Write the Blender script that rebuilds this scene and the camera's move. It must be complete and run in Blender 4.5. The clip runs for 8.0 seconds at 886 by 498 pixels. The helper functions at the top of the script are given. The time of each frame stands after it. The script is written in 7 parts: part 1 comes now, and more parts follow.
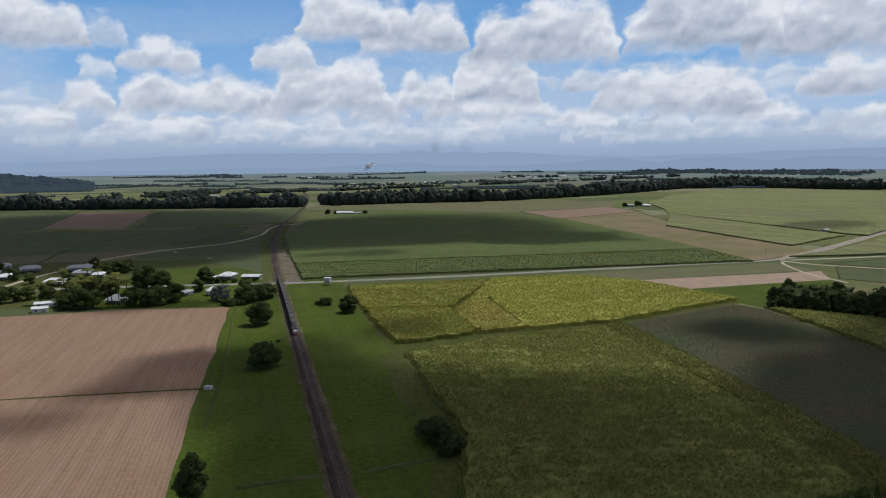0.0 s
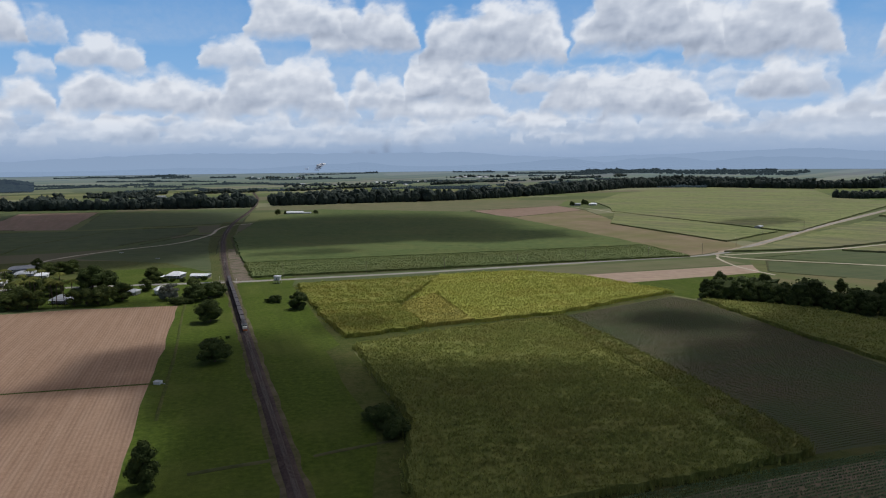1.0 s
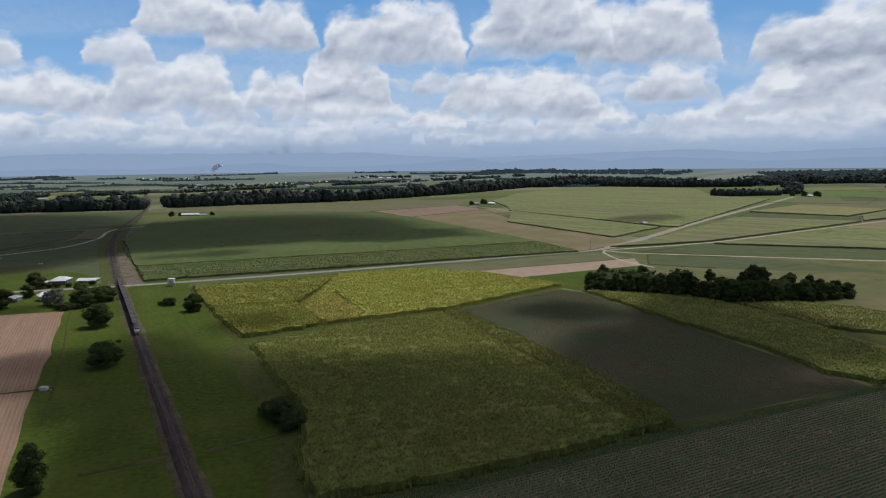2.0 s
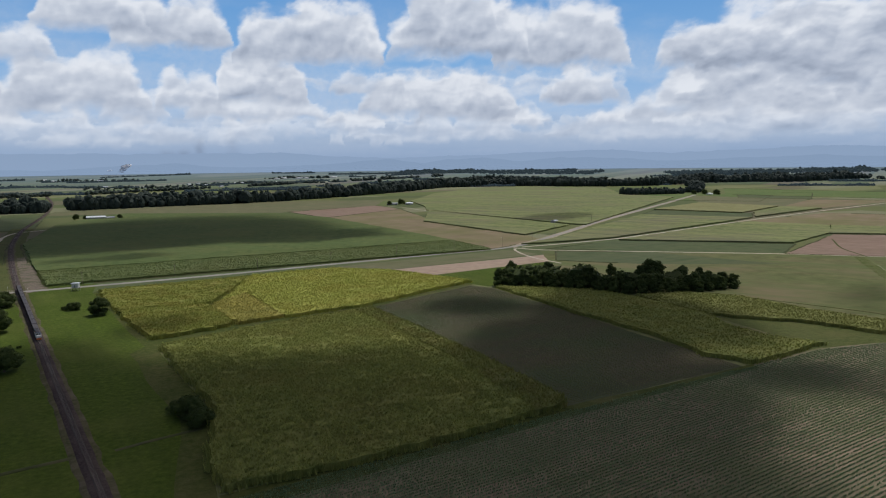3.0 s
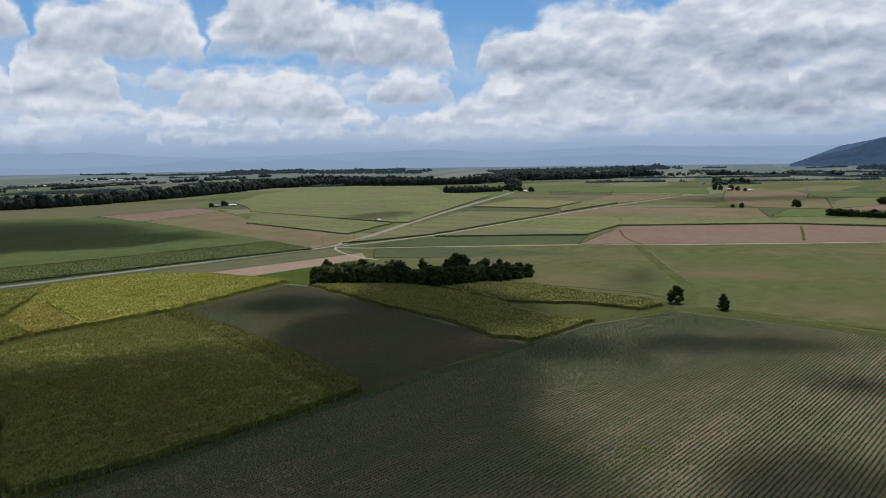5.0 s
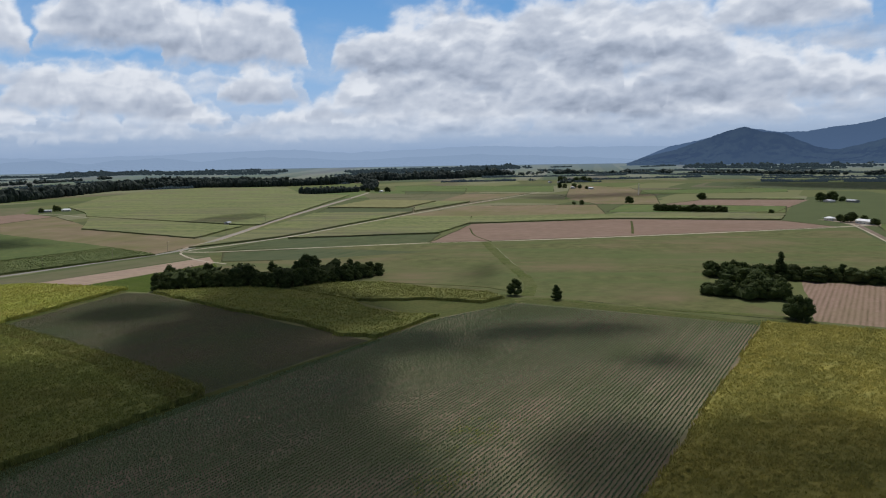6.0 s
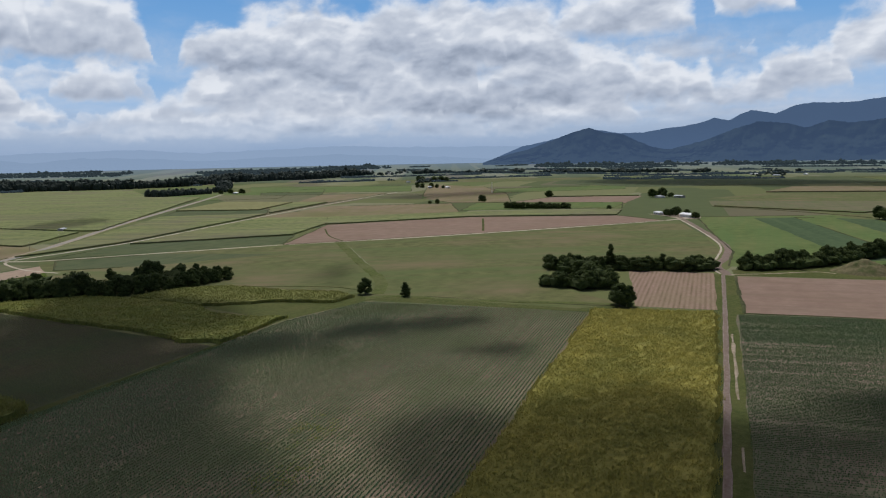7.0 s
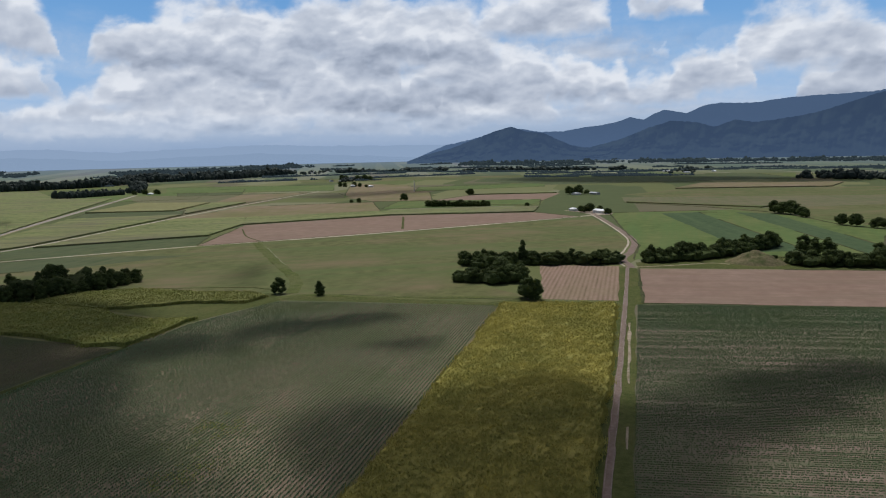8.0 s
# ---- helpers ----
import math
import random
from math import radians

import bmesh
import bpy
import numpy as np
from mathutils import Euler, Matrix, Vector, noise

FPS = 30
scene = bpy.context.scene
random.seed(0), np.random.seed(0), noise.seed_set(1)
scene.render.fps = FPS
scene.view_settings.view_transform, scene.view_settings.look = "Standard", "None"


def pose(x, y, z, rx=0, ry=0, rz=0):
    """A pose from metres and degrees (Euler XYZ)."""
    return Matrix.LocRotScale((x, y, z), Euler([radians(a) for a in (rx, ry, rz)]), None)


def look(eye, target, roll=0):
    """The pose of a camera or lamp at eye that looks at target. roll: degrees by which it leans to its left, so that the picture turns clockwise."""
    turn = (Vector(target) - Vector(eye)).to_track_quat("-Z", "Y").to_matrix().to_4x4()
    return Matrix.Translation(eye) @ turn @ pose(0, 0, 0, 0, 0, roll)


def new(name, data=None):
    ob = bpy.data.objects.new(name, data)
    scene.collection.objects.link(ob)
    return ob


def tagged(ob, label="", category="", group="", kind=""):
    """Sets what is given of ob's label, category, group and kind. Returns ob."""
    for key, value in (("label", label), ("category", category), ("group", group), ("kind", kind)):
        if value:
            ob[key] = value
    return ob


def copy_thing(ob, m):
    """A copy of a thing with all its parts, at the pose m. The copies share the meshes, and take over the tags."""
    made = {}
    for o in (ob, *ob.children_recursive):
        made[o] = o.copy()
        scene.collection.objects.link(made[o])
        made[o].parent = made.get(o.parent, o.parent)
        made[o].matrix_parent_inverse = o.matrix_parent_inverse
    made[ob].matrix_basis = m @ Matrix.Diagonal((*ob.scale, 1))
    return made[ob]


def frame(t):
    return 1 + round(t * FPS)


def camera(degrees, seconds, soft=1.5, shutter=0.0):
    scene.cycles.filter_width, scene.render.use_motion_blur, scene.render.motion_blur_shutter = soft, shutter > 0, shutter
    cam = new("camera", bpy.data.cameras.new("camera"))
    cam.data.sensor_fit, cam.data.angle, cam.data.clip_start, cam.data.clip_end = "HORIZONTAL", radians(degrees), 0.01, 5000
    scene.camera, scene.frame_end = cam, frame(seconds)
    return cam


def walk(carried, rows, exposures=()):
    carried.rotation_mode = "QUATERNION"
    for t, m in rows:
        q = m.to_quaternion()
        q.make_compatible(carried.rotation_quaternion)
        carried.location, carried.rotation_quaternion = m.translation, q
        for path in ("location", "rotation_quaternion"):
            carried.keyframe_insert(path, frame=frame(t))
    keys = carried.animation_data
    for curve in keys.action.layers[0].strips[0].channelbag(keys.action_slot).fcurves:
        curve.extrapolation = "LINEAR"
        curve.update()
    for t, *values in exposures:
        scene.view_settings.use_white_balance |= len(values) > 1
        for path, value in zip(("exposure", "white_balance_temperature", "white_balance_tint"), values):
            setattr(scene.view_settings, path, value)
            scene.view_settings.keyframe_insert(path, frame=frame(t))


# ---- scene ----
from functools import reduce
from mathutils import geometry

cam = camera(64.5, 8.0, soft=1.1)

# seconds, x, y, z, yaw, pitch, roll
PATH = [
    (0.0, -0.19, -0.28, 97.87, 0.56, -7.05, 0.54),
    (0.5, 1.42, -6.42, 97.25, -0.74, -7.05, 0.54),
    (1.0, 3.15, -12.78, 96.86, -3.31, -7.06, 0.55),
    (1.5, 4.96, -19.33, 96.67, -7.80, -7.07, 0.56),
    (1.7, 5.70, -22.01, 96.64, -9.23, -7.08, 0.56),
    (3.0, 10.48, -39.87, 97.01, -17.61, -7.15, 0.63),
    (3.5, 12.22, -46.91, 97.34, -21.00, -7.19, 0.66),
    (4.0, 13.85, -53.99, 97.73, -23.43, -7.24, 0.70),
    (4.2, 14.46, -56.83, 97.90, -24.67, -7.26, 0.72),
    (5.3, 17.28, -72.40, 98.84, -34.20, -7.40, 0.83),
    (5.5, 17.67, -75.20, 99.00, -36.51, -7.43, 0.85),
    (6.0, 18.46, -82.16, 99.36, -42.46, -7.52, 0.91),
    (6.5, 18.94, -89.02, 99.64, -48.36, -7.61, 0.98),
    (7.0, 19.08, -95.74, 99.82, -53.66, -7.71, 1.05),
    (7.5, 18.83, -102.29, 99.86, -57.79, -7.82, 1.12),
    (8.0, 18.16, -108.65, 99.74, -59.64, -7.93, 1.20),
]
walk(cam, [(t, pose(x, y, z, 90 + p, r, yaw)) for t, x, y, z, yaw, p, r in PATH], [(0.0, 0.0, 6130, 10), (8.0, 0.0, 6130, 10)])

# ---------------------------------------------------------------- light
SUN_TO = Vector((0.33, 0.33, 0.885)).normalized()   # from the ground towards the sun
scene.view_settings.exposure = 0.0

world = bpy.data.worlds.new("sky")
scene.world = world
world.use_nodes = True
wn = world.node_tree
sky = wn.nodes.new("ShaderNodeTexSky")
sky.sky_type = "NISHITA"
sky.sun_disc = False
sky.sun_elevation = math.asin(SUN_TO.z)
sky.sun_rotation = math.atan2(SUN_TO.x, SUN_TO.y)
sky.air_density, sky.dust_density, sky.ozone_density = 0.7, 5.0, 0.4
wn.links.new(sky.outputs[0], wn.nodes["Background"].inputs[0])
wn.nodes["Background"].inputs[1].default_value = 0.059

sun_data = bpy.data.lights.new("sun", "SUN")
sun_data.energy, sun_data.angle, sun_data.color = 2.45, radians(0.9), (1.0, 0.965, 0.91)
sun = new("sun", sun_data)
sun.matrix_world = look(SUN_TO * 3000, (0, 0, 0))


# ---------------------------------------------------------------- materials
def material(name, dark, light, scale=0.3, rough=0.9, detail=6.0, patch=None, patch_scale=0.02, patch_amount=0.5,
             bump=0.0, bump_scale=2.0, island=0.0, rows=None, spec=0.05, metal=0.0, random_object=0.0, streak=None):
    """A surface in two tones with grain, large patches, relief and, where asked, ploughed rows.
    rows: (direction in degrees, spacing in metres, colour of the furrow, amount)."""
    m = bpy.data.materials.new(name)
    m.use_nodes = True
    n, link = m.node_tree.nodes, m.node_tree.links.new
    bsdf = n["Principled BSDF"]
    bsdf.inputs["Roughness"].default_value = rough
    bsdf.inputs["Specular IOR Level"].default_value = spec
    bsdf.inputs["Metallic"].default_value = metal
    where = n.new("ShaderNodeNewGeometry").outputs["Position"]

    def noise_at(s, d=detail, off=0.0, stretch=None):
        source = where
        if off or stretch:
            if stretch:
                spin = n.new("ShaderNodeMapping")
                spin.inputs["Rotation"].default_value = (0, 0, radians(stretch[0]))
                link(where, spin.inputs[0])
                source = spin.outputs[0]
            mp = n.new("ShaderNodeMapping")
            mp.inputs["Location"].default_value = (off, off * 0.7, 0)
            if stretch:
                mp.inputs["Scale"].default_value = (stretch[1], stretch[2], 1)
            link(source, mp.inputs[0])
            source = mp.outputs[0]
        t = n.new("ShaderNodeTexNoise")
        t.inputs["Scale"].default_value, t.inputs["Detail"].default_value, t.inputs["Roughness"].default_value = s, d, 0.62
        link(source, t.inputs["Vector"])
        return t.outputs["Fac"]

    def spread(value, low, high, to_low=0.0, to_high=1.0):
        r = n.new("ShaderNodeMapRange")
        r.inputs["From Min"].default_value, r.inputs["From Max"].default_value = low, high
        r.inputs["To Min"].default_value, r.inputs["To Max"].default_value = to_low, to_high
        link(value, r.inputs["Value"])
        return r.outputs[0]

    def blend(fac, a, b):
        x = n.new("ShaderNodeMix")
        x.data_type = "RGBA"
        for slot, v in ((0, fac), (6, a), (7, b)):
            if isinstance(v, (int, float)):
                x.inputs[slot].default_value = v
            elif isinstance(v, tuple):
                x.inputs[slot].default_value = (*v, 1)
            else:
                link(v, x.inputs[slot])
        return x.outputs[2]

    grain = spread(noise_at(scale), 0.32, 0.68)
    colour = blend(grain, dark, light)
    if island:
        geo = n.new("ShaderNodeNewGeometry")
        colour = blend(spread(geo.outputs["Random Per Island"], 0, 1, 0, island), colour, tuple(min(1, c * 2.1) for c in light))
    if patch:
        colour = blend(spread(noise_at(patch_scale, 4.0, 31.0), 0.45, 0.66, 0, patch_amount), colour, patch)
    if streak:
        turn, tone, amount, *grain_size = streak
        lines = spread(noise_at(1.0, 4.0, 11.0, (-turn, *(grain_size or (0.006, 0.09)))), 0.42, 0.66, 0, amount)
        colour = blend(lines, colour, tone)
    if rows:
        turn, spacing, furrow, amount = rows
        mp = n.new("ShaderNodeMapping")
        mp.inputs["Rotation"].default_value = (0, 0, radians(-turn))
        link(where, mp.inputs[0])
        wave = n.new("ShaderNodeTexWave")
        wave.bands_direction = "Y"
        wave.inputs["Scale"].default_value = math.tau / 20 / spacing
        wave.inputs["Distortion"].default_value, wave.inputs["Detail"].default_value, wave.inputs["Detail Scale"].default_value = 0.12, 2.0, 0.15
        link(mp.outputs[0], wave.inputs["Vector"])
        streak = spread(noise_at(0.35, 4.0, 5.0, (-turn, 0.08, 1.0)), 0.3, 0.7, 0.2, 1.0)
        both = n.new("ShaderNodeMath")
        both.operation = "MULTIPLY"
        link(wave.outputs["Fac"], both.inputs[0])
        link(streak, both.inputs[1])
        colour = blend(spread(both.outputs[0], 0.1, 0.9, 0, amount), colour, furrow)
    if random_object:
        info = n.new("ShaderNodeObjectInfo")
        colour = blend(spread(info.outputs["Random"], 0, 1, 0, random_object), colour, tuple(c * 0.45 for c in dark))
    link(colour, bsdf.inputs["Base Color"])
    if bump:
        b = n.new("ShaderNodeBump")
        b.inputs["Strength"].default_value, b.inputs["Distance"].default_value = 0.9, bump
        link(noise_at(bump_scale, 5.0, 3.0), b.inputs["Height"])
        link(b.outputs[0], bsdf.inputs["Normal"])
    return m


def leafy(name, dark, light, island=0.5, patch=None, patch_scale=0.02, patch_amount=0.5, through_light=0.25, random_object=0.0):
    """Leaves: a rough surface through which some light passes."""
    m = material(name, dark, light, 0.25, 0.75, 5.0, patch, patch_scale, patch_amount, island=island, spec=0.1, random_object=random_object)
    n, link = m.node_tree.nodes, m.node_tree.links.new
    bsdf = n["Principled BSDF"]
    colour = bsdf.inputs["Base Color"].links[0].from_socket
    tr, mix = n.new("ShaderNodeBsdfTranslucent"), n.new("ShaderNodeMixShader")
    link(colour, tr.inputs["Color"])
    mix.inputs[0].default_value = through_light
    link(bsdf.outputs[0], mix.inputs[1])
    link(tr.outputs[0], mix.inputs[2])
    link(mix.outputs[0], n["Material Output"].inputs[0])
    return m


ROW_ALONG = 15.7       # degrees, the bearing of the long rows and of the farm track

SOIL_PLOUGHED = material("ploughed_soil", (0.235, 0.152, 0.100), (0.325, 0.22, 0.152), 0.5, 0.95, 8.0, (0.22, 0.138, 0.092), 0.012, 0.5,
                         0.25, 1.6, rows=(104.5, 1.6, (0.165, 0.106, 0.072), 0.6), streak=(104.5, (0.36, 0.258, 0.188), 0.45, 0.012, 0.25))
SOIL_PINK = material("pink_soil", (0.20, 0.138, 0.106), (0.27, 0.192, 0.150), 0.08, 0.95, 8.0, (0.19, 0.125, 0.09), 0.01, 0.5, streak=(-68, (0.185, 0.140, 0.098), 0.7, 0.008, 0.14))
SOIL_PALE = material("pale_soil", (0.28, 0.205, 0.155), (0.37, 0.28, 0.215), 0.12, 0.95, 8.0, (0.24, 0.18, 0.125), 0.015, 0.5, streak=(15, (0.30, 0.24, 0.17), 0.5, 0.01, 0.15))
SOIL_STRIPED = material("striped_soil", (0.23, 0.155, 0.115), (0.30, 0.215, 0.165), 0.3, 0.95, 8.0, (0.2, 0.17, 0.09), 0.02, 0.4,
                        rows=(ROW_ALONG, 3.2, (0.12, 0.095, 0.052), 0.75))
SOIL_DARK = material("dark_soil", (0.080, 0.067, 0.044), (0.128, 0.105, 0.070), 0.15, 0.95, 8.0, (0.070, 0.094, 0.044), 0.018, 0.9,
                     0.2, 1.0, rows=(ROW_ALONG, 1.6, (0.07, 0.075, 0.042), 0.5), streak=(ROW_ALONG, (0.075, 0.085, 0.05), 0.6))
SOIL_ROWS = material("row_soil", (0.174, 0.139, 0.091), (0.273, 0.206, 0.148), 0.12, 0.95, 8.0, (0.111, 0.130, 0.065), 0.012, 0.8, streak=(ROW_ALONG, (0.127, 0.131, 0.068), 0.7, 0.01, 0.22))
SOIL_BANDS = material("banded_row_soil", (0.135, 0.108, 0.078), (0.220, 0.174, 0.131), 0.12, 0.95, 8.0, (0.118, 0.123, 0.069), 0.012, 0.7, streak=(-68.0, (0.097, 0.114, 0.059), 0.9, 0.012, 0.32))
MEADOW = material("meadow_grass", (0.050, 0.065, 0.018), (0.100, 0.110, 0.036), 0.35, 0.95, 9.0, (0.11, 0.105, 0.04), 0.03, 0.6, 0.3, 1.0)
BROWN_FIELD = material("harvested_field", (0.165, 0.128, 0.080), (0.240, 0.185, 0.122), 0.03, 0.95, 9.0, (0.13, 0.14, 0.05), 0.008, 0.7, streak=(30, (0.17, 0.155, 0.07), 0.6))
GRASS = material("mown_grass", (0.037, 0.061, 0.008), (0.088, 0.121, 0.018), 0.42, 0.95, 9.0, (0.106, 0.122, 0.028), 0.018, 0.6, 0.25, 1.2, streak=(107, (0.048, 0.068, 0.013), 0.5))
LANE_GRASS = material("lane_grass", (0.058, 0.076, 0.020), (0.108, 0.126, 0.036), 0.3, 0.95, 9.0, (0.115, 0.120, 0.050), 0.04, 0.9, 0.3, 1.0)
ROUGH_GRASS = material("rough_grass", (0.040, 0.058, 0.013), (0.088, 0.098, 0.028), 0.35, 0.95, 9.0, (0.13, 0.11, 0.05), 0.03, 0.4, 0.4, 0.9)
CROP_GREEN = material("green_crop", (0.079, 0.089, 0.034), (0.146, 0.145, 0.061), 0.07, 0.95, 9.0, (0.175, 0.137, 0.079), 0.0085, 0.9, streak=(-50, (0.096, 0.126, 0.045), 0.8, 0.003, 0.03))
CROP_LUSH = material("lush_green_crop", (0.074, 0.107, 0.034), (0.131, 0.166, 0.054), 0.07, 0.95, 9.0, (0.147, 0.158, 0.062), 0.008, 0.7, streak=(12, (0.093, 0.145, 0.048), 0.7, 0.004, 0.05))
CANOPY_GREEN = material("green_cane_canopy", (0.062, 0.092, 0.032), (0.122, 0.146, 0.050), 0.12, 0.95, 9.0, (0.130, 0.138, 0.052), 0.008, 0.7, streak=(-52, (0.092, 0.126, 0.044), 0.7, 0.004, 0.06))
CROP_BLUE = material("blue_green_crop", (0.044, 0.072, 0.034), (0.076, 0.110, 0.052), 0.12, 0.95, 9.0, (0.06, 0.092, 0.04), 0.01, 0.6, streak=(25, (0.085, 0.118, 0.055), 0.6, 0.004, 0.06))
CROP_DARK = material("dark_green_crop", (0.058, 0.080, 0.034), (0.099, 0.118, 0.053), 0.05, 0.95, 9.0, (0.078, 0.097, 0.053), 0.008, 0.6, streak=(ROW_ALONG, (0.106, 0.112, 0.059), 0.6))
CROP_OLIVE = material("olive_crop", (0.108, 0.113, 0.055), (0.162, 0.153, 0.083), 0.04, 0.95, 9.0, (0.103, 0.124, 0.055), 0.007, 0.7, streak=(ROW_ALONG, (0.151, 0.132, 0.082), 0.7))
CANE_FIELD = material("cane_canopy", (0.088, 0.112, 0.042), (0.190, 0.212, 0.082), 0.10, 0.9, 9.0, (0.140, 0.128, 0.078), 0.006, 0.9, streak=(-52, (0.225, 0.235, 0.098), 0.65, 0.004, 0.045))
CANE_FIELD_PALE = material("pale_cane_canopy", (0.165, 0.165, 0.067), (0.235, 0.225, 0.104), 0.10, 0.9, 9.0, (0.170, 0.165, 0.073), 0.012, 0.6)
MOUND = material("sandy_earth", (0.10, 0.092, 0.046), (0.19, 0.158, 0.092), 0.3, 0.95, 8.0, (0.070, 0.085, 0.030), 0.12, 0.95, 0.5, 0.5)
ASPHALT = material("worn_asphalt", (0.23, 0.215, 0.195), (0.34, 0.32, 0.29), 0.5, 0.9, 6.0, (0.18, 0.17, 0.155), 0.05, 0.4)
GRAVEL = material("pale_gravel", (0.36, 0.31, 0.24), (0.52, 0.46, 0.37), 0.6, 0.95, 8.0, (0.24, 0.2, 0.13), 0.06, 0.5)
DIRT_PALE = material("pale_sandy_dirt", (0.28, 0.22, 0.165), (0.40, 0.33, 0.255), 0.5, 0.95, 8.0, (0.16, 0.14, 0.07), 0.12, 0.8)
DIRT = material("pinkish_dirt_track", (0.16, 0.115, 0.095), (0.25, 0.195, 0.165), 0.5, 0.95, 8.0, (0.15, 0.12, 0.085), 0.06, 0.6)
RUT = material("worn_rut", (0.205, 0.160, 0.135), (0.303, 0.246, 0.213), 0.6, 0.95, 8.0, (0.139, 0.107, 0.082), 0.10, 0.8)
BALLAST = material("dark_ballast", (0.035, 0.026, 0.026), (0.085, 0.065, 0.062), 1.2, 0.95, 10.0, (0.13, 0.10, 0.085), 0.06, 0.5, 0.2, 3.0)
STEEL = material("rail_steel", (0.10, 0.075, 0.065), (0.18, 0.145, 0.13), 2.0, 0.6, metal=0.5)
SLEEPER = material("grey_sleeper", (0.13, 0.115, 0.10), (0.21, 0.19, 0.17), 3.0, 0.9)
WATER = material("muddy_water", (0.06, 0.07, 0.05), (0.08, 0.085, 0.06), 0.2, 0.15)
BARK = material("bark", (0.06, 0.045, 0.03), (0.14, 0.11, 0.08), 1.5, 0.95, 8.0)
PALE_TIMBER = material("grey_timber_pole", (0.16, 0.13, 0.10), (0.27, 0.235, 0.19), 2.0, 0.9)

CANE = leafy("mature_cane", (0.140, 0.163, 0.041), (0.259, 0.271, 0.074), 0.36, (0.260, 0.236, 0.071), 0.03, 0.5)
CANE_DENSE = leafy("dense_cane", (0.106, 0.123, 0.033), (0.204, 0.209, 0.057), 0.42, (0.220, 0.187, 0.061), 0.08, 0.6)
CANE_OLIVE = leafy("olive_cane", (0.182, 0.204, 0.042), (0.288, 0.297, 0.068), 0.2, (0.297, 0.259, 0.061), 0.05, 0.7)
CANE_YELLOW = leafy("yellow_cane", (0.245, 0.234, 0.057), (0.440, 0.385, 0.101), 0.18, (0.249, 0.251, 0.068), 0.03, 0.6)
CANE_BRIGHT = leafy("bright_cane", (0.280, 0.309, 0.062), (0.431, 0.435, 0.104), 0.10, (0.382, 0.337, 0.078), 0.02, 0.6)
CANE_LOW = leafy("low_young_cane", (0.087, 0.144, 0.065), (0.154, 0.222, 0.106), 0.15, (0.154, 0.206, 0.088), 0.012, 0.5)
CANE_GREEN = leafy("green_cane", (0.098, 0.132, 0.046), (0.172, 0.204, 0.072), 0.12, (0.17, 0.185, 0.068), 0.012, 0.6)
CANE_PALE = leafy("pale_flowering_cane", (0.136, 0.149, 0.041), (0.230, 0.230, 0.072), 0.3, (0.161, 0.184, 0.042), 0.03, 0.6)
CANE_SPARSE = leafy("sparse_young_cane", (0.092, 0.118, 0.048), (0.150, 0.178, 0.072), 0.2, (0.16, 0.165, 0.07), 0.02, 0.6)
CANE_YOUNG = leafy("young_cane", (0.128, 0.198, 0.105), (0.205, 0.285, 0.150), 0.2, (0.215, 0.24, 0.11), 0.012, 0.6)
WEED_LEAF = leafy("weed_leaves", (0.20, 0.23, 0.05), (0.30, 0.32, 0.08), 0.2)
LEAF_DARK = leafy("dark_leaves", (0.042, 0.062, 0.019), (0.090, 0.116, 0.034), 0.2, through_light=0.32, random_object=0.35)
LEAF_MID = leafy("green_leaves", (0.052, 0.074, 0.020), (0.115, 0.138, 0.038), 0.25, random_object=0.35)
LEAF_GREY = leafy("silvery_leaves", (0.15, 0.16, 0.115), (0.26, 0.26, 0.20), 0.2)
LEAF_PALM = leafy("palm_fronds", (0.06, 0.075, 0.015), (0.15, 0.15, 0.035), 0.3)
# bluish base colour stands in for the haze over distant trees
LEAF_FAR_HAZED = leafy("far_hazed_leaves", (0.038, 0.051, 0.045), (0.064, 0.081, 0.064), 0.08)

ROOF_WHITE = material("white_metal_roof", (0.66, 0.67, 0.68), (0.78, 0.79, 0.79), 0.5, 0.45, spec=0.4)
ROOF_GREY = material("grey_metal_roof", (0.30, 0.31, 0.33), (0.44, 0.45, 0.47), 0.5, 0.5, spec=0.4)
WALL_WHITE = material("white_boards", (0.55, 0.53, 0.49), (0.70, 0.68, 0.63), 0.6, 0.8)
WALL_GREY = material("grey_boards", (0.26, 0.26, 0.25), (0.37, 0.36, 0.34), 0.6, 0.8)
PANE = material("dark_pane", (0.015, 0.018, 0.02), (0.03, 0.035, 0.04), 1.0, 0.08, spec=0.6)
FRAME_WHITE = material("white_paint", (0.68, 0.68, 0.66), (0.80, 0.80, 0.78), 1.0, 0.6)
LOCO_ORANGE = material("orange_paint", (0.50, 0.13, 0.035), (0.62, 0.19, 0.06), 1.2, 0.5, spec=0.4)
LOCO_WHITE = material("cream_paint", (0.62, 0.58, 0.52), (0.76, 0.72, 0.66), 1.2, 0.5, spec=0.4)
LOCO_DARK = material("black_paint", (0.012, 0.012, 0.014), (0.035, 0.033, 0.034), 1.0, 0.5, spec=0.4)
WAGON = material("dark_grey_wagon_steel", (0.045, 0.04, 0.042), (0.095, 0.085, 0.085), 0.6, 0.6, random_object=0.3)
WAGON_TOP = material("grey_wagon_roof", (0.055, 0.05, 0.054), (0.105, 0.098, 0.10), 0.6, 0.6)
RAILING = material("galvanised_steel", (0.4, 0.4, 0.4), (0.55, 0.55, 0.54), 2.0, 0.4, metal=0.6)


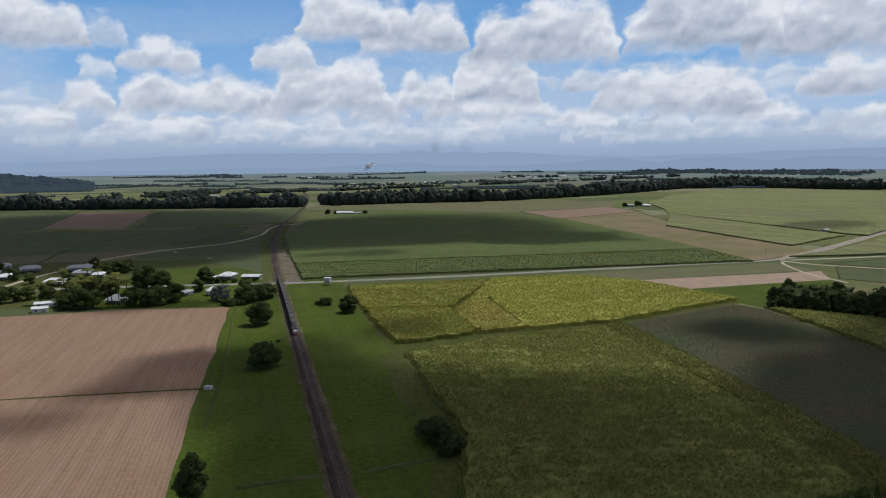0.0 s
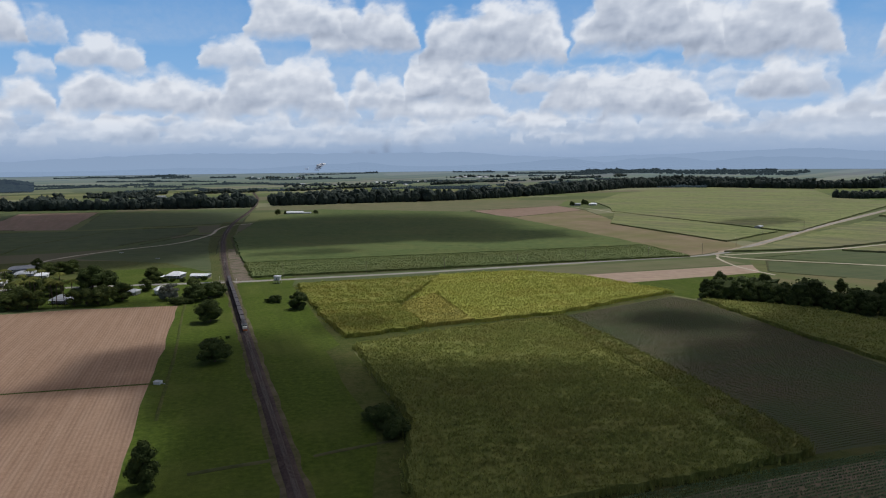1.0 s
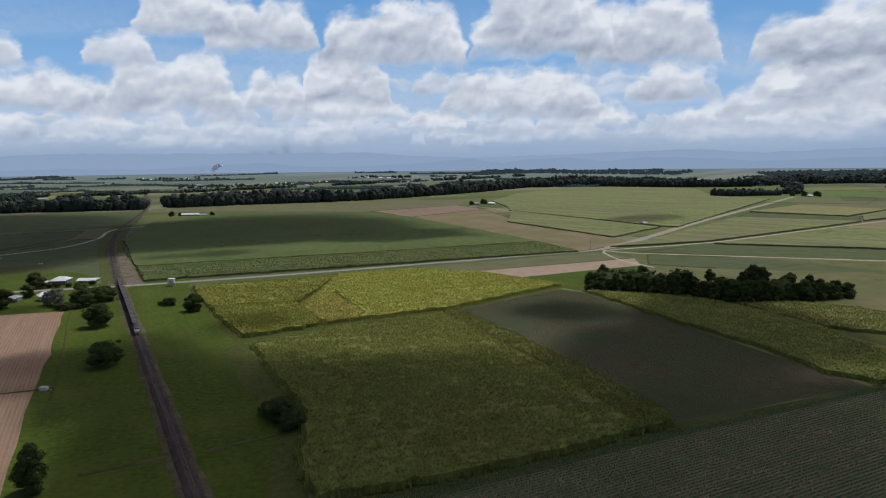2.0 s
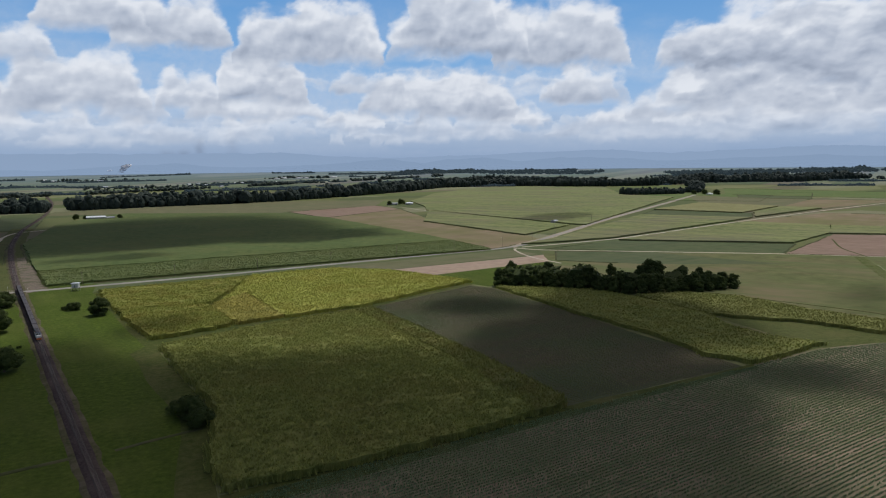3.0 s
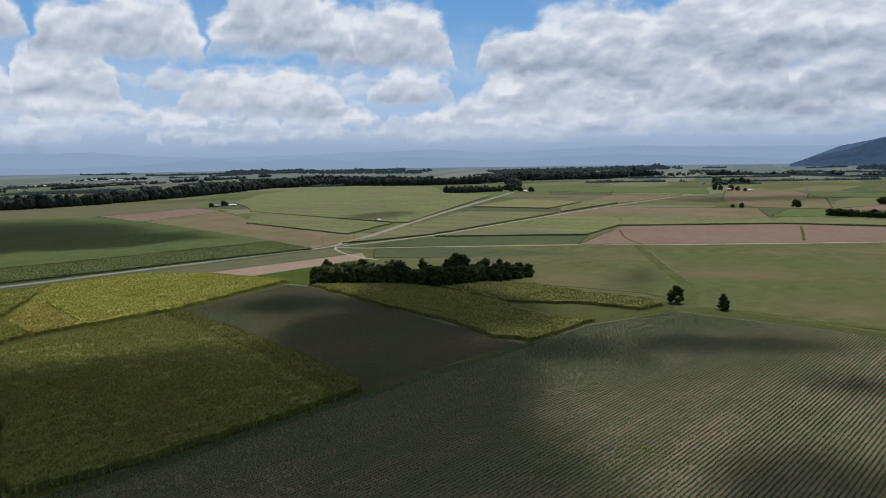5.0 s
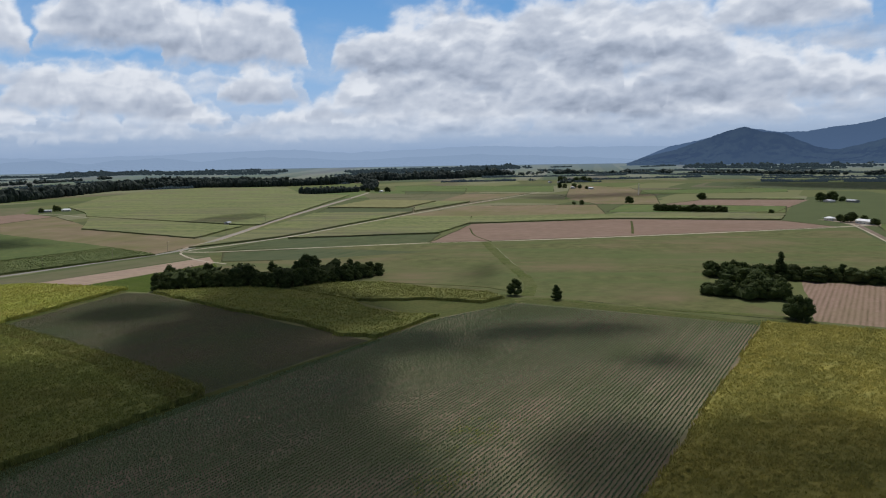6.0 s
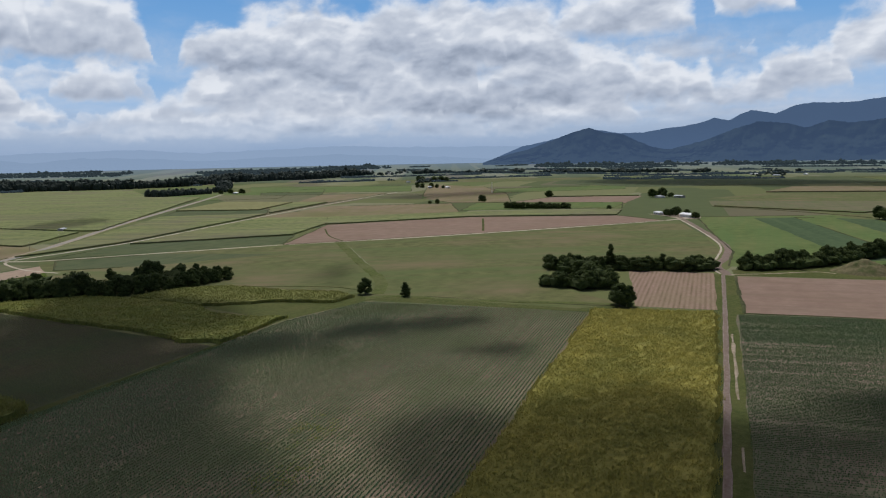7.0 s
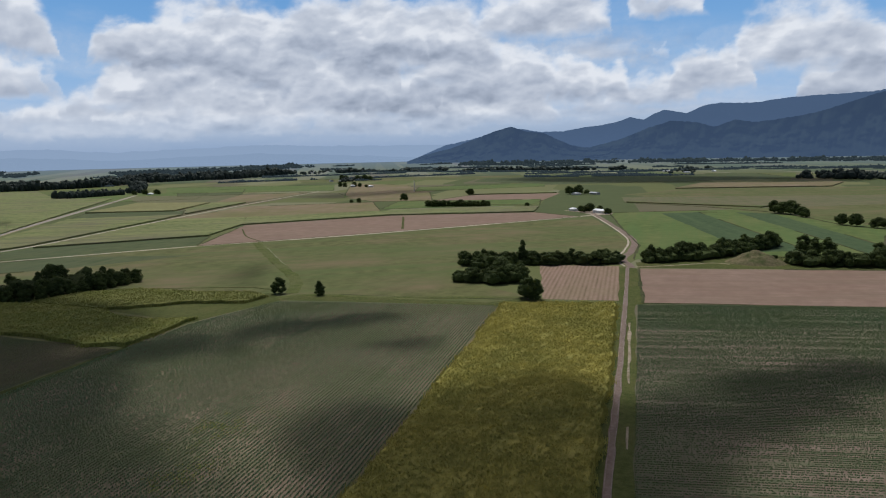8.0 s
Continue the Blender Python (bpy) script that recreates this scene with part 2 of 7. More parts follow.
WEEDS = material("weedy_margin", (0.035, 0.045, 0.018), (0.075, 0.082, 0.034), 0.2, 0.95, 8.0, (0.12, 0.11, 0.06), 0.02, 0.7)
APRON = material("rocky_bank", (0.105, 0.085, 0.062), (0.225, 0.182, 0.145), 0.5, 0.95, 9.0, (0.075, 0.085, 0.035), 0.09, 0.8, 0.4, 0.8)
VERGE = material("railway_verge", (0.052, 0.056, 0.022), (0.110, 0.098, 0.052), 0.5, 0.95, 9.0, (0.15, 0.125, 0.09), 0.10, 0.6, 0.3, 1.0)
BORDERED = (CROP_LUSH, CROP_DARK, BROWN_FIELD, SOIL_PINK)


# ---------------------------------------------------------------- mesh tools
def hash_grid(ix, iy, seed):
    h = (ix.astype(np.int64) * 374761393 + iy.astype(np.int64) * 668265263 + seed * 1274126177) & 0x7FFFFFFF
    h = ((h ^ (h >> 13)) * 1274126177) & 0x7FFFFFFF
    return ((h ^ (h >> 16)) & 0xFFFF) / 65535.0


def value_noise(x, y, seed):
    ix, iy = np.floor(x), np.floor(y)
    fx, fy = x - ix, y - iy
    fx, fy = fx * fx * fx * (fx * (fx * 6 - 15) + 10), fy * fy * fy * (fy * (fy * 6 - 15) + 10)
    a, b = hash_grid(ix, iy, seed), hash_grid(ix + 1, iy, seed)
    c, d = hash_grid(ix, iy + 1, seed), hash_grid(ix + 1, iy + 1, seed)
    return (a + (b - a) * fx) * (1 - fy) + (c + (d - c) * fx) * fy


def fbm(x, y, seed, octaves=5, billow=False):
    total, amp, norm = 0.0, 1.0, 0.0
    for k in range(octaves):
        v = value_noise(x * 2 ** k + 17.3 * k, y * 2 ** k - 9.1 * k, seed + k)
        total = total + amp * ((1 - np.abs(2 * v - 1)) if billow else v)
        norm += amp
        amp *= 0.52
    return total / norm


def relief(x, y):
    """Height of the plain: level, then a slow rise to the far edge."""
    return 66.0 * (np.maximum(np.hypot(x, y) - 2600.0, 0.0) / 2200.0) ** 1.4


def mesh_of(name, verts, faces, mat, smooth=False):
    """A mesh from arrays of vertices and of triangles or quads."""
    v, f = np.asarray(verts, np.float32), np.asarray(faces, np.int32)
    me = bpy.data.meshes.new(name)
    me.vertices.add(len(v))
    me.vertices.foreach_set("co", v.ravel())
    me.loops.add(f.size)
    me.loops.foreach_set("vertex_index", f.ravel())
    me.polygons.add(len(f))
    me.polygons.foreach_set("loop_start", np.arange(0, f.size, f.shape[1], dtype=np.int32))
    me.polygons.foreach_set("use_smooth", np.full(len(f), smooth))
    me.update(calc_edges=True)
    me.validate()
    me.materials.append(mat)
    return me


def from_bm(name, bm, mat, smooth=False):
    bmesh.ops.recalc_face_normals(bm, faces=bm.faces[:])
    me = bpy.data.meshes.new(name)
    for f in bm.faces:
        f.smooth = smooth
    bm.to_mesh(me)
    bm.free()
    me.materials.append(mat)
    return me


def part(name, data, mat, parent, label=""):
    """One mesh under a thing or under a part; data is a bmesh or a ready mesh."""
    me = from_bm(name, data, mat) if isinstance(data, bmesh.types.BMesh) else data
    ob = new(name, me)
    ob.parent = parent
    return tagged(ob, label)


def thing(name, m, label, category, group=""):
    ob = new(name)
    ob.matrix_world = m
    return tagged(ob, label, category, group)


def box(bm, x0, y0, z0, x1, y1, z1, bevel=0.0):
    m = Matrix.LocRotScale(((x0 + x1) / 2, (y0 + y1) / 2, (z0 + z1) / 2), None, (x1 - x0, y1 - y0, z1 - z0))
    made = bmesh.ops.create_cube(bm, size=1.0, matrix=m)["verts"]
    if bevel:
        edges = list({e for v in made for e in v.link_edges})
        bmesh.ops.bevel(bm, geom=edges, offset=bevel, segments=1, affect="EDGES")
    return bm


def one_box(*a, **k):
    return box(bmesh.new(), *a, **k)


def tube(bm, a, b, ra, rb, sides=8):
    a, b = Vector(a), Vector(b)
    m = Matrix.Translation((a + b) / 2) @ (b - a).to_track_quat("Z", "Y").to_matrix().to_4x4()
    bmesh.ops.create_cone(bm, cap_ends=True, segments=sides, radius1=ra, radius2=rb, depth=(b - a).length, matrix=m)
    return bm


def inside(poly, pts):
    """Which of the points lie in the polygon."""
    p = np.asarray(poly, float)
    x, y = pts[:, 0], pts[:, 1]
    odd = np.zeros(len(pts), bool)
    for (xa, ya), (xb, yb) in zip(p, np.roll(p, -1, 0)):
        cross = (ya > y) != (yb > y)
        with np.errstate(divide="ignore", invalid="ignore"):
            odd ^= cross & (x < (xb - xa) * (y - ya) / (yb - ya) + xa)
    return odd


def glide(points, step):
    """A smooth line through the points, in steps of about so many metres."""
    p = [Vector(q) for q in points]
    p = [2 * p[0] - p[1]] + p + [2 * p[-1] - p[-2]]
    out = []
    for i in range(1, len(p) - 2):
        count = max(2, int((p[i + 1] - p[i]).length / step))
        for k in range(count):
            t = k / count
            out.append(0.5 * (2 * p[i] + (p[i + 1] - p[i - 1]) * t + (2 * p[i - 1] - 5 * p[i] + 4 * p[i + 1] - p[i + 2]) * t * t
                              + (3 * p[i] - p[i - 1] - 3 * p[i + 1] + p[i + 2]) * t ** 3))
    return np.array([tuple(v) for v in out + [p[-2]]])


def across(line):
    d = np.gradient(line, axis=0)
    d /= np.linalg.norm(d, axis=1)[:, None]
    return np.stack([d[:, 1], -d[:, 0]], 1)


LIFT = [0.02]


def ribbon(name, points, width, mat, label, step=6.0, crown=0.12, wobble=0.0, kind="structure", base=None):
    """A road or track: a strip with a crowned section that runs along the points."""
    line = glide(points, step)
    side = across(line)
    LIFT[0] += 0.0015
    low = base + LIFT[0] * 0.2 if base is not None else 0.03 + LIFT[0]
    verts, faces = [], []
    cuts = ((-0.5, -0.35), (-0.44, 0.0), (-0.2, 0.7), (0.0, 1.0), (0.2, 0.7), (0.44, 0.0), (0.5, -0.35))
    for u, h in cuts:
        off = side * (u * width) + (side * (wobble * 2.2 * (value_noise(np.arange(len(line)) * step / 9.0, np.full(len(line), u * 9.0), 7) - 0.5))[:, None] if abs(u) > 0.4 and wobble else 0)
        q = line + off
        foot = 0.0 if abs(u) == 0.5 else low + crown * h
        verts.append(np.column_stack([q, relief(q[:, 0], q[:, 1]) + foot]))
    n = len(line)
    for k in range(len(cuts) - 1):
        i = np.arange(n - 1)
        faces.append(np.column_stack([k * n + i, k * n + i + 1, (k + 1) * n + i + 1, (k + 1) * n + i]))
    ob = new(name, mesh_of(name, np.concatenate(verts), np.concatenate(faces), mat, True))
    return tagged(ob, label, name.replace("_", " "), kind=kind)


def field(name, poly, mat, label, cell=18.0):
    """A field that lies flat: a sheet with a slightly uneven border on the ground."""
    LIFT[0] += 0.0015
    rng = np.random.default_rng(len(label) + len(poly))
    ring = []
    for a, b in zip(poly, poly[1:] + poly[:1]):
        a, b = np.array(a, float), np.array(b, float)
        count = max(1, int(np.linalg.norm(b - a) / cell))
        for k in range(count):
            q = a + (b - a) * k / count
            ring.append(q + (rng.normal(0, 0.5, 2) if k else 0))
    pts = [Vector((x, y, 0)) for x, y in ring]
    tris = geometry.tessellate_polygon([pts])
    verts = [(p.x, p.y, float(relief(p.x, p.y)) + LIFT[0]) for p in pts]
    me = mesh_of(name, verts, tris, mat)
    if me.polygons[0].normal.z < 0:
        me.flip_normals()
    ob = tagged(new(name, me), label, "field", kind="structure")
    if mat in BORDERED:
        margin(ring, rng)
    return ob


def margin(ring, rng):
    """A narrow weedy drain along two sides or so of a field, broken here and there."""
    verts, faces = [], []
    for a, b in zip(ring, ring[1:] + ring[:1]):
        d = b - a
        size = float(np.linalg.norm(d))
        if size < 4 or value_noise(np.array([a[0] / 160.0]), np.array([a[1] / 160.0]), 17)[0] < 0.42:
            continue
        s = np.array([-d[1], d[0]]) / size
        w = rng.uniform(0.8, 1.7)
        for p, o in ((a, -w), (b, -w), (b, 0.0), (a, 0.0), (b, w), (a, w)):
            q = p + s * o
            verts.append((q[0], q[1], float(relief(q[0], q[1])) + LIFT[0] + (0.5 if o == 0.0 else 0.02)))
        i = len(verts) - 6
        faces += [(i, i + 1, i + 2, i + 3), (i + 3, i + 2, i + 4, i + 5)]
    if faces:
        tagged(new("field_margin", mesh_of("field_margin", verts, faces, WEEDS)), "dark weedy margin along a field", "field margin", kind="structure")


def tufts(pts, z0, z1, blades, width, lean, rng, spread=0.25):
    """Blades of leaf that rise from points and lean out: vertices and triangles."""
    n = len(pts) * blades
    base = np.repeat(pts, blades, 0) + rng.normal(0, spread, (n, 2))
    a = rng.uniform(0, math.tau, n)
    d = np.stack([np.cos(a), np.sin(a)], 1)
    s = np.stack([-d[:, 1], d[:, 0]], 1) * (width * rng.uniform(0.6, 1.3, n))[:, None]
    top = z0 + (z1 - z0) * rng.uniform(0.55, 1.25, n)
    out = (lean * rng.uniform(0.3, 1.3, n))[:, None] * d
    verts = np.empty((n, 3, 3))
    verts[:, 0, :2], verts[:, 1, :2], verts[:, 2, :2] = base - s, base + s, base + out
    verts[:, 0, 2] = verts[:, 1, 2] = z0
    verts[:, 2, 2] = top
    return verts.reshape(-1, 3), np.arange(n * 3).reshape(-1, 3)


def lattice(poly, step, rng, turn=0.0, along=None, jitter=0.35):
    """Points in a polygon: step apart, or in rows step apart with plants along them at the given distance."""
    p = np.asarray(poly, float)
    c, s = math.cos(radians(turn)), math.sin(radians(turn))
    spin = np.array([[c, s], [-s, c]])
    q = p @ spin.T
    u = np.arange(q[:, 0].min(), q[:, 0].max(), along or step)
    v = np.arange(q[:, 1].min(), q[:, 1].max(), step)
    g = np.stack(np.meshgrid(u, v), -1).reshape(-1, 2)
    g = g + rng.normal(0, 1, g.shape) * (np.array([along * 0.35, 0.10]) if along else step * jitter)
    g = g @ spin
    return g[inside(poly, g)]


def standing_cane(poly, height, mat, label, step=1.3, blades=6, width=0.16, seed=1, ragged=1.5, leaves=True):
    """Tall cane: a solid stand with a ragged skirt and, near by, a canopy of arching leaves."""
    rng = np.random.default_rng(seed)
    ring = []
    gap = 2.5 if leaves else 7.0
    for a, b in zip(poly, poly[1:] + poly[:1]):
        a, b = np.array(a, float), np.array(b, float)
        count = max(1, int(np.linalg.norm(b - a) / gap))
        for k in range(count):
            ring.append(a + (b - a) * k / count + rng.normal(0, 0.3, 2))
    ring = np.array(ring)
    sway = np.column_stack([value_noise(ring[:, 0] / 7.0 + o, ring[:, 1] / 7.0, seed + 60) - 0.5 for o in (0.0, 31.7)])
    ring = ring + 2.0 * ragged * sway
    n = len(ring)
    low = np.column_stack([ring, np.zeros(n)])
    high = np.column_stack([ring + rng.normal(0, 0.2, ring.shape), height * (0.78 if leaves else 1.0) + rng.normal(0, 0.12, n)])
    i = np.arange(n)
    j = (i + 1) % n
    sides = np.concatenate([np.column_stack([i, j, j + n]), np.column_stack([i, j + n, i + n])])
    top = np.array(geometry.tessellate_polygon([[Vector((x, y, 0)) for x, y in ring]])) + n
    vs, fs = [np.concatenate([low, high])], [np.concatenate([sides, top])]
    count = 2 * n
    if leaves:
        pts = lattice(poly, step, rng)
        times = max(1, int(2.2 / step))
        edge = np.repeat(ring, times * 12, 0) + rng.normal(0, 0.95, (n * times * 12, 2))
        for q, z0, z1, b, w, lean in ((pts, height * 0.74, height * 1.05, blades, width * 1.2, 0.95), (edge, height * 0.08, height * 0.92, 3, width * 1.1, 0.8)):
            v, f = tufts(q, z0, z1, b, w, lean, rng)
            clump = value_noise(q[:, 0] / 1.5, q[:, 1] / 1.5, seed) + 0.25 * value_noise(q[:, 0] / 6.0, q[:, 1] / 6.0, seed + 3)
            swell = 0.78 + 0.34 * clump + 0.05 * np.sin(q[:, 0] * 0.21 + 1.3 * np.sin(q[:, 1] * 0.13)) * np.sin(q[:, 1] * 0.17 + q[:, 0] * 0.06)
            v[:, 2] *= np.repeat(swell * rng.uniform(0.88, 1.12, len(q)), b * 3)
            vs.append(v)
            fs.append(f + count)
            count += len(v)
    v = np.concatenate(vs)
    v[:, 2] += relief(v[:, 0], v[:, 1])
    ob = new("sugarcane_stand", mesh_of("sugarcane_stand", v, np.concatenate(fs), mat))
    return tagged(ob, label, "sugarcane", kind="stuff")


def young_rows(poly, mat, label, turn, spacing, along, height, blades, width, seed, gaps=0.35, uneven=0.25):
    """Young cane in straight rows, with gaps where plants failed."""
    rng = np.random.default_rng(seed)
    pts = lattice(poly, spacing, rng, turn, along)
    lump = np.sin(pts[:, 0] * 0.045 + 2 * np.sin(pts[:, 1] * 0.031)) * np.sin(pts[:, 1] * 0.052 + 1.5 * np.sin(pts[:, 0] * 0.027))
    c, s = math.cos(radians(turn)), math.sin(radians(turn))
    run, row = pts[:, 0] * c + pts[:, 1] * s, np.round((pts[:, 1] * c - pts[:, 0] * s) / spacing)
    fare = value_noise(run / 55.0, row * 0.61, seed + 40)
    pts = pts[rng.random(len(pts)) > gaps * (0.55 + 0.9 * np.clip(lump, 0, 1)) + uneven * np.clip(fare - 0.45, 0, 1) * 2.0]
    v, f = tufts(pts, 0.0, height, blades, width, height * 0.48, rng, 0.12)
    v[:, 2] += 0.05
    ob = new("young_cane_rows", mesh_of("young_cane_rows", v, f, mat))
    return tagged(ob, label, "young sugarcane", kind="stuff")


# ---------------------------------------------------------------- sky and distance
CENTRE = (10.0, -55.0)
EYE = 98.0


CLOUDS = []


def cumulus(azimuth, base, width, height, dense=1.0):
    """A cumulus in the far sky: bearing and height of its base, width and height, in degrees."""
    CLOUDS.append((azimuth, base, width, height, dense))


cumulus(-30.6, 8.4, 8.5, 4.5, 1)
cumulus(-25.5, 8.5, 3.2, 2.6, 0.6)
cumulus(-26.2, 6.2, 2.5, 1.6, 0.7)
cumulus(-21.9, 7.0, 6.0, 2.3, 0.9)
cumulus(-26.9, 3.9, 3.7, 2.5, 0.95)
cumulus(-31.9, 4.4, 5.9, 1.5, 0.6)
cumulus(-31.1, 2.6, 7.8, 2.3, 0.8)
cumulus(-19.7, 4.1, 10.4, 3.3, 1)
cumulus(-14.0, 3.8, 6.9, 3.0, 1)
cumulus(-20.7, 1.9, 4.5, 2.6, 0.95)
cumulus(-24.9, 2.1, 3.7, 1.6, 0.7)
cumulus(-15.2, 2.3, 5.6, 1.8, 0.7)
cumulus(-10.8, 2.4, 4.8, 1.8, 0.8)
cumulus(-12.9, 7.4, 4.9, 2.6, 0.9)
cumulus(-9.3, 4.1, 9.5, 4.7, 1)
cumulus(-8.1, 9.6, 7.7, 4.1, 1)
cumulus(-2.8, 8.7, 8.3, 4.3, 1)
cumulus(-1.9, 4.1, 4.8, 3.8, 0.9)
cumulus(3.5, 4.9, 6.7, 4.5, 1)
cumulus(3.1, 3.6, 10.8, 2.1, 0.9)
cumulus(7.3, 7.9, 11.6, 4.9, 1)
cumulus(11.6, 5.5, 6.3, 2.6, 0.8)
cumulus(17.2, 4.0, 12.6, 4.0, 1)
cumulus(19.4, 3.5, 7.6, 2.9, 0.9)
cumulus(18.9, 8.4, 11.3, 4.8, 1)
cumulus(26.8, 7.5, 10.6, 5.6, 1)
cumulus(9.8, 2.6, 5.0, 1.6, 0.75)
cumulus(-5.7, 3.3, 4.7, 2.3, 0.75)
cumulus(15.9, 2.2, 4.9, 1.9, 0.7)
cumulus(20.7, 2.4, 4.5, 2.0, 0.7)
cumulus(29.5, 4.7, 5.4, 2.6, 0.6)
cumulus(-5.5, 1.9, 7.7, 1.8, 0.6)
cumulus(-0.7, 1.7, 7.3, 1.9, 0.6)
cumulus(4.5, 2.1, 5.9, 1.8, 0.65)
cumulus(-28.4, 1.6, 4.3, 1.1, 0.5)
cumulus(-17.5, 1.6, 5.8, 1.4, 0.5)
cumulus(-9.8, 1.4, 5.3, 1.3, 0.5)
cumulus(15.8, 1.6, 8.0, 1.3, 0.5)
cumulus(25.1, 1.7, 6.7, 1.4, 0.5)
cumulus(29.3, 1.9, 6.1, 2.0, 0.55)
cumulus(28.8, 4.8, 5.0, 2.7, 0.75)
cumulus(39.4, 4.0, 10.0, 3.6, 0.85)
cumulus(18.3, 9.9, 7.1, 4.9, 1)
cumulus(39.2, 7.1, 9.3, 3.2, 0.9)
cumulus(45.2, 6.8, 10.4, 5.0, 1)
cumulus(49.1, 3.4, 9.5, 4.4, 0.9)
cumulus(31.1, 2.4, 9.7, 1.8, 0.5)
cumulus(40.2, 2.3, 10.1, 2.4, 0.6)
cumulus(36.1, 1.6, 10.6, 1.3, 0.45)
cumulus(24.5, 5.9, 5.4, 1.3, 0.35)
cumulus(38.0, 7.2, 8.1, 3.2, 0.95)
cumulus(43.5, 7.3, 12.3, 5.4, 1)
cumulus(52.8, 7.4, 13.2, 5.6, 1)
cumulus(39.3, 4.8, 7.7, 3.0, 0.95)
cumulus(46.1, 5.9, 10.3, 3.2, 1)
cumulus(36.2, 3.6, 7.7, 2.6, 0.8)
cumulus(44.2, 3.4, 9.3, 2.8, 0.9)
cumulus(53.4, 3.6, 10.7, 3.8, 1)
cumulus(32.3, 2.6, 6.3, 2.2, 0.6)
cumulus(40.9, 2.3, 10.8, 2.0, 0.65)
cumulus(51.6, 2.1, 10.6, 2.1, 0.6)
cumulus(63.6, 5.1, 11.4, 4.6, 1)
cumulus(63.1, 2.4, 12.6, 3.2, 0.9)
cumulus(27.6, 4.6, 4.9, 2.4, 0.95)
cumulus(37.2, 4.4, 6.0, 3.2, 0.95)
cumulus(42.9, 3.6, 6.6, 2.8, 0.9)
cumulus(40.3, 6.7, 7.2, 3.9, 1)
cumulus(46.5, 5.3, 7.5, 4.3, 1)
cumulus(53.1, 5.3, 8.4, 3.8, 1)
cumulus(58.3, 6.5, 13.4, 6.8, 1)
cumulus(57.7, 2.9, 9.0, 3.9, 1)
cumulus(68.4, 8.8, 10.7, 5.3, 1)
cumulus(66.4, 3.9, 12.4, 4.5, 1)
cumulus(72.0, 3.8, 6.5, 3.6, 0.95)
cumulus(65.6, 2.5, 8.5, 2.6, 0.9)
cumulus(76.5, 3.2, 6.9, 2.9, 0.9)
cumulus(80.8, 4.2, 6.0, 3.8, 0.95)
cumulus(77.1, 6.6, 1.6, 1.5, 0.6)
cumulus(77.4, 9.9, 5.4, 2.4, 0.9)
cumulus(87.4, 5.5, 9.9, 5.3, 1)
cumulus(90.2, 3.2, 7.0, 3.1, 1)
cumulus(48.0, 2.7, 10.4, 2.7, 0.75)
cumulus(35.5, 2.4, 8.7, 2.5, 0.6)
cumulus(44.1, 2.0, 10.9, 1.7, 0.55)
cumulus(55.0, 1.5, 10.8, 2.5, 0.6)
cumulus(95.0, 4.6, 11.9, 4.9, 0.9)


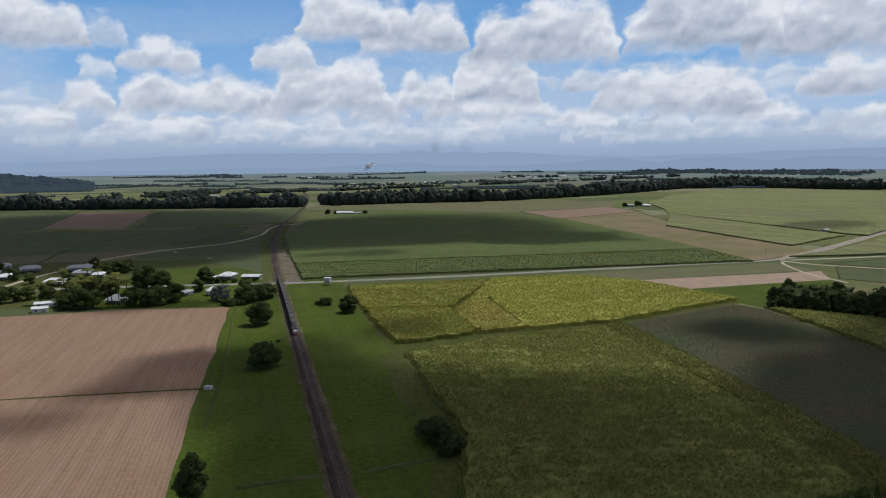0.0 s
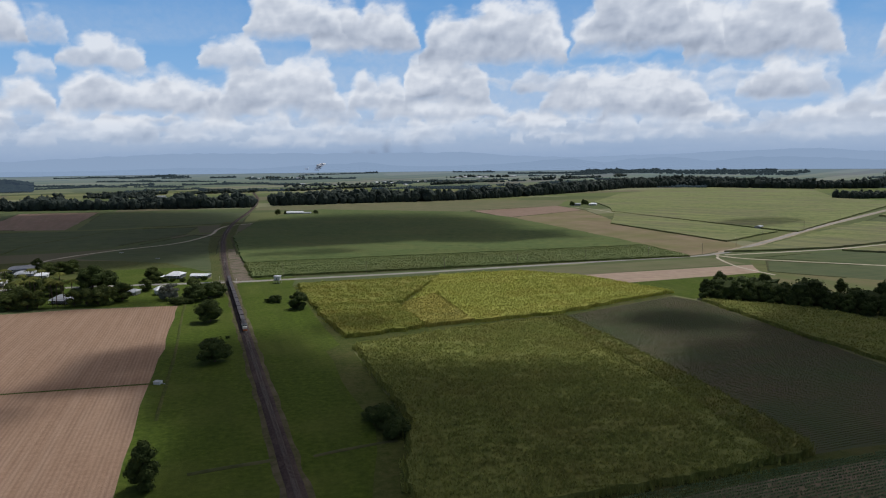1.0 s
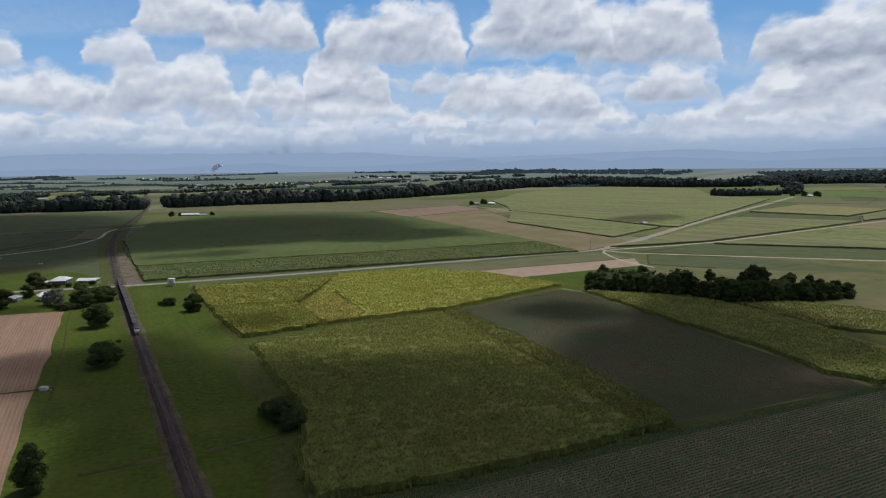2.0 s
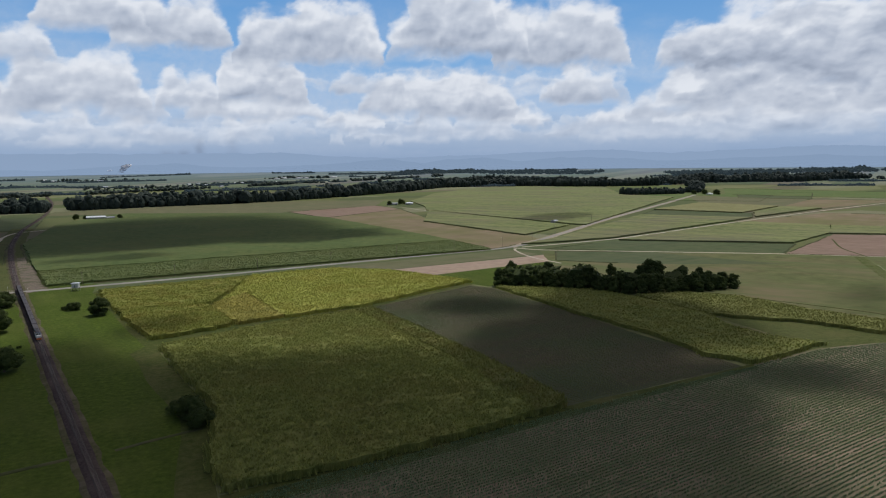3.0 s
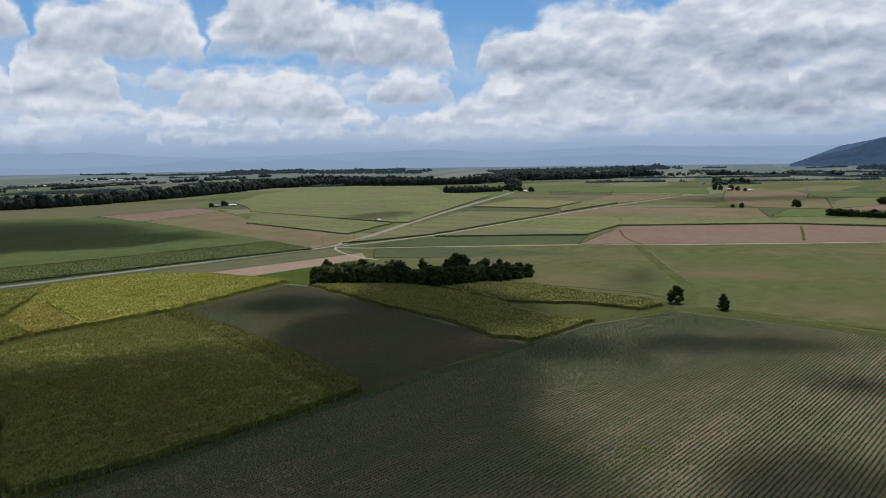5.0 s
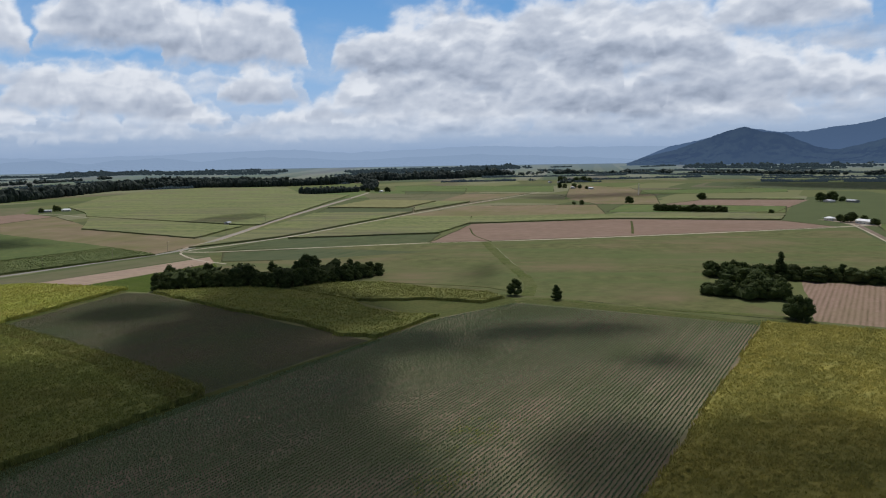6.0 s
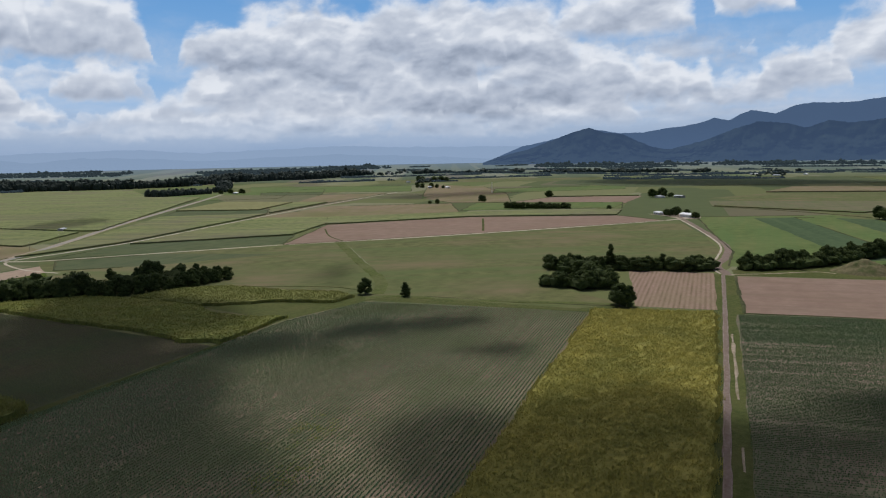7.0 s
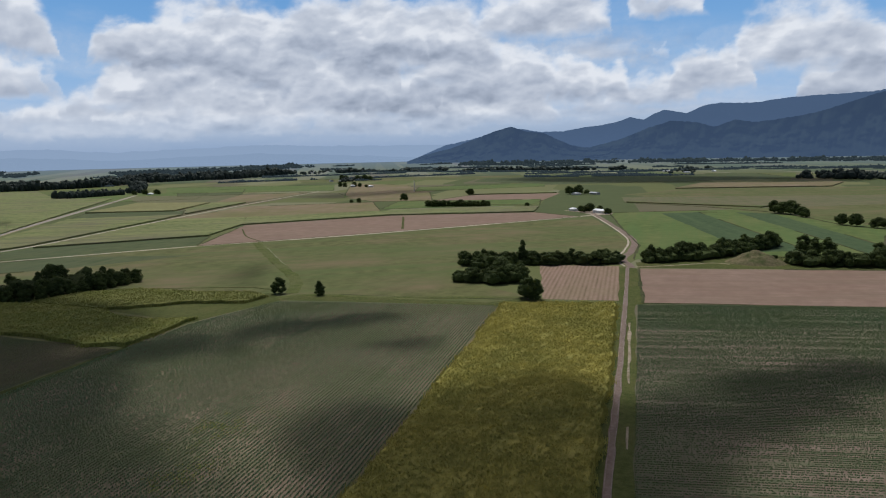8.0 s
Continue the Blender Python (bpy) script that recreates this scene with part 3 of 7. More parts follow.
def sky_backdrop():
    """The far sky: a ring of air and cumulus beyond the plain."""
    near = np.arange(-38.0, 98.0, 0.1)
    rest = np.arange(98.0, 322.0, 0.8)
    az = np.concatenate([near, rest])
    el = np.concatenate([np.arange(-1.6, 0.0, 0.4), np.arange(0.0, 14.4, 0.09)])
    a, e = np.meshgrid(az, el, indexing="ij")
    # near the horizon the clouds are farther off, and their billows smaller
    near_by = 0.45 + 0.55 * np.clip(e / 7.0, 0, 1)
    wa = a + 1.1 * near_by * (fbm(a * 0.6, e * 0.9, 3, 5) - 0.5)
    we = e + 0.9 * near_by * (fbm(a * 0.6 + 50, e * 0.9, 9, 5) - 0.5)
    billow = fbm(wa * 0.55, we * 0.8, 40, 4, True) * 0.7 + fbm(wa * 1.7, we * 2.2, 44, 3, True) * 0.3
    wisps = fbm(wa * 0.5, we * 1.0, 140, 6)
    soft = fbm(a * 0.22, e * 0.5, 61, 4)
    lit = np.zeros(a.shape)
    for step, share in ((2, 0.65), (5, 0.6)):
        lit += share * (np.roll(billow, -step, 1) - np.roll(billow, step, 1) + 0.4 * (np.roll(billow, step, 0) - np.roll(billow, -step, 0)))
    # the crowded clouds of the east: broad soft heaps side by side
    heaps = fbm(wa * 0.30, we * 0.85, 151, 3) * 0.7 + fbm(wa * 1.0, we * 1.9, 155, 4) * 0.3
    heaped = np.roll(heaps, -5, 1) - np.roll(heaps, 5, 1) + 0.25 * (np.roll(heaps, 4, 0) - np.roll(heaps, -4, 0))
    rng = np.random.default_rng(12)
    extra = [(rng.uniform(98, 322), rng.uniform(2, 10), rng.uniform(6, 16), rng.uniform(2, 5), 1.0) for _ in range(70)]
    extra += [(rng.uniform(-38, 62), rng.uniform(1.3, 3.4), rng.uniform(1.0, 3.8), rng.uniform(0.5, 1.3), rng.uniform(0.4, 0.9)) for _ in range(190)]
    lit = (lit + np.roll(lit, 1, 0) + np.roll(lit, -1, 0) + np.roll(lit, 1, 1) + np.roll(lit, -1, 1)) / 5
    extra += [(rng.uniform(-6, 34), rng.uniform(3.2, 7.0), rng.uniform(2.5, 8.0), rng.uniform(0.5, 1.3), rng.uniform(0.25, 0.55)) for _ in range(26)]
    cover, shade = np.zeros(a.shape), np.full(a.shape, 0.8)
    # the farthest, lowest clouds first, and the nearer, higher ones in front of them
    for ca, cb, w, h, dense in sorted(CLOUDS + extra, key=lambda c: c[1]):
        ia = np.where(np.abs(az - ca) < w * 0.75 + 1.0)[0]
        ie = np.where((el > cb - 1.2) & (el < cb + h * 1.6 + 0.8))[0]
        if len(ia) < 3 or len(ie) < 3:
            continue
        box_ = np.ix_(ia, ie)
        x, y = wa[box_], we[box_]
        u = np.clip(np.abs(x - ca) / (w / 2), 0, 1.4)
        heavy = float(np.clip((ca - 26) / 14, 0, 1) * np.clip((100 - ca) / 10, 0, 1))
        towers = 0.58 + 0.70 * fbm(x * 3.4 / max(w, 2.0) + ca, x * 0 + cb, 71, 3)
        crest = 0.92 * h * towers * np.sqrt(np.clip(1 - u ** 3.6, 0, 1)) - 1.2 * h * np.clip(u - 1, 0, 1)
        body = np.minimum(crest - (y - cb), 1.3 * (y - cb + 0.08 * h) + 0.14)
        rag = min(0.95, 0.42 + 0.16 * h)
        calm = np.clip((y - cb) / (0.6 * h) + 0.30, 0.30, 1.0)
        body = body + rag * calm * (0.8 * (billow[box_] - 0.56) + 1.9 * (wisps[box_] - 0.52))
        edge = (0.20 + 0.12 * h + 0.22 * (1 - dense)) * (1 + 0.3 * heavy) * (0.75 + 0.7 * soft[box_])
        alpha = np.clip((body + edge * 0.6) / (2 * edge), 0, 1)
        alpha = alpha * alpha * (3 - 2 * alpha) * min(1.0, dense * 1.05)
        full = np.clip(body, 0, 2.0)
        # daylight from above fades with the depth of cloud that it has come through
        above = np.zeros(full.shape)
        for k in range(full.shape[1] - 2, -1, -1):
            above[:, k] = above[:, k + 1] * 0.917 + full[:, k] * 0.083
        # white heads over flat grey bases
        rise = np.clip((y - cb) / np.maximum(crest, 0.4 * h), 0, 1)
        light = 0.62 + 0.08 * (h < 2.0) + 0.50 * np.clip(rise * 1.35, 0, 1) ** 0.8 - (0.34 - 0.06 * heavy) * (1 - np.exp(-1.6 * above))
        light = light + (1 - heavy) * (0.55 * lit[box_] + 0.55 * (wisps[box_] - 0.5)) + 0.3 * (soft[box_] - 0.5)
        light = light + heavy * (0.85 * heaped[box_] + 0.9 * (heaps[box_] - 0.5) + 0.15 * lit[box_] - 0.03)
        light = np.clip(light, 0, 1)
        shade[box_] = shade[box_] * (1 - alpha) + light * alpha
        cover[box_] = cover[box_] + alpha * (1 - cover[box_])
    # thin cloud between the heaps, and a pale bank of haze over the horizon
    veil = np.clip((fbm(a * 0.12, e * 0.4, 77, 5) - 0.40) * 1.6, 0, 0.30) * np.clip(1.4 - np.abs(e - 4.0) / 7.0, 0, 1)
    shade = np.where(veil > cover, 0.72 * (1 - cover) + shade * cover, shade)
    cover = np.maximum(cover, veil)
    bank = np.clip(0.40 + 1.4 * (fbm(a * 0.16, e * 1.1, 93, 5) - 0.45), 0, 0.7) * np.clip((e - 0.7) / 1.4, 0, 1) * np.clip((4.6 - e) / 1.6, 0, 1)
    east = 0.92 * np.clip((a - 33) / 9, 0, 1) * np.clip((84 - a) / 12, 0, 1) * np.clip((e - 0.9) / 2.2, 0, 1) * np.clip((9.8 - e) / 2.4, 0, 1) * np.clip(0.55 + 1.5 * (soft + 0.5 * billow - 0.62), 0, 1)
    bank = np.maximum(bank, east)
    tone = np.clip(0.58 + 0.7 * (fbm(a * 0.35, e * 1.7, 97, 5) - 0.5) + 0.6 * heaped, 0, 1)
    shade = np.where(bank > cover, tone * (1 - cover) + shade * cover, shade)
    cover = np.maximum(cover, bank)
    smoke = np.zeros(a.shape)
    for sa, se, sw, sh, amount in ((-5.1, 0.25, 0.8, 0.30, 0.6), (-3.6, 0.35, 0.7, 0.45, 0.5), (-2.4, 0.5, 0.5, 0.4, 0.35), (-1.3, 0.9, 0.35, 0.8, 0.3), (1.0, 0.8, 0.5, 1.2, 0.2)):
        smoke = np.maximum(smoke, amount * np.exp(-((wa - sa) / sw) ** 2 - ((we - se) / sh) ** 2) * np.clip(billow * 2.4 - 0.5, 0, 1.3))
    r = 4262.0 + 620.0 * np.clip(e, 0, None) / 14.4
    rad_a, rad_e = np.radians(a), np.radians(e)
    verts = np.stack([CENTRE[0] + r * np.sin(rad_a), CENTRE[1] + r * np.cos(rad_a), EYE + r * np.tan(rad_e)], -1).reshape(-1, 3)
    na, ne = len(az), len(el)
    i, k = np.meshgrid(np.arange(na), np.arange(ne - 1), indexing="ij")
    j = (i + 1) % na
    faces = np.stack([i * ne + k, i * ne + k + 1, j * ne + k + 1, j * ne + k], -1).reshape(-1, 4)

    m = bpy.data.materials.new("far_sky")
    m.use_nodes = True
    n, link = m.node_tree.nodes, m.node_tree.links.new
    n.remove(n["Principled BSDF"])
    glow = n.new("ShaderNodeEmission")
    split, geo = n.new("ShaderNodeSeparateXYZ"), n.new("ShaderNodeNewGeometry")
    link(geo.outputs["Position"], split.inputs[0])
    height = n.new("ShaderNodeMapRange")
    height.inputs["From Min"].default_value, height.inputs["From Max"].default_value = EYE - 55, EYE + 1060
    link(split.outputs[2], height.inputs[0])
    air = n.new("ShaderNodeValToRGB")
    stops = ((0.0, (0.25, 0.335, 0.475)), (0.09, (0.295, 0.385, 0.53)), (0.17, (0.35, 0.44, 0.575)), (0.30, (0.36, 0.50, 0.69)), (0.55, (0.235, 0.425, 0.68)), (1.0, (0.14, 0.325, 0.61)))
    while len(air.color_ramp.elements) < len(stops):
        air.color_ramp.elements.new(0.5)
    for el_, (at, c) in zip(air.color_ramp.elements, stops):
        el_.position, el_.color = at, (*c, 1)
    link(height.outputs[0], air.inputs[0])
    tones = n.new("ShaderNodeValToRGB")
    tstops = ((0.0, (0.285, 0.325, 0.40)), (0.35, (0.43, 0.47, 0.545)), (0.7, (0.58, 0.61, 0.665)), (1.0, (0.775, 0.785, 0.805)))
    while len(tones.color_ramp.elements) < len(tstops):
        tones.color_ramp.elements.new(0.5)
    for el_, (at, c) in zip(tones.color_ramp.elements, tstops):
        el_.position, el_.color = at, (*c, 1)

    def read(name):
        at = n.new("ShaderNodeAttribute")
        at.attribute_name = name
        return at.outputs["Fac"]

    def blend(fac, one, two):
        x = n.new("ShaderNodeMix")
        x.data_type = "RGBA"
        link(fac, x.inputs[0])
        link(one, x.inputs[6])
        if isinstance(two, tuple):
            x.inputs[7].default_value = (*two, 1)
        else:
            link(two, x.inputs[7])
        return x.outputs[2]

    def frayed(value, scale, amount):
        """The value, with the fine curls of a cloud's edge where it is neither full nor clear."""
        curl = n.new("ShaderNodeTexNoise")
        curl.inputs["Scale"].default_value, curl.inputs["Detail"].default_value, curl.inputs["Roughness"].default_value = scale, 5.0, 0.6
        link(geo.outputs["Position"], curl.inputs["Vector"])
        shift = n.new("ShaderNodeMath")
        shift.operation = "MULTIPLY_ADD"
        link(curl.outputs["Fac"], shift.inputs[0])
        shift.inputs[1].default_value, shift.inputs[2].default_value = amount, -amount / 2
        hump = n.new("ShaderNodeMath")
        hump.operation = "PINGPONG"
        link(value, hump.inputs[0])
        hump.inputs[1].default_value = 0.5
        total = n.new("ShaderNodeMath")
        total.operation, total.use_clamp = "MULTIPLY_ADD", True
        link(shift.outputs[0], total.inputs[0])
        link(hump.outputs[0], total.inputs[1])
        link(value, total.inputs[2])
        return total.outputs[0]

    link(frayed(read("shade"), 0.012, 0.35), tones.inputs[0])
    colour = blend(frayed(read("cover"), 0.022, 1.3), air.outputs[0], tones.outputs[0])
    # far clouds fade into the haze near the horizon
    fade = n.new("ShaderNodeMapRange")
    fade.inputs["From Min"].default_value, fade.inputs["From Max"].default_value = EYE + 20, EYE + 250
    fade.inputs["To Min"].default_value, fade.inputs["To Max"].default_value = 0.85, 0.0
    link(split.outputs[2], fade.inputs[0])
    colour = blend(fade.outputs[0], colour, air.outputs[0])
    colour = blend(read("smoke"), colour, (0.17, 0.20, 0.27))
    link(colour, glow.inputs[0])
    link(glow.outputs[0], n["Material Output"].inputs[0])
    me = mesh_of("sky_backdrop", verts, faces, m, True)
    for name, values in (("cover", cover), ("shade", shade), ("smoke", smoke)):
        me.attributes.new(name, "FLOAT", "POINT").data.foreach_set("value", values.astype(np.float32).ravel())
    ob = new("backdrop", me)
    tagged(ob, "hazy blue sky with white cumulus clouds over the far horizon", "sky", kind="structure")


sky_backdrop()


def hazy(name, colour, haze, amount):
    """Wooded slopes far off, their haze mixed in as emission, thicker near the foot."""
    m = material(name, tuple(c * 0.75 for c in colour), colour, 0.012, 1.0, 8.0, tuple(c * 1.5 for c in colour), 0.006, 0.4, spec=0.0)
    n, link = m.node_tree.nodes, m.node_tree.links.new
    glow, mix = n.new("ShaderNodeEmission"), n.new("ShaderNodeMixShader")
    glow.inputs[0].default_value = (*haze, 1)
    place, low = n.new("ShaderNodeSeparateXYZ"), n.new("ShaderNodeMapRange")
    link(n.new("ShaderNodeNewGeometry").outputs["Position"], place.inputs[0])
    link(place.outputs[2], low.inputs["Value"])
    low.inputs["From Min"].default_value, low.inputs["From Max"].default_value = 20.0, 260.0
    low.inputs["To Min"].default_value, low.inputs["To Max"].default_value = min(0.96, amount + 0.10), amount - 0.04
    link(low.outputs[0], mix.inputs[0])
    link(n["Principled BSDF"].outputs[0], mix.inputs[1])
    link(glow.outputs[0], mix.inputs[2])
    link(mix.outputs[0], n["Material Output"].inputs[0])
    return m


def mountain(peaks, radius, depth, mat, label, rough=0.12, seed=1, foot=-0.75, crowns=0.0):
    """A range along the horizon; peaks: bearing and height in degrees along its crest."""
    p = np.array(peaks, float)
    az = np.arange(p[0, 0], p[-1, 0], 0.1)
    crest = np.interp(az, p[:, 0], p[:, 1])
    kernel = np.exp(-np.linspace(-2, 2, 7) ** 2)
    crest = np.convolve(np.pad(crest, 3, "edge"), kernel / kernel.sum(), "valid")
    crest = crest + (fbm(az * 0.9, az * 0 + seed, seed, 5) - 0.5) * rough * (crest - foot + 0.2)
    crest = crest + crowns * (fbm(az * 6.0, az * 0 + 3.3, seed + 9, 3) - 0.5)
    rows = 34
    s = np.linspace(0, 1, rows)
    a, t = np.meshgrid(az, s, indexing="ij")
    spur = 0.6 * fbm(a * 0.55, t * 2.4, seed + 5, 5, True) + 0.4 * fbm(a * 1.5, t * 2.0, seed + 6, 5, True)
    rise = np.clip(t ** 1.1 * (0.62 + 0.76 * spur * (1 - t)) + 0.38 * t ** 3, 0, 1)
    rise = rise / rise[:, -1:]
    e = foot + (crest[:, None] - foot) * rise
    r = radius - depth * (1 - t) + (spur - 0.5) * depth * 1.9 * (1 - t) * t * 2
    ra = np.radians(a)
    z = EYE + r * np.tan(np.radians(e + crowns * (fbm(a * 7.0, t * 30.0, seed + 11, 3) - 0.5)))
    verts = np.stack([CENTRE[0] + r * np.sin(ra), CENTRE[1] + r * np.cos(ra), z], -1).reshape(-1, 3)
    i, k = np.meshgrid(np.arange(len(az) - 1), np.arange(rows - 1), indexing="ij")
    faces = np.stack([i * rows + k, (i + 1) * rows + k, (i + 1) * rows + k + 1, i * rows + k + 1], -1).reshape(-1, 4)
    ob = new("mountain_range", mesh_of("mountain_range", verts, faces, mat, True))
    return tagged(ob, label, "mountain", kind="structure")


# slope colour, blue glow painted in as haze, and its share
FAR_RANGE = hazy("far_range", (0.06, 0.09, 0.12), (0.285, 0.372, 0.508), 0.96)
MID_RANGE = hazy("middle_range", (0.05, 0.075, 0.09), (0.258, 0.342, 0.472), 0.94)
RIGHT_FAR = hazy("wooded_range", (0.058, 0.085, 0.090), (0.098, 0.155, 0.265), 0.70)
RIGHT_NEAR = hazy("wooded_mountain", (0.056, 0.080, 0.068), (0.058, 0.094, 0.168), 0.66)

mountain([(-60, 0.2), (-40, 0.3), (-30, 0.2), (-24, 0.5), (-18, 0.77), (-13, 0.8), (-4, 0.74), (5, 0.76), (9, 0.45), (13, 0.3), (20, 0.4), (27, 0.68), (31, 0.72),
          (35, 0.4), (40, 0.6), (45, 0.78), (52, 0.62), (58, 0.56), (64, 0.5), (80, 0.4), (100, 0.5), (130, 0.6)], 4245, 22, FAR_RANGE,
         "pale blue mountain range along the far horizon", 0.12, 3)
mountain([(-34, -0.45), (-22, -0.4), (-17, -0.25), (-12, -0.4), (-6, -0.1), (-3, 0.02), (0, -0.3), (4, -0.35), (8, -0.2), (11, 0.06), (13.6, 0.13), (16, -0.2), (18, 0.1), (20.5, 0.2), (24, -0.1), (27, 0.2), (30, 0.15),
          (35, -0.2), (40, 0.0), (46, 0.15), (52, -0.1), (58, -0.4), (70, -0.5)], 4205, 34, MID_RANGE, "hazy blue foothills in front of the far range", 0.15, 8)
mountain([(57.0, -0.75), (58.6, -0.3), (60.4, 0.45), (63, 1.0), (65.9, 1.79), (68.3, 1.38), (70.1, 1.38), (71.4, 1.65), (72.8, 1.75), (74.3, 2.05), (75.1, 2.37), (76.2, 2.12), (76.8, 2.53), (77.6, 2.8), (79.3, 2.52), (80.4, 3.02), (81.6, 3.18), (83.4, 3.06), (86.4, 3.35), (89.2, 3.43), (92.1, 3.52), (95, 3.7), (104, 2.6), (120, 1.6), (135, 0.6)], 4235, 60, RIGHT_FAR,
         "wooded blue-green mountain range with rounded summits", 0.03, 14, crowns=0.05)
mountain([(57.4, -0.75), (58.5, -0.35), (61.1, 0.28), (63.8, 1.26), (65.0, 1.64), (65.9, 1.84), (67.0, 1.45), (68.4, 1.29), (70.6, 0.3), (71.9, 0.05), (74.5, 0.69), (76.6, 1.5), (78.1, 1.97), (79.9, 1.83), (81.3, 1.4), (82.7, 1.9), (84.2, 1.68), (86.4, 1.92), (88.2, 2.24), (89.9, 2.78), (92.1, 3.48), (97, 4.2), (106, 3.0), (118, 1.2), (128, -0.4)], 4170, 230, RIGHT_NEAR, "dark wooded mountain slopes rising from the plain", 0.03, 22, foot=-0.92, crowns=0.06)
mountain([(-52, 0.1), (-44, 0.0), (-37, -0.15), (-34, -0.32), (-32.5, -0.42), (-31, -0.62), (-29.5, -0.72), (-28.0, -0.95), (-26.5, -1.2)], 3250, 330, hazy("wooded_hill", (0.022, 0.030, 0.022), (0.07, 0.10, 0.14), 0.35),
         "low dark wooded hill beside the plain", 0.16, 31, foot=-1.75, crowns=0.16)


# ---------------------------------------------------------------- ground
def far_ground_material(name="plain", cells=(-18, 520, 150), mixed=0.8):
    """The plain: a quilt of cane fields, fallow and grass, cut by lanes."""
    m = material(name, (0.085, 0.105, 0.036), (0.145, 0.158, 0.058), 0.02, 0.95, 9.0, (0.12, 0.14, 0.05), 0.004, 0.5)
    n, link = m.node_tree.nodes, m.node_tree.links.new
    bsdf = n["Principled BSDF"]
    base = bsdf.inputs["Base Color"].links[0].from_socket
    geo = n.new("ShaderNodeNewGeometry")

    def quilt(turn, sx, sy, tones):
        mp = n.new("ShaderNodeMapping")
        spin = n.new("ShaderNodeMapping")
        spin.inputs["Rotation"].default_value = (0, 0, radians(turn))
        link(geo.outputs["Position"], spin.inputs[0])
        mp.inputs["Scale"].default_value = (1 / sx, 1 / sy, 0)
        link(spin.outputs[0], mp.inputs[0])
        vor = n.new("ShaderNodeTexVoronoi")
        vor.distance = "CHEBYCHEV"
        vor.inputs["Scale"].default_value, vor.inputs["Randomness"].default_value = 1.0, 0.75
        link(mp.outputs[0], vor.inputs["Vector"])
        split = n.new("ShaderNodeSeparateColor")
        link(vor.outputs["Color"], split.inputs[0])
        ramp = n.new("ShaderNodeValToRGB")
        ramp.color_ramp.interpolation = "CONSTANT"
        while len(ramp.color_ramp.elements) < len(tones):
            ramp.color_ramp.elements.new(0.5)
        for e, (at, c) in zip(ramp.color_ramp.elements, tones):
            e.position, e.color = at, (*c, 1)
        link(split.outputs[0], ramp.inputs[0])
        return ramp.outputs[0]

    tones = ((0.0, (0.125, 0.135, 0.055)), (0.2, (0.080, 0.100, 0.045)), (0.36, (0.168, 0.172, 0.081)), (0.5, (0.082, 0.102, 0.043)), (0.66, (0.133, 0.115, 0.076)),
             (0.76, (0.109, 0.135, 0.047)), (0.88, (0.195, 0.193, 0.119)))
    colour = quilt(*cells, tones)
    x = n.new("ShaderNodeMix")
    x.data_type = "RGBA"
    x.inputs[0].default_value = mixed
    link(base, x.inputs[6])
    link(colour, x.inputs[7])
    link(x.outputs[2], bsdf.inputs["Base Color"])
    return m


def ground():
    radii = np.concatenate([np.linspace(20, 2600, 44), np.linspace(2650, 4240, 30)])
    seg = 288
    th = np.linspace(0, math.tau, seg, endpoint=False)
    r, t = np.meshgrid(radii, th, indexing="ij")
    x, y = r * np.cos(t), r * np.sin(t)
    verts = np.concatenate([[[0, 0, 0]], np.stack([x, y, relief(x, y)], -1).reshape(-1, 3)])
    i, k = np.meshgrid(np.arange(len(radii) - 1), np.arange(seg), indexing="ij")
    j = (k + 1) % seg
    a, b, c, d = 1 + i * seg + k, 1 + (i + 1) * seg + k, 1 + (i + 1) * seg + j, 1 + i * seg + j
    tri = np.concatenate([np.stack([a, b, c], -1).reshape(-1, 3), np.stack([a, c, d], -1).reshape(-1, 3)])
    k = np.arange(seg)
    cap = np.stack([0 * k, 1 + k, 1 + (k + 1) % seg], -1)
    ob = new("ground", mesh_of("ground", verts, np.concatenate([cap, tri]), far_ground_material(), True))
    tagged(ob, "flat coastal plain of cane fields and grass", "ground", kind="structure")


ground()


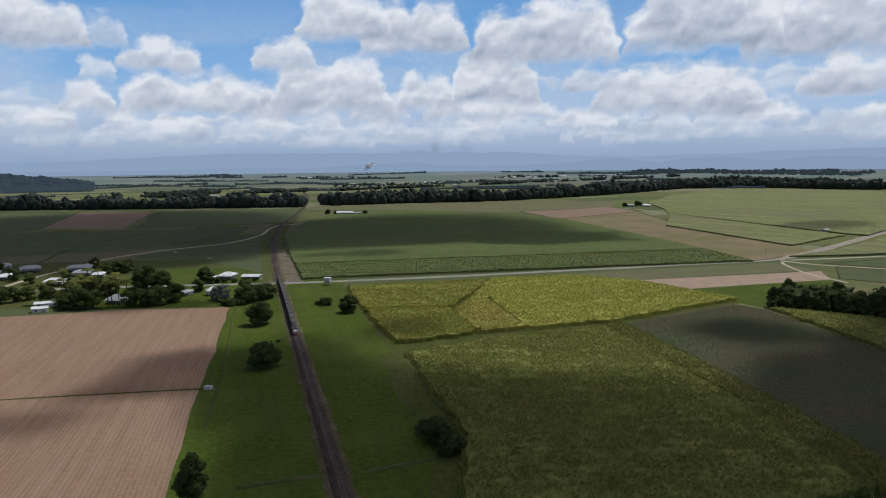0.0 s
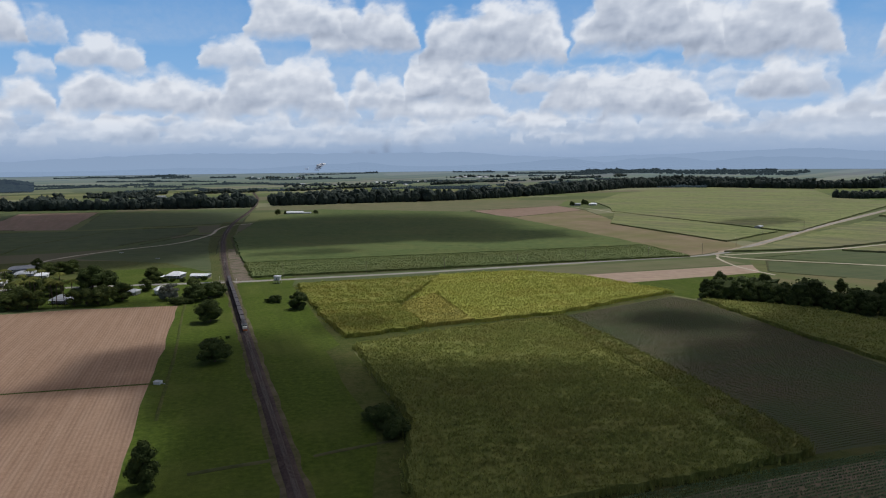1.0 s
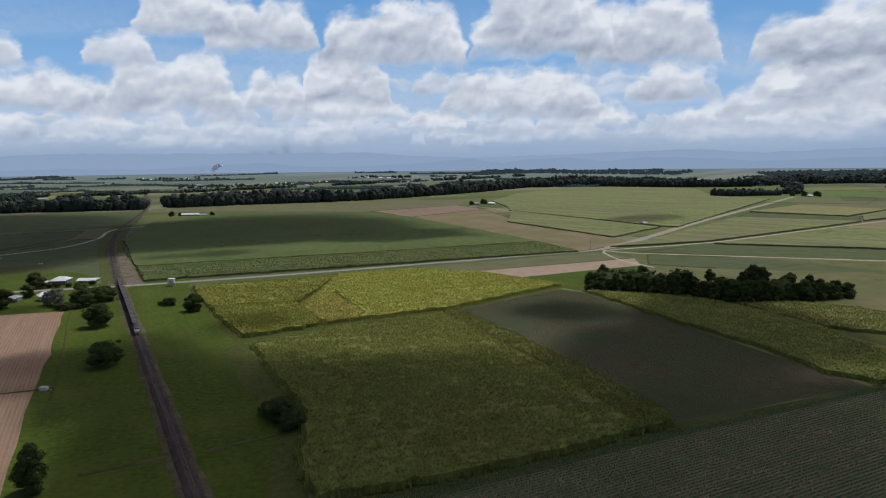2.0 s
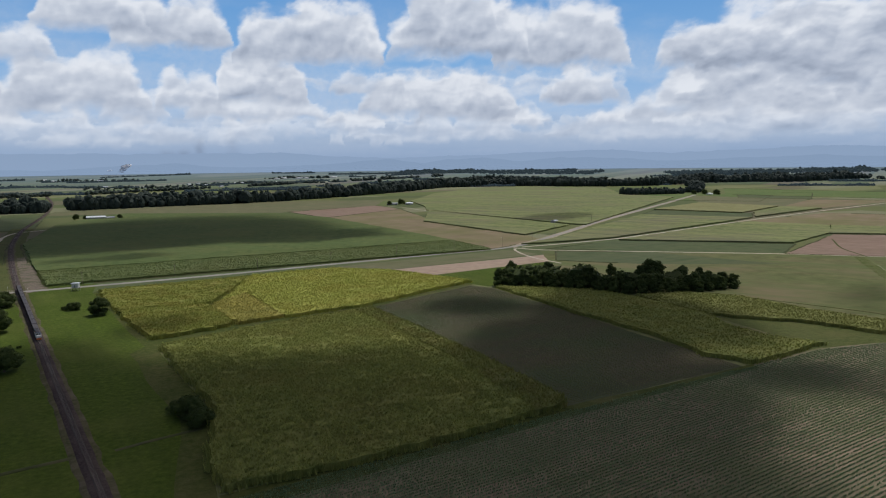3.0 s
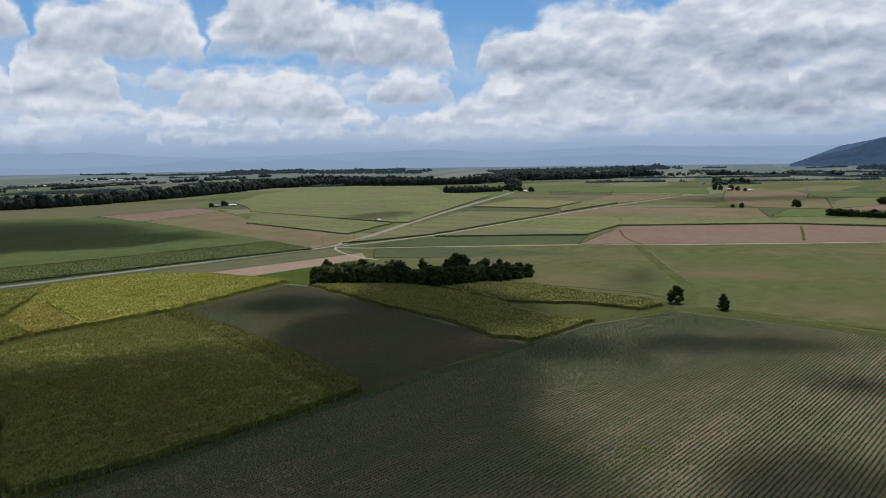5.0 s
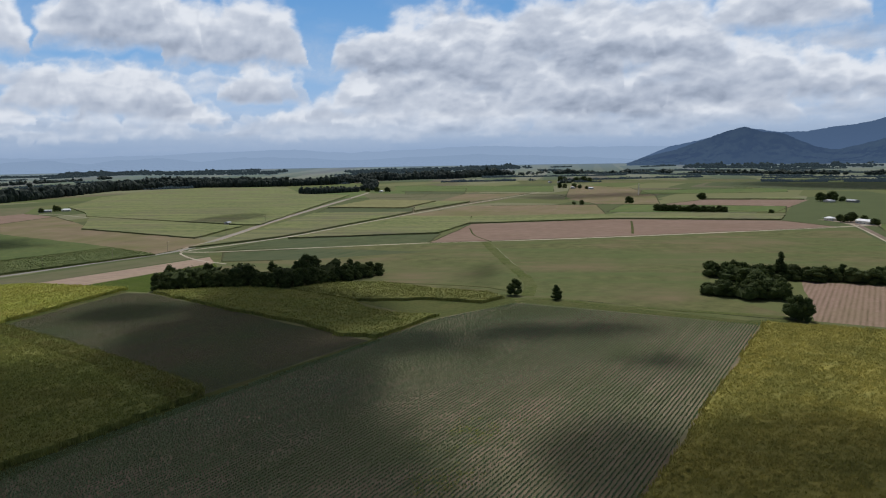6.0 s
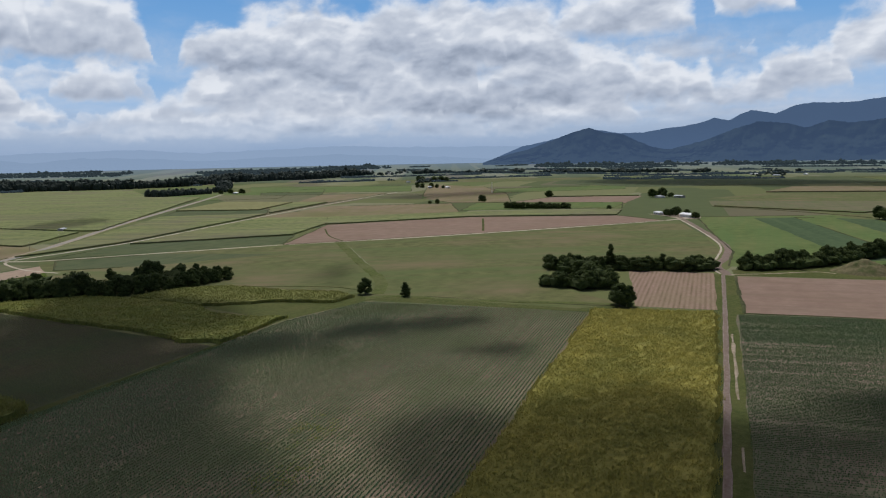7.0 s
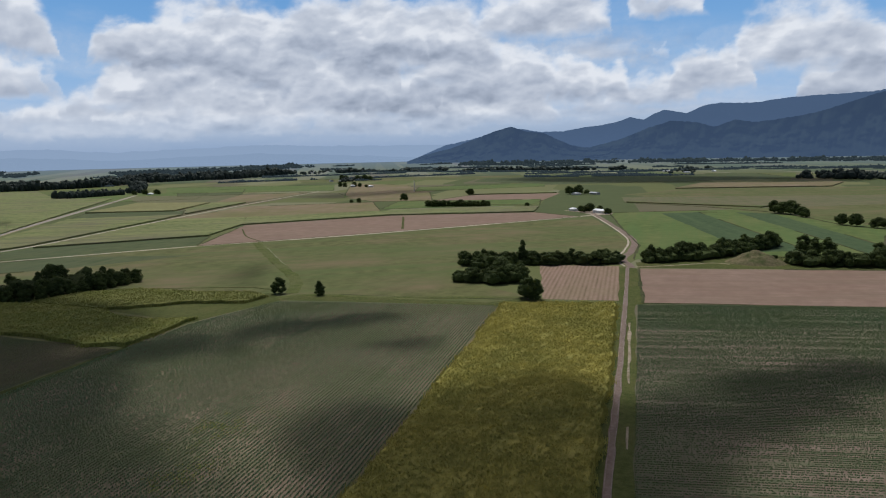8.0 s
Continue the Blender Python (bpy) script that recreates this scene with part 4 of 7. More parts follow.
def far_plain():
    """The farthest ring of the plain, in front of the ranges, with haze mixed in as blue emission that grows with
    distance.
    """
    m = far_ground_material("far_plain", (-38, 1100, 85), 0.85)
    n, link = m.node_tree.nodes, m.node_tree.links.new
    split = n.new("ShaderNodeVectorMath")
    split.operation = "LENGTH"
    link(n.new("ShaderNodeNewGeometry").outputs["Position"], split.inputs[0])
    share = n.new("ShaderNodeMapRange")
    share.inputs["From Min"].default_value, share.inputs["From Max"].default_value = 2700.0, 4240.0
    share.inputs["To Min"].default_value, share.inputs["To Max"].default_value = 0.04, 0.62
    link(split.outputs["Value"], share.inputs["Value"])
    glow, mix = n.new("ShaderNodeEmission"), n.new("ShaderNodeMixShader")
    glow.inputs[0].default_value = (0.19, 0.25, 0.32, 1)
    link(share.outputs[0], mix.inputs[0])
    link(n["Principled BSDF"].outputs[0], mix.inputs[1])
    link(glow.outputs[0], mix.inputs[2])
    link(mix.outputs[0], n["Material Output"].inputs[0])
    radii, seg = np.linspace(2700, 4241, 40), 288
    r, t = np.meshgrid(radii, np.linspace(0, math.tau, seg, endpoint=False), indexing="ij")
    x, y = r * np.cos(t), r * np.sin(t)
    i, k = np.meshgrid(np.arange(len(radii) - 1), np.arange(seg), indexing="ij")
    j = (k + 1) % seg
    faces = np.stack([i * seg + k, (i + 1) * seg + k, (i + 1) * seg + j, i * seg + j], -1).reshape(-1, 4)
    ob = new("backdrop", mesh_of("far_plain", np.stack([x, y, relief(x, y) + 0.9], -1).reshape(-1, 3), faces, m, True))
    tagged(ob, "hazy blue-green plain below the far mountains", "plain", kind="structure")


far_plain()

# grassland round the railway, and fields
field("grass_verge", [(46, -300), (0, -140), (-40, 30), (-85, 195), (-109, 288), (-121, 339), (-153, 474), (-190, 560), (-160, 590), (-90, 590), (-86, 545), (-62, 462), (-30, 367), (-24, 345), (-6, 277), (6, 238), (3, 150), (20, 40), (110, -140), (150, -300)], GRASS,
      "mown green grass strip on both sides of the railway")
field("headland", [(-62, 462), (-86, 545), (-84, 552), (34, 588), (103, 598), (154, 564), (206, 480), (104, 414), (-24, 342), (-34, 364)], ROUGH_GRASS, "rough grass paths between the cane blocks")
field("grass_verge", [(206, 458), (246, 222), (297, 232), (372, 228), (392, 250), (404, 300), (380, 372), (340, 402), (250, 440)], MEADOW, "green grass around the cane beside the copse")
field("headland", [(50, -102), (130, -84), (210, -64), (340, -26), (462, 5), (594, 41), (597, 66), (466, 26), (452, 24), (336, -9), (200, -46), (40, -88)], MEADOW, "rough grass verge along the dirt track")
# lawn light put into the colour: duller green in shade, fresher green in sun
field("grass_verge", [(-420, 470), (-153, 474), (-165, 600), (-200, 700), (-340, 720), (-470, 690)], MEADOW, "green lawns and grass around the farm houses")
field("grass_verge", [(-292, 470), (-220, 472), (-153, 474), (-165, 600), (-185, 660), (-262, 650), (-300, 560)], GRASS, "sunlit green lawns around the farm houses")
field("field", [(-295, 447), (-220, 468), (-153, 474), (-121, 339), (-109, 288), (-85, 195), (-42, 30), (2, -140), (44, -300), (-420, -300), (-520, 400)], SOIL_PLOUGHED, "bare pinkish-brown ploughed field with fine furrows")
field("field", [(104, 417), (194, 472), (206, 454), (240, 222), (136, 201)], SOIL_DARK, "dark brown field with sparse young cane")
field("field", [(8, 165), (136, 198), (248, 224), (297, 235), (370, 230), (421, 87), (170, 14), (60, -17), (40, -18), (34, 6), (10, 105)], SOIL_ROWS, "field of young cane in straight rows on pale soil")
field("headland", [(6, 167), (136, 201), (246, 224), (246, 218), (138, 192), (8, 154)], ROUGH_GRASS, "grassy headland track along the cane")
field("headland", [(-24, 345), (-6, 277), (6, 238), (4, 186), (6, 160), (-6, 160), (-8, 235), (-20, 275), (-38, 345), (-30, 362), (18, 380)], ROUGH_GRASS, "rough green headland beside the tall cane")
field("field", [(421, 85), (454, 19), (204, -49), (60, -88), (26, -24), (170, 14)], ROUGH_GRASS, "weedy ground under the yellow cane")
field("field", [(459, 9), (516, -133), (700, -620), (440, -700), (130, -84), (213, -57.5)], SOIL_BANDS, "field of young cane in rows beside the farm track")
field("field", [(594, 43), (660, -132), (696, -225), (560, -270), (513, -128), (464, 6)], SOIL_PINK, "bare pinkish soil field beside the track")
field("field", [(579, 125), (601, 62), (466, 22), (450, 69)], SOIL_STRIPED, "bare field with pale and dark planted rows")
field("field", [(145, 569), (326, 612), (312, 568), (173, 527)], SOIL_PALE, "bare pale pink soil strip beside the road")
field("field", [(40, 588), (126, 613), (309, 664), (322, 619), (145, 571), (103, 596)], CROP_OLIVE, "dull olive stubble strip along the road")
field("field", [(173, 527), (312, 568), (318, 545), (206, 460), (196, 478), (152, 561), (146, 569)], GRASS, "green grass corner between the cane and the copse")
field("field", [(209, 455), (300, 540), (335, 640), (350, 636), (602, 484), (530, 390), (452, 292), (410, 250), (297, 235), (248, 226)], CROP_GREEN, "green field of low crop behind the copse")
field("field", [(350, 634), (436, 586), (500, 470), (380, 520), (318, 570)], CROP_DARK, "darker green crop beside the farm lane")
field("field", [(386, 254), (410, 246), (452, 288), (530, 386), (604, 478), (748, 388), (1004, 236), (1020, 228), (868, 150), (728, 88), (632, 74), (560, 190), (484, 150), (450, 72), (424, 90), (372, 232)], CROP_GREEN, "wide green field of low grass crop")
field("headland", [(372, 236), (395, 224), (424, 98), (452, 78), (450, 66), (420, 82)], MEADOW, "green grass drain bank along the field")
field("grass_verge", [(248, 227), (297, 236), (372, 233), (390, 254), (344, 278), (296, 314), (298, 240)], MEADOW, "bright green grass between the cane and the rows")
field("field", [(-128, 586), (289, 671), (268, 822), (186, 1194), (111, 1335), (-173, 1462), (-246, 1234), (-225, 930), (-191, 805), (-158, 688)], CROP_LUSH, "wide green cane field beyond the road")
field("field", [(137, 1378), (340, 1493), (362, 1354), (186, 1194)], SOIL_PINK, "pinkish bare field near the farmstead")
field("field", [(186, 1194), (362, 1354), (342, 1053), (389, 779), (384, 748), (318, 690), (289, 674), (268, 822)], BROWN_FIELD, "brown harvested field beside the road")
field("field", [(111, 1340), (137, 1380), (340, 1496), (412, 1714), (154, 1782), (-320, 1600), (-310, 1480), (-173, 1464)], CROP_OLIVE, "long olive-green field below the river trees")
field("field", [(551, 526), (742, 649), (935, 528), (1057, 333), (1010, 240), (751, 392), (606, 486)], SOIL_PINK, "long bare pinkish-brown field beside the lane")
field("field", [(348, 654), (458, 694), (624, 587), (554, 531)], CROP_DARK, "dark green low cane beside the lane")
field("field", [(760, 841), (1013, 921), (1176, 736), (990, 584), (830, 737)], BROWN_FIELD, "brown fallow field among the cane")
field("field", [(1189, 745), (1288, 901), (1871, 1329), (1816, 1075), (1500, 800), (1250, 640)], BROWN_FIELD, "pale brown field around the far farm")
field("field", [(1250, 640), (1424, 640), (1530, 470), (1202, 400), (1176, 480)], SOIL_PINK, "pale bare field near the farm trees")
field("field", [(1072, 230), (1059, 210), (880, 140), (735, 80), (640, 60), (680, -20), (739, -134), (920, -139), (1189, 53), (1130, 143)], CROP_LUSH, "bright green field behind the tree belt")
field("field", [(920, -139), (1189, 53), (1500, 300), (1900, 100), (1500, -500), (1000, -400)], CROP_GREEN, "wide green field beneath the mountains")
field("field", [(664, -132), (700, -240), (1000, -400), (920, -139), (739, -134), (690, -60)], MEADOW, "rough grass around the tree belt and mound")
field("field", [(-641, 1084), (-777, 1460), (-624, 1477), (-507, 1074)], SOIL_PINK, "reddish-brown bare field below the river trees")
field("field", [(-603, 1441), (-310, 1476), (-262, 1160), (-489, 1072)], CROP_DARK, "dark green cane field beside the railway")
field("field", [(-664, 1024), (-507, 1050), (-314, 1090), (-300, 980), (-345, 830), (-451, 794), (-640, 700)], CROP_DARK, "dark green low field beside the lane")
field("field", [(-330, 820), (-285, 970), (-240, 940), (-210, 800), (-168, 620), (-230, 690), (-340, 735)], CROP_DARK, "dark green paddock between lane and railway")
field("field", [(-1100, 1500), (-777, 1460), (-641, 1084), (-664, 1024), (-760, 700), (-1300, 900)], CROP_DARK, "dark green cane fields far from the houses")

field("grass_verge", [(-156, 574), (-193, 706), (-222, 806), (-250, 917), (-276, 1045), (-298, 1190), (-268, 1190), (-244, 1045), (-218, 917), (-192, 806), (-166, 706), (-130, 574)], MEADOW, "dull olive grass along the railway")
field("gravel_apron", [(-142, 580), (-124, 582), (-150, 670), (-190, 800), (-198, 800), (-176, 706)], APRON, "brown gravelly strip beside the railway")
field("gravel_apron", [(-151, 562), (-132, 561), (-128, 570), (-122, 580), (-140, 584), (-156, 577)], APRON, "pale gravel around the level crossing")
# fields farther out
field("field", [(2134, 923), (2758, 217), (2334, 29), (1872, 655)], CROP_DARK, "dark green cane field far across the plain")
field("field", [(1425, 299), (1282, 251), (1234, 13), (1361, -152), (1593, -158), (1500, 100)], CROP_OLIVE, "olive grass field below the mountains")
field("field", [(1415, 343), (1493, 319), (1632, 7), (1741, -162), (1920, -168), (1714, 250)], CROP_GREEN, "green field below the mountains")
field("field", [(1343, 1139), (1413, 1015), (1293, 885), (1213, 983)], CROP_LUSH, "bright green patch of crop on the plain")
field("field", [(1099, 1773), (1290, 1629), (1358, 1424), (1154, 1237), (1010, 1354)], CROP_LUSH, "light green field beside the country road")
field("field", [(1211, 1372), (1308, 1247), (1537, 1470), (1399, 1600)], CROP_DARK, "dark green block of cane on the plain")
field("field", [(1191, 1118), (1273, 889), (1449, 1025), (1370, 1258)], CROP_OLIVE, "dull green field near the far farm")
field("field", [(1035, 616), (1196, 382), (1333, 436), (1210, 698)], CROP_LUSH, "bright green paddock behind the cane")
field("field", [(1520, 856), (1797, 619), (1976, 689), (1702, 961)], CROP_LUSH, "long green field near the mast")
field("field", [(2026, 957), (1921, 667), (2537, 910), (2261, 1042)], CROP_DARK, "dark field on the far plain")
field("field", [(2061, 1731), (2388, 1351), (2560, 965), (2423, 865), (1851, 1520)], CROP_GREEN, "pale green far field")
field("field", [(1543, 1830), (1783, 1329), (1514, 1114), (1292, 1517)], CROP_LUSH, "bright green strip of low cane")
field("field", [(708, 1020), (836, 896), (904, 974), (792, 1106)], CROP_DARK, "grey-green strip of young crop beside the lane")
field("field", [(1092, 142), (1128, 95), (831, -39), (750, -74), (725, -26), (805, 10)], CROP_BLUE, "dark blue-green strip of crop behind the tree belt")
field("field", [(1128, 95), (1143, 45), (812, -96), (750, -122), (750, -74), (831, -39)], CROP_LUSH, "light green strip of crop behind the tree belt")
field("field", [(1143, 45), (1137, -5), (812, -136), (760, -158), (750, -122), (812, -96)], CROP_BLUE, "blue-green strip of crop below the lone trees")
field("field", [(1137, -5), (1092, -52), (985, -145), (800, -210), (760, -158), (812, -136)], CROP_LUSH, "light green strip of crop beside the lone trees")
field("grass_verge", [(595, 44), (624, 54), (664, 6), (700, -10), (730, -150), (708, -222), (662, -132)], MEADOW, "grass below the tree belt and mound")
ribbon("drain", [(1282, 252), (1234, 115), (1160, 0), (1092, -50), (1003, -98), (960, -150)], 3.6, WEEDS, "dark overgrown drain beside the lone trees", 6, 0.6, 0.8)
field("field", [(1010, 1250), (1064, 1084), (1230, 1190), (1300, 1250), (1190, 1500), (1120, 1440)], CROP_OLIVE, "dull olive field between road and lane")
field("field", [(1064, 1078), (1090, 1004), (1330, 1090), (1440, 1130), (1290, 1235)], BROWN_FIELD, "brown stubble field beside the lane")
field("yard", [(1050, 205), (1090, 215), (1125, 270), (1100, 300), (1075, 262), (1040, 232)], DIRT_PALE, "pale bare farmyard")
# roads and tracks
ribbon("road_shoulder", [(317, 684), (385, 742), (470, 826), (583, 941), (803, 1150), (1010, 1345), (1215, 1541)], 12.5, DIRT_PALE, "pale gravel shoulders of the country road", 8, 0.02, 0.6)
ribbon("road", [(-330, 548), (-240, 560), (-142, 569), (-93, 578), (1, 598), (103, 625), (214, 655), (317, 684), (385, 742), (470, 826), (583, 941), (803, 1150), (1010, 1345), (1215, 1541)], 7.5, ASPHALT,
       "pale grey sealed country road through the fields", 8)
ribbon("road", [(-365, 545), (-368, 605), (-366, 650), (-360, 735), (-327, 802), (-277, 869), (-263, 966), (-274, 1050), (-272, 1110), (-242, 1146)], 4.6, GRAVEL, "pale gravel lane winding past the houses", 8)
ribbon("farm_lane", [(320, 676), (346, 645), (438, 592), (555, 524), (606, 486), (640, 463)], 4.5, GRAVEL, "pale gravel farm lane between fields", 8, wobble=0.3)
ribbon("farm_lane", [(636, 466), (748, 392), (1022, 237), (1075, 236)], 8.0, GRAVEL, "wide pale gravel farm lane below the bare field", 8, wobble=0.5)
ribbon("farm_lane", [(330, 680), (400, 694), (470, 712), (538, 740), (680, 806), (860, 886), (1089, 981), (1461, 1123)], 4.6, GRAVEL, "straight gravel farm lane between cane fields", 8, wobble=0.3)
ribbon("farm_lane", [(318, 668), (312, 655), (306, 600), (314, 551)], 3.0, GRAVEL, "curved dirt lane leading to the copse", 5, wobble=0.3)
ribbon("farm_track", [(60, -92), (130, -73), (205, -51.5), (265, -35.5), (336, -17), (456, 15), (530, 35), (596, 53)], 2.9, DIRT, "rutted pinkish dirt track between cane fields", 3, wobble=0.35)
for off in (-0.95, 0.95):
    ribbon("track_rut", [(60 - off * 0.26, -92 + off), (130 - off * 0.26, -73 + off), (205 - off * 0.26, -51.5 + off), (265 - off * 0.26, -35.5 + off), (336 - off * 0.26, -17 + off), (456 - off * 0.26, 15 + off), (530 - off * 0.26, 35 + off), (592, 52 + off)],
           0.75, RUT, "pale worn wheel rut along the dirt track", 3, 0.05, 0.2)
ribbon("sand_patch", [(306, -29.2), (330, -22.8), (360, -14.6), (394, -5.2), (410, -1)], 1.25, DIRT_PALE, "pale sandy patch beside the dirt track", 2, 0.06, 0.6)
ribbon("sand_patch", [(240, -47.2), (250, -44.6), (259, -42.3)], 0.9, DIRT_PALE, "small sandy patch beside the dirt track", 2, 0.06, 0.3)
ribbon("farm_track", [(596, 50), (612, 56), (640, 70), (690, 76), (760, 92), (830, 122), (940, 176), (1069, 240)], 7.0, DIRT, "wide dirt road curving up to the farmyard", 6, wobble=0.5)
ribbon("track_rut", [(600, 56), (618, 66), (650, 78), (695, 84), (765, 100), (835, 129), (945, 183), (1069, 247)], 2.2, GRAVEL, "pale sandy wheel track along the dirt road", 6, wobble=0.3)
ribbon("farm_track", [(600, 48), (619, 24), (634, 8), (646, -6), (645, -20)], 2.4, DIRT_PALE, "pale sandy track below the tree belt", 4, wobble=0.3)
ribbon("farm_lane", [(357, 1450), (380, 1400), (395, 1300), (430, 1150), (505, 905)], 3.0, GRAVEL, "thin gravel lane to the farmstead", 10)
ribbon("drain", [(-470, 640), (-420, 684), (-440, 780), (-454, 867), (-440, 960), (-422, 1055), (-350, 1120)], 3.2, ROUGH_GRASS, "dark weedy drain across the fields", 6, 0.05, 0.6)
ribbon("drain", [(-191, 284), (-150, 291), (-108, 297.5)], 1.4, ROUGH_GRASS, "weedy drain across the ploughed field", 3, 0.05, 0.3)
ribbon("drain", [(-330, 258), (-260, 271), (-191, 284)], 1.2, ROUGH_GRASS, "weedy drain across the bare field", 3, 0.05, 0.3)
ribbon("drain", [(404, 206), (420, 150), (436, 100), (450, 72)], 1.6, WEEDS, "dark weedy drain along the field", 3, 0.05, 0.3)
ribbon("grass_track", [(392, 240), (412, 254), (436, 276), (458, 302), (490, 345), (530, 396), (584, 464), (602, 484)], 10.0, LANE_GRASS, "green grassy path between the fields", 4, 0.03, 1.0)
ribbon("grass_track", [(376, 240), (394, 224), (408, 178), (426, 133), (446, 90), (450, 76)], 7.0, LANE_GRASS, "green grassy bank along the field drain", 4, 0.03, 0.8)
ribbon("drain", [(606, 478), (640, 540), (700, 610)], 2.0, ROUGH_GRASS, "weedy drain across the bare field", 4, 0.05, 0.3)
ribbon("drain", [(779, 401), (850, 447), (923, 495)], 3.4, ROUGH_GRASS, "weedy strip across the bare field", 4, 0.05, 0.3)
ribbon("drain", [(262, 424), (330, 390), (390, 300), (398, 262)], 1.6, ROUGH_GRASS, "dark weedy drain behind the pale cane", 4, 0.05, 0.3)
ribbon("drain", [(-66, 202), (-52, 207), (-40, 211), (-34, 214)], 2.6, WEEDS, "dark overgrown drain across the grass", 2, 0.05, 0.3)
ribbon("drain", [(-28, 213), (-14, 219), (0, 224)], 2.2, WEEDS, "dark overgrown drain across the grass", 2, 0.05, 0.3)
ribbon("wheel_track", [(-92, 250), (-104, 300), (-116, 350), (-140, 440), (-150, 480)], 1.6, ROUGH_GRASS, "faint worn wheel track in the grass", 4, 0.03, 0.2)


# ---------------------------------------------------------------- clouds overhead
def cloud_material(name, opacity):
    """White cloud that lets the more light through the thinner it is."""
    m = material(name, (0.80, 0.80, 0.80), (0.88, 0.88, 0.88), 0.004, 1.0, 3.0, spec=0.0)
    n, link = m.node_tree.nodes, m.node_tree.links.new
    clear, mix = n.new("ShaderNodeBsdfTransparent"), n.new("ShaderNodeMixShader")
    dense, share = n.new("ShaderNodeAttribute"), n.new("ShaderNodeMath")
    dense.attribute_name = "thickness"
    share.operation = "MULTIPLY"
    share.inputs[1].default_value = opacity
    link(dense.outputs["Fac"], share.inputs[0])
    link(share.outputs[0], mix.inputs[0])
    link(clear.outputs[0], mix.inputs[1])
    link(n["Principled BSDF"].outputs[0], mix.inputs[2])
    link(mix.outputs[0], n["Material Output"].inputs[0])
    return m


CLOUD = cloud_material("cloud", 0.76)
THIN_CLOUD = cloud_material("thin_cloud", 0.46)


def ball(level=2):
    bm = bmesh.new()
    bmesh.ops.create_icosphere(bm, subdivisions=level, radius=1.0)
    v = np.array([tuple(q.co) for q in bm.verts])
    f = np.array([[q.index for q in t.verts] for t in bm.faces])
    bm.free()
    return v, f


BALL, BALL_COARSE = ball(2), ball(1)


def lumps(centres, radii, rng, form=BALL, uneven=0.22, flat=1.0):
    """Uneven balls at the centres: vertices and triangles."""
    bv, bf = form
    n, k = len(centres), len(bv)
    push = 1 + uneven * rng.normal(0, 1, (n, k))
    v = bv[None] * push[..., None] * np.asarray(radii)[:, None, :]
    v[..., 2] *= flat
    v = v + np.asarray(centres)[:, None, :]
    f = bf[None] + (np.arange(n) * k)[:, None, None]
    return v.reshape(-1, 3), f.reshape(-1, 3)


CLOUD_HEIGHT = 1100.0


def fair_weather_cloud(x, y, rx, ry, turn=0.0, seed=1, fray=0.8, firm=2.0, thin=False):
    """A low cumulus whose shadow falls round the place (x, y) on the plain: a flat base, a domed and lumpy top, and edges that thin out in wisps."""
    rings, seg = 26, 72
    rho, th = np.meshgrid(np.linspace(0, 1.25, rings), np.linspace(0, math.tau, seg, endpoint=False), indexing="ij")
    c, s = math.cos(radians(turn)), math.sin(radians(turn))
    px, py = rho * np.cos(th) * rx, rho * np.sin(th) * ry
    gx, gy = x + c * px - s * py, y + s * px + c * py
    size = min(rx, ry)
    patch = fbm(gx / (size * 0.9) + seed, gy / (size * 0.9), 200 + seed, 5)
    density = np.clip((1.0 - rho) * firm + 2.2 * fray * (patch - 0.5), 0, 1) * np.clip((1.25 - rho) * 5, 0, 1)
    density = density * density * (3 - 2 * density)
    cx, cy = gx + SUN_TO.x / SUN_TO.z * CLOUD_HEIGHT, gy + SUN_TO.y / SUN_TO.z * CLOUD_HEIGHT
    top = CLOUD_HEIGHT + 2.0 + 0.7 * size * density * (0.6 + 0.8 * patch)
    base = CLOUD_HEIGHT - 3.0 * density
    verts = np.concatenate([np.stack([cx, cy, z], -1).reshape(-1, 3) for z in (top, base)])
    i, k = np.meshgrid(np.arange(rings - 1), np.arange(seg), indexing="ij")
    j = (k + 1) % seg
    f = np.stack([i * seg + k, (i + 1) * seg + k, (i + 1) * seg + j, i * seg + j], -1).reshape(-1, 4)
    rim = (rings - 1) * seg + np.arange(seg)
    rim_next = (rings - 1) * seg + (np.arange(seg) + 1) % seg
    n = rings * seg
    faces = np.concatenate([f, f[:, ::-1] + n, np.stack([rim, rim + n, rim_next + n, rim_next], -1)])
    me = mesh_of("cumulus_cloud", verts, faces, THIN_CLOUD if thin else CLOUD, True)
    me.attributes.new("thickness", "FLOAT", "POINT").data.foreach_set("value", np.tile(density.astype(np.float32).ravel(), 2))
    ob = new("cumulus_cloud", me)
    return tagged(ob, "white fair-weather cumulus cloud with a flat grey base", "cloud", kind="stuff")


# over the ploughed field and the railway
fair_weather_cloud(-84, 285, 24, 105, 14, 48, 0.8, 2.0, True)
fair_weather_cloud(-122, 338, 32, 50, 30, 5, 1.3, 2.0)
fair_weather_cloud(-137, 296, 38, 13, 8, 6, 0.6, 2.6)
fair_weather_cloud(-166, 256, 56, 19, 12, 26, 1.3, 1.8, True)
fair_weather_cloud(-74, 325, 50, 84, 12, 33, 0.7, 2.2)
fair_weather_cloud(-6, 215, 74, 128, 10, 2, 0.5, 2.8)
fair_weather_cloud(0, 222, 62, 104, 10, 51, 0.5, 2.0, True)
fair_weather_cloud(-215, 480, 60, 22, 10, 34, 0.9, 2.0, True)
# over the tall cane and the dark field
fair_weather_cloud(46, 238, 98, 104, 10, 3, 0.6, 1.9)
fair_weather_cloud(100, 165, 120, 66, 15, 14, 0.5, 2.8)
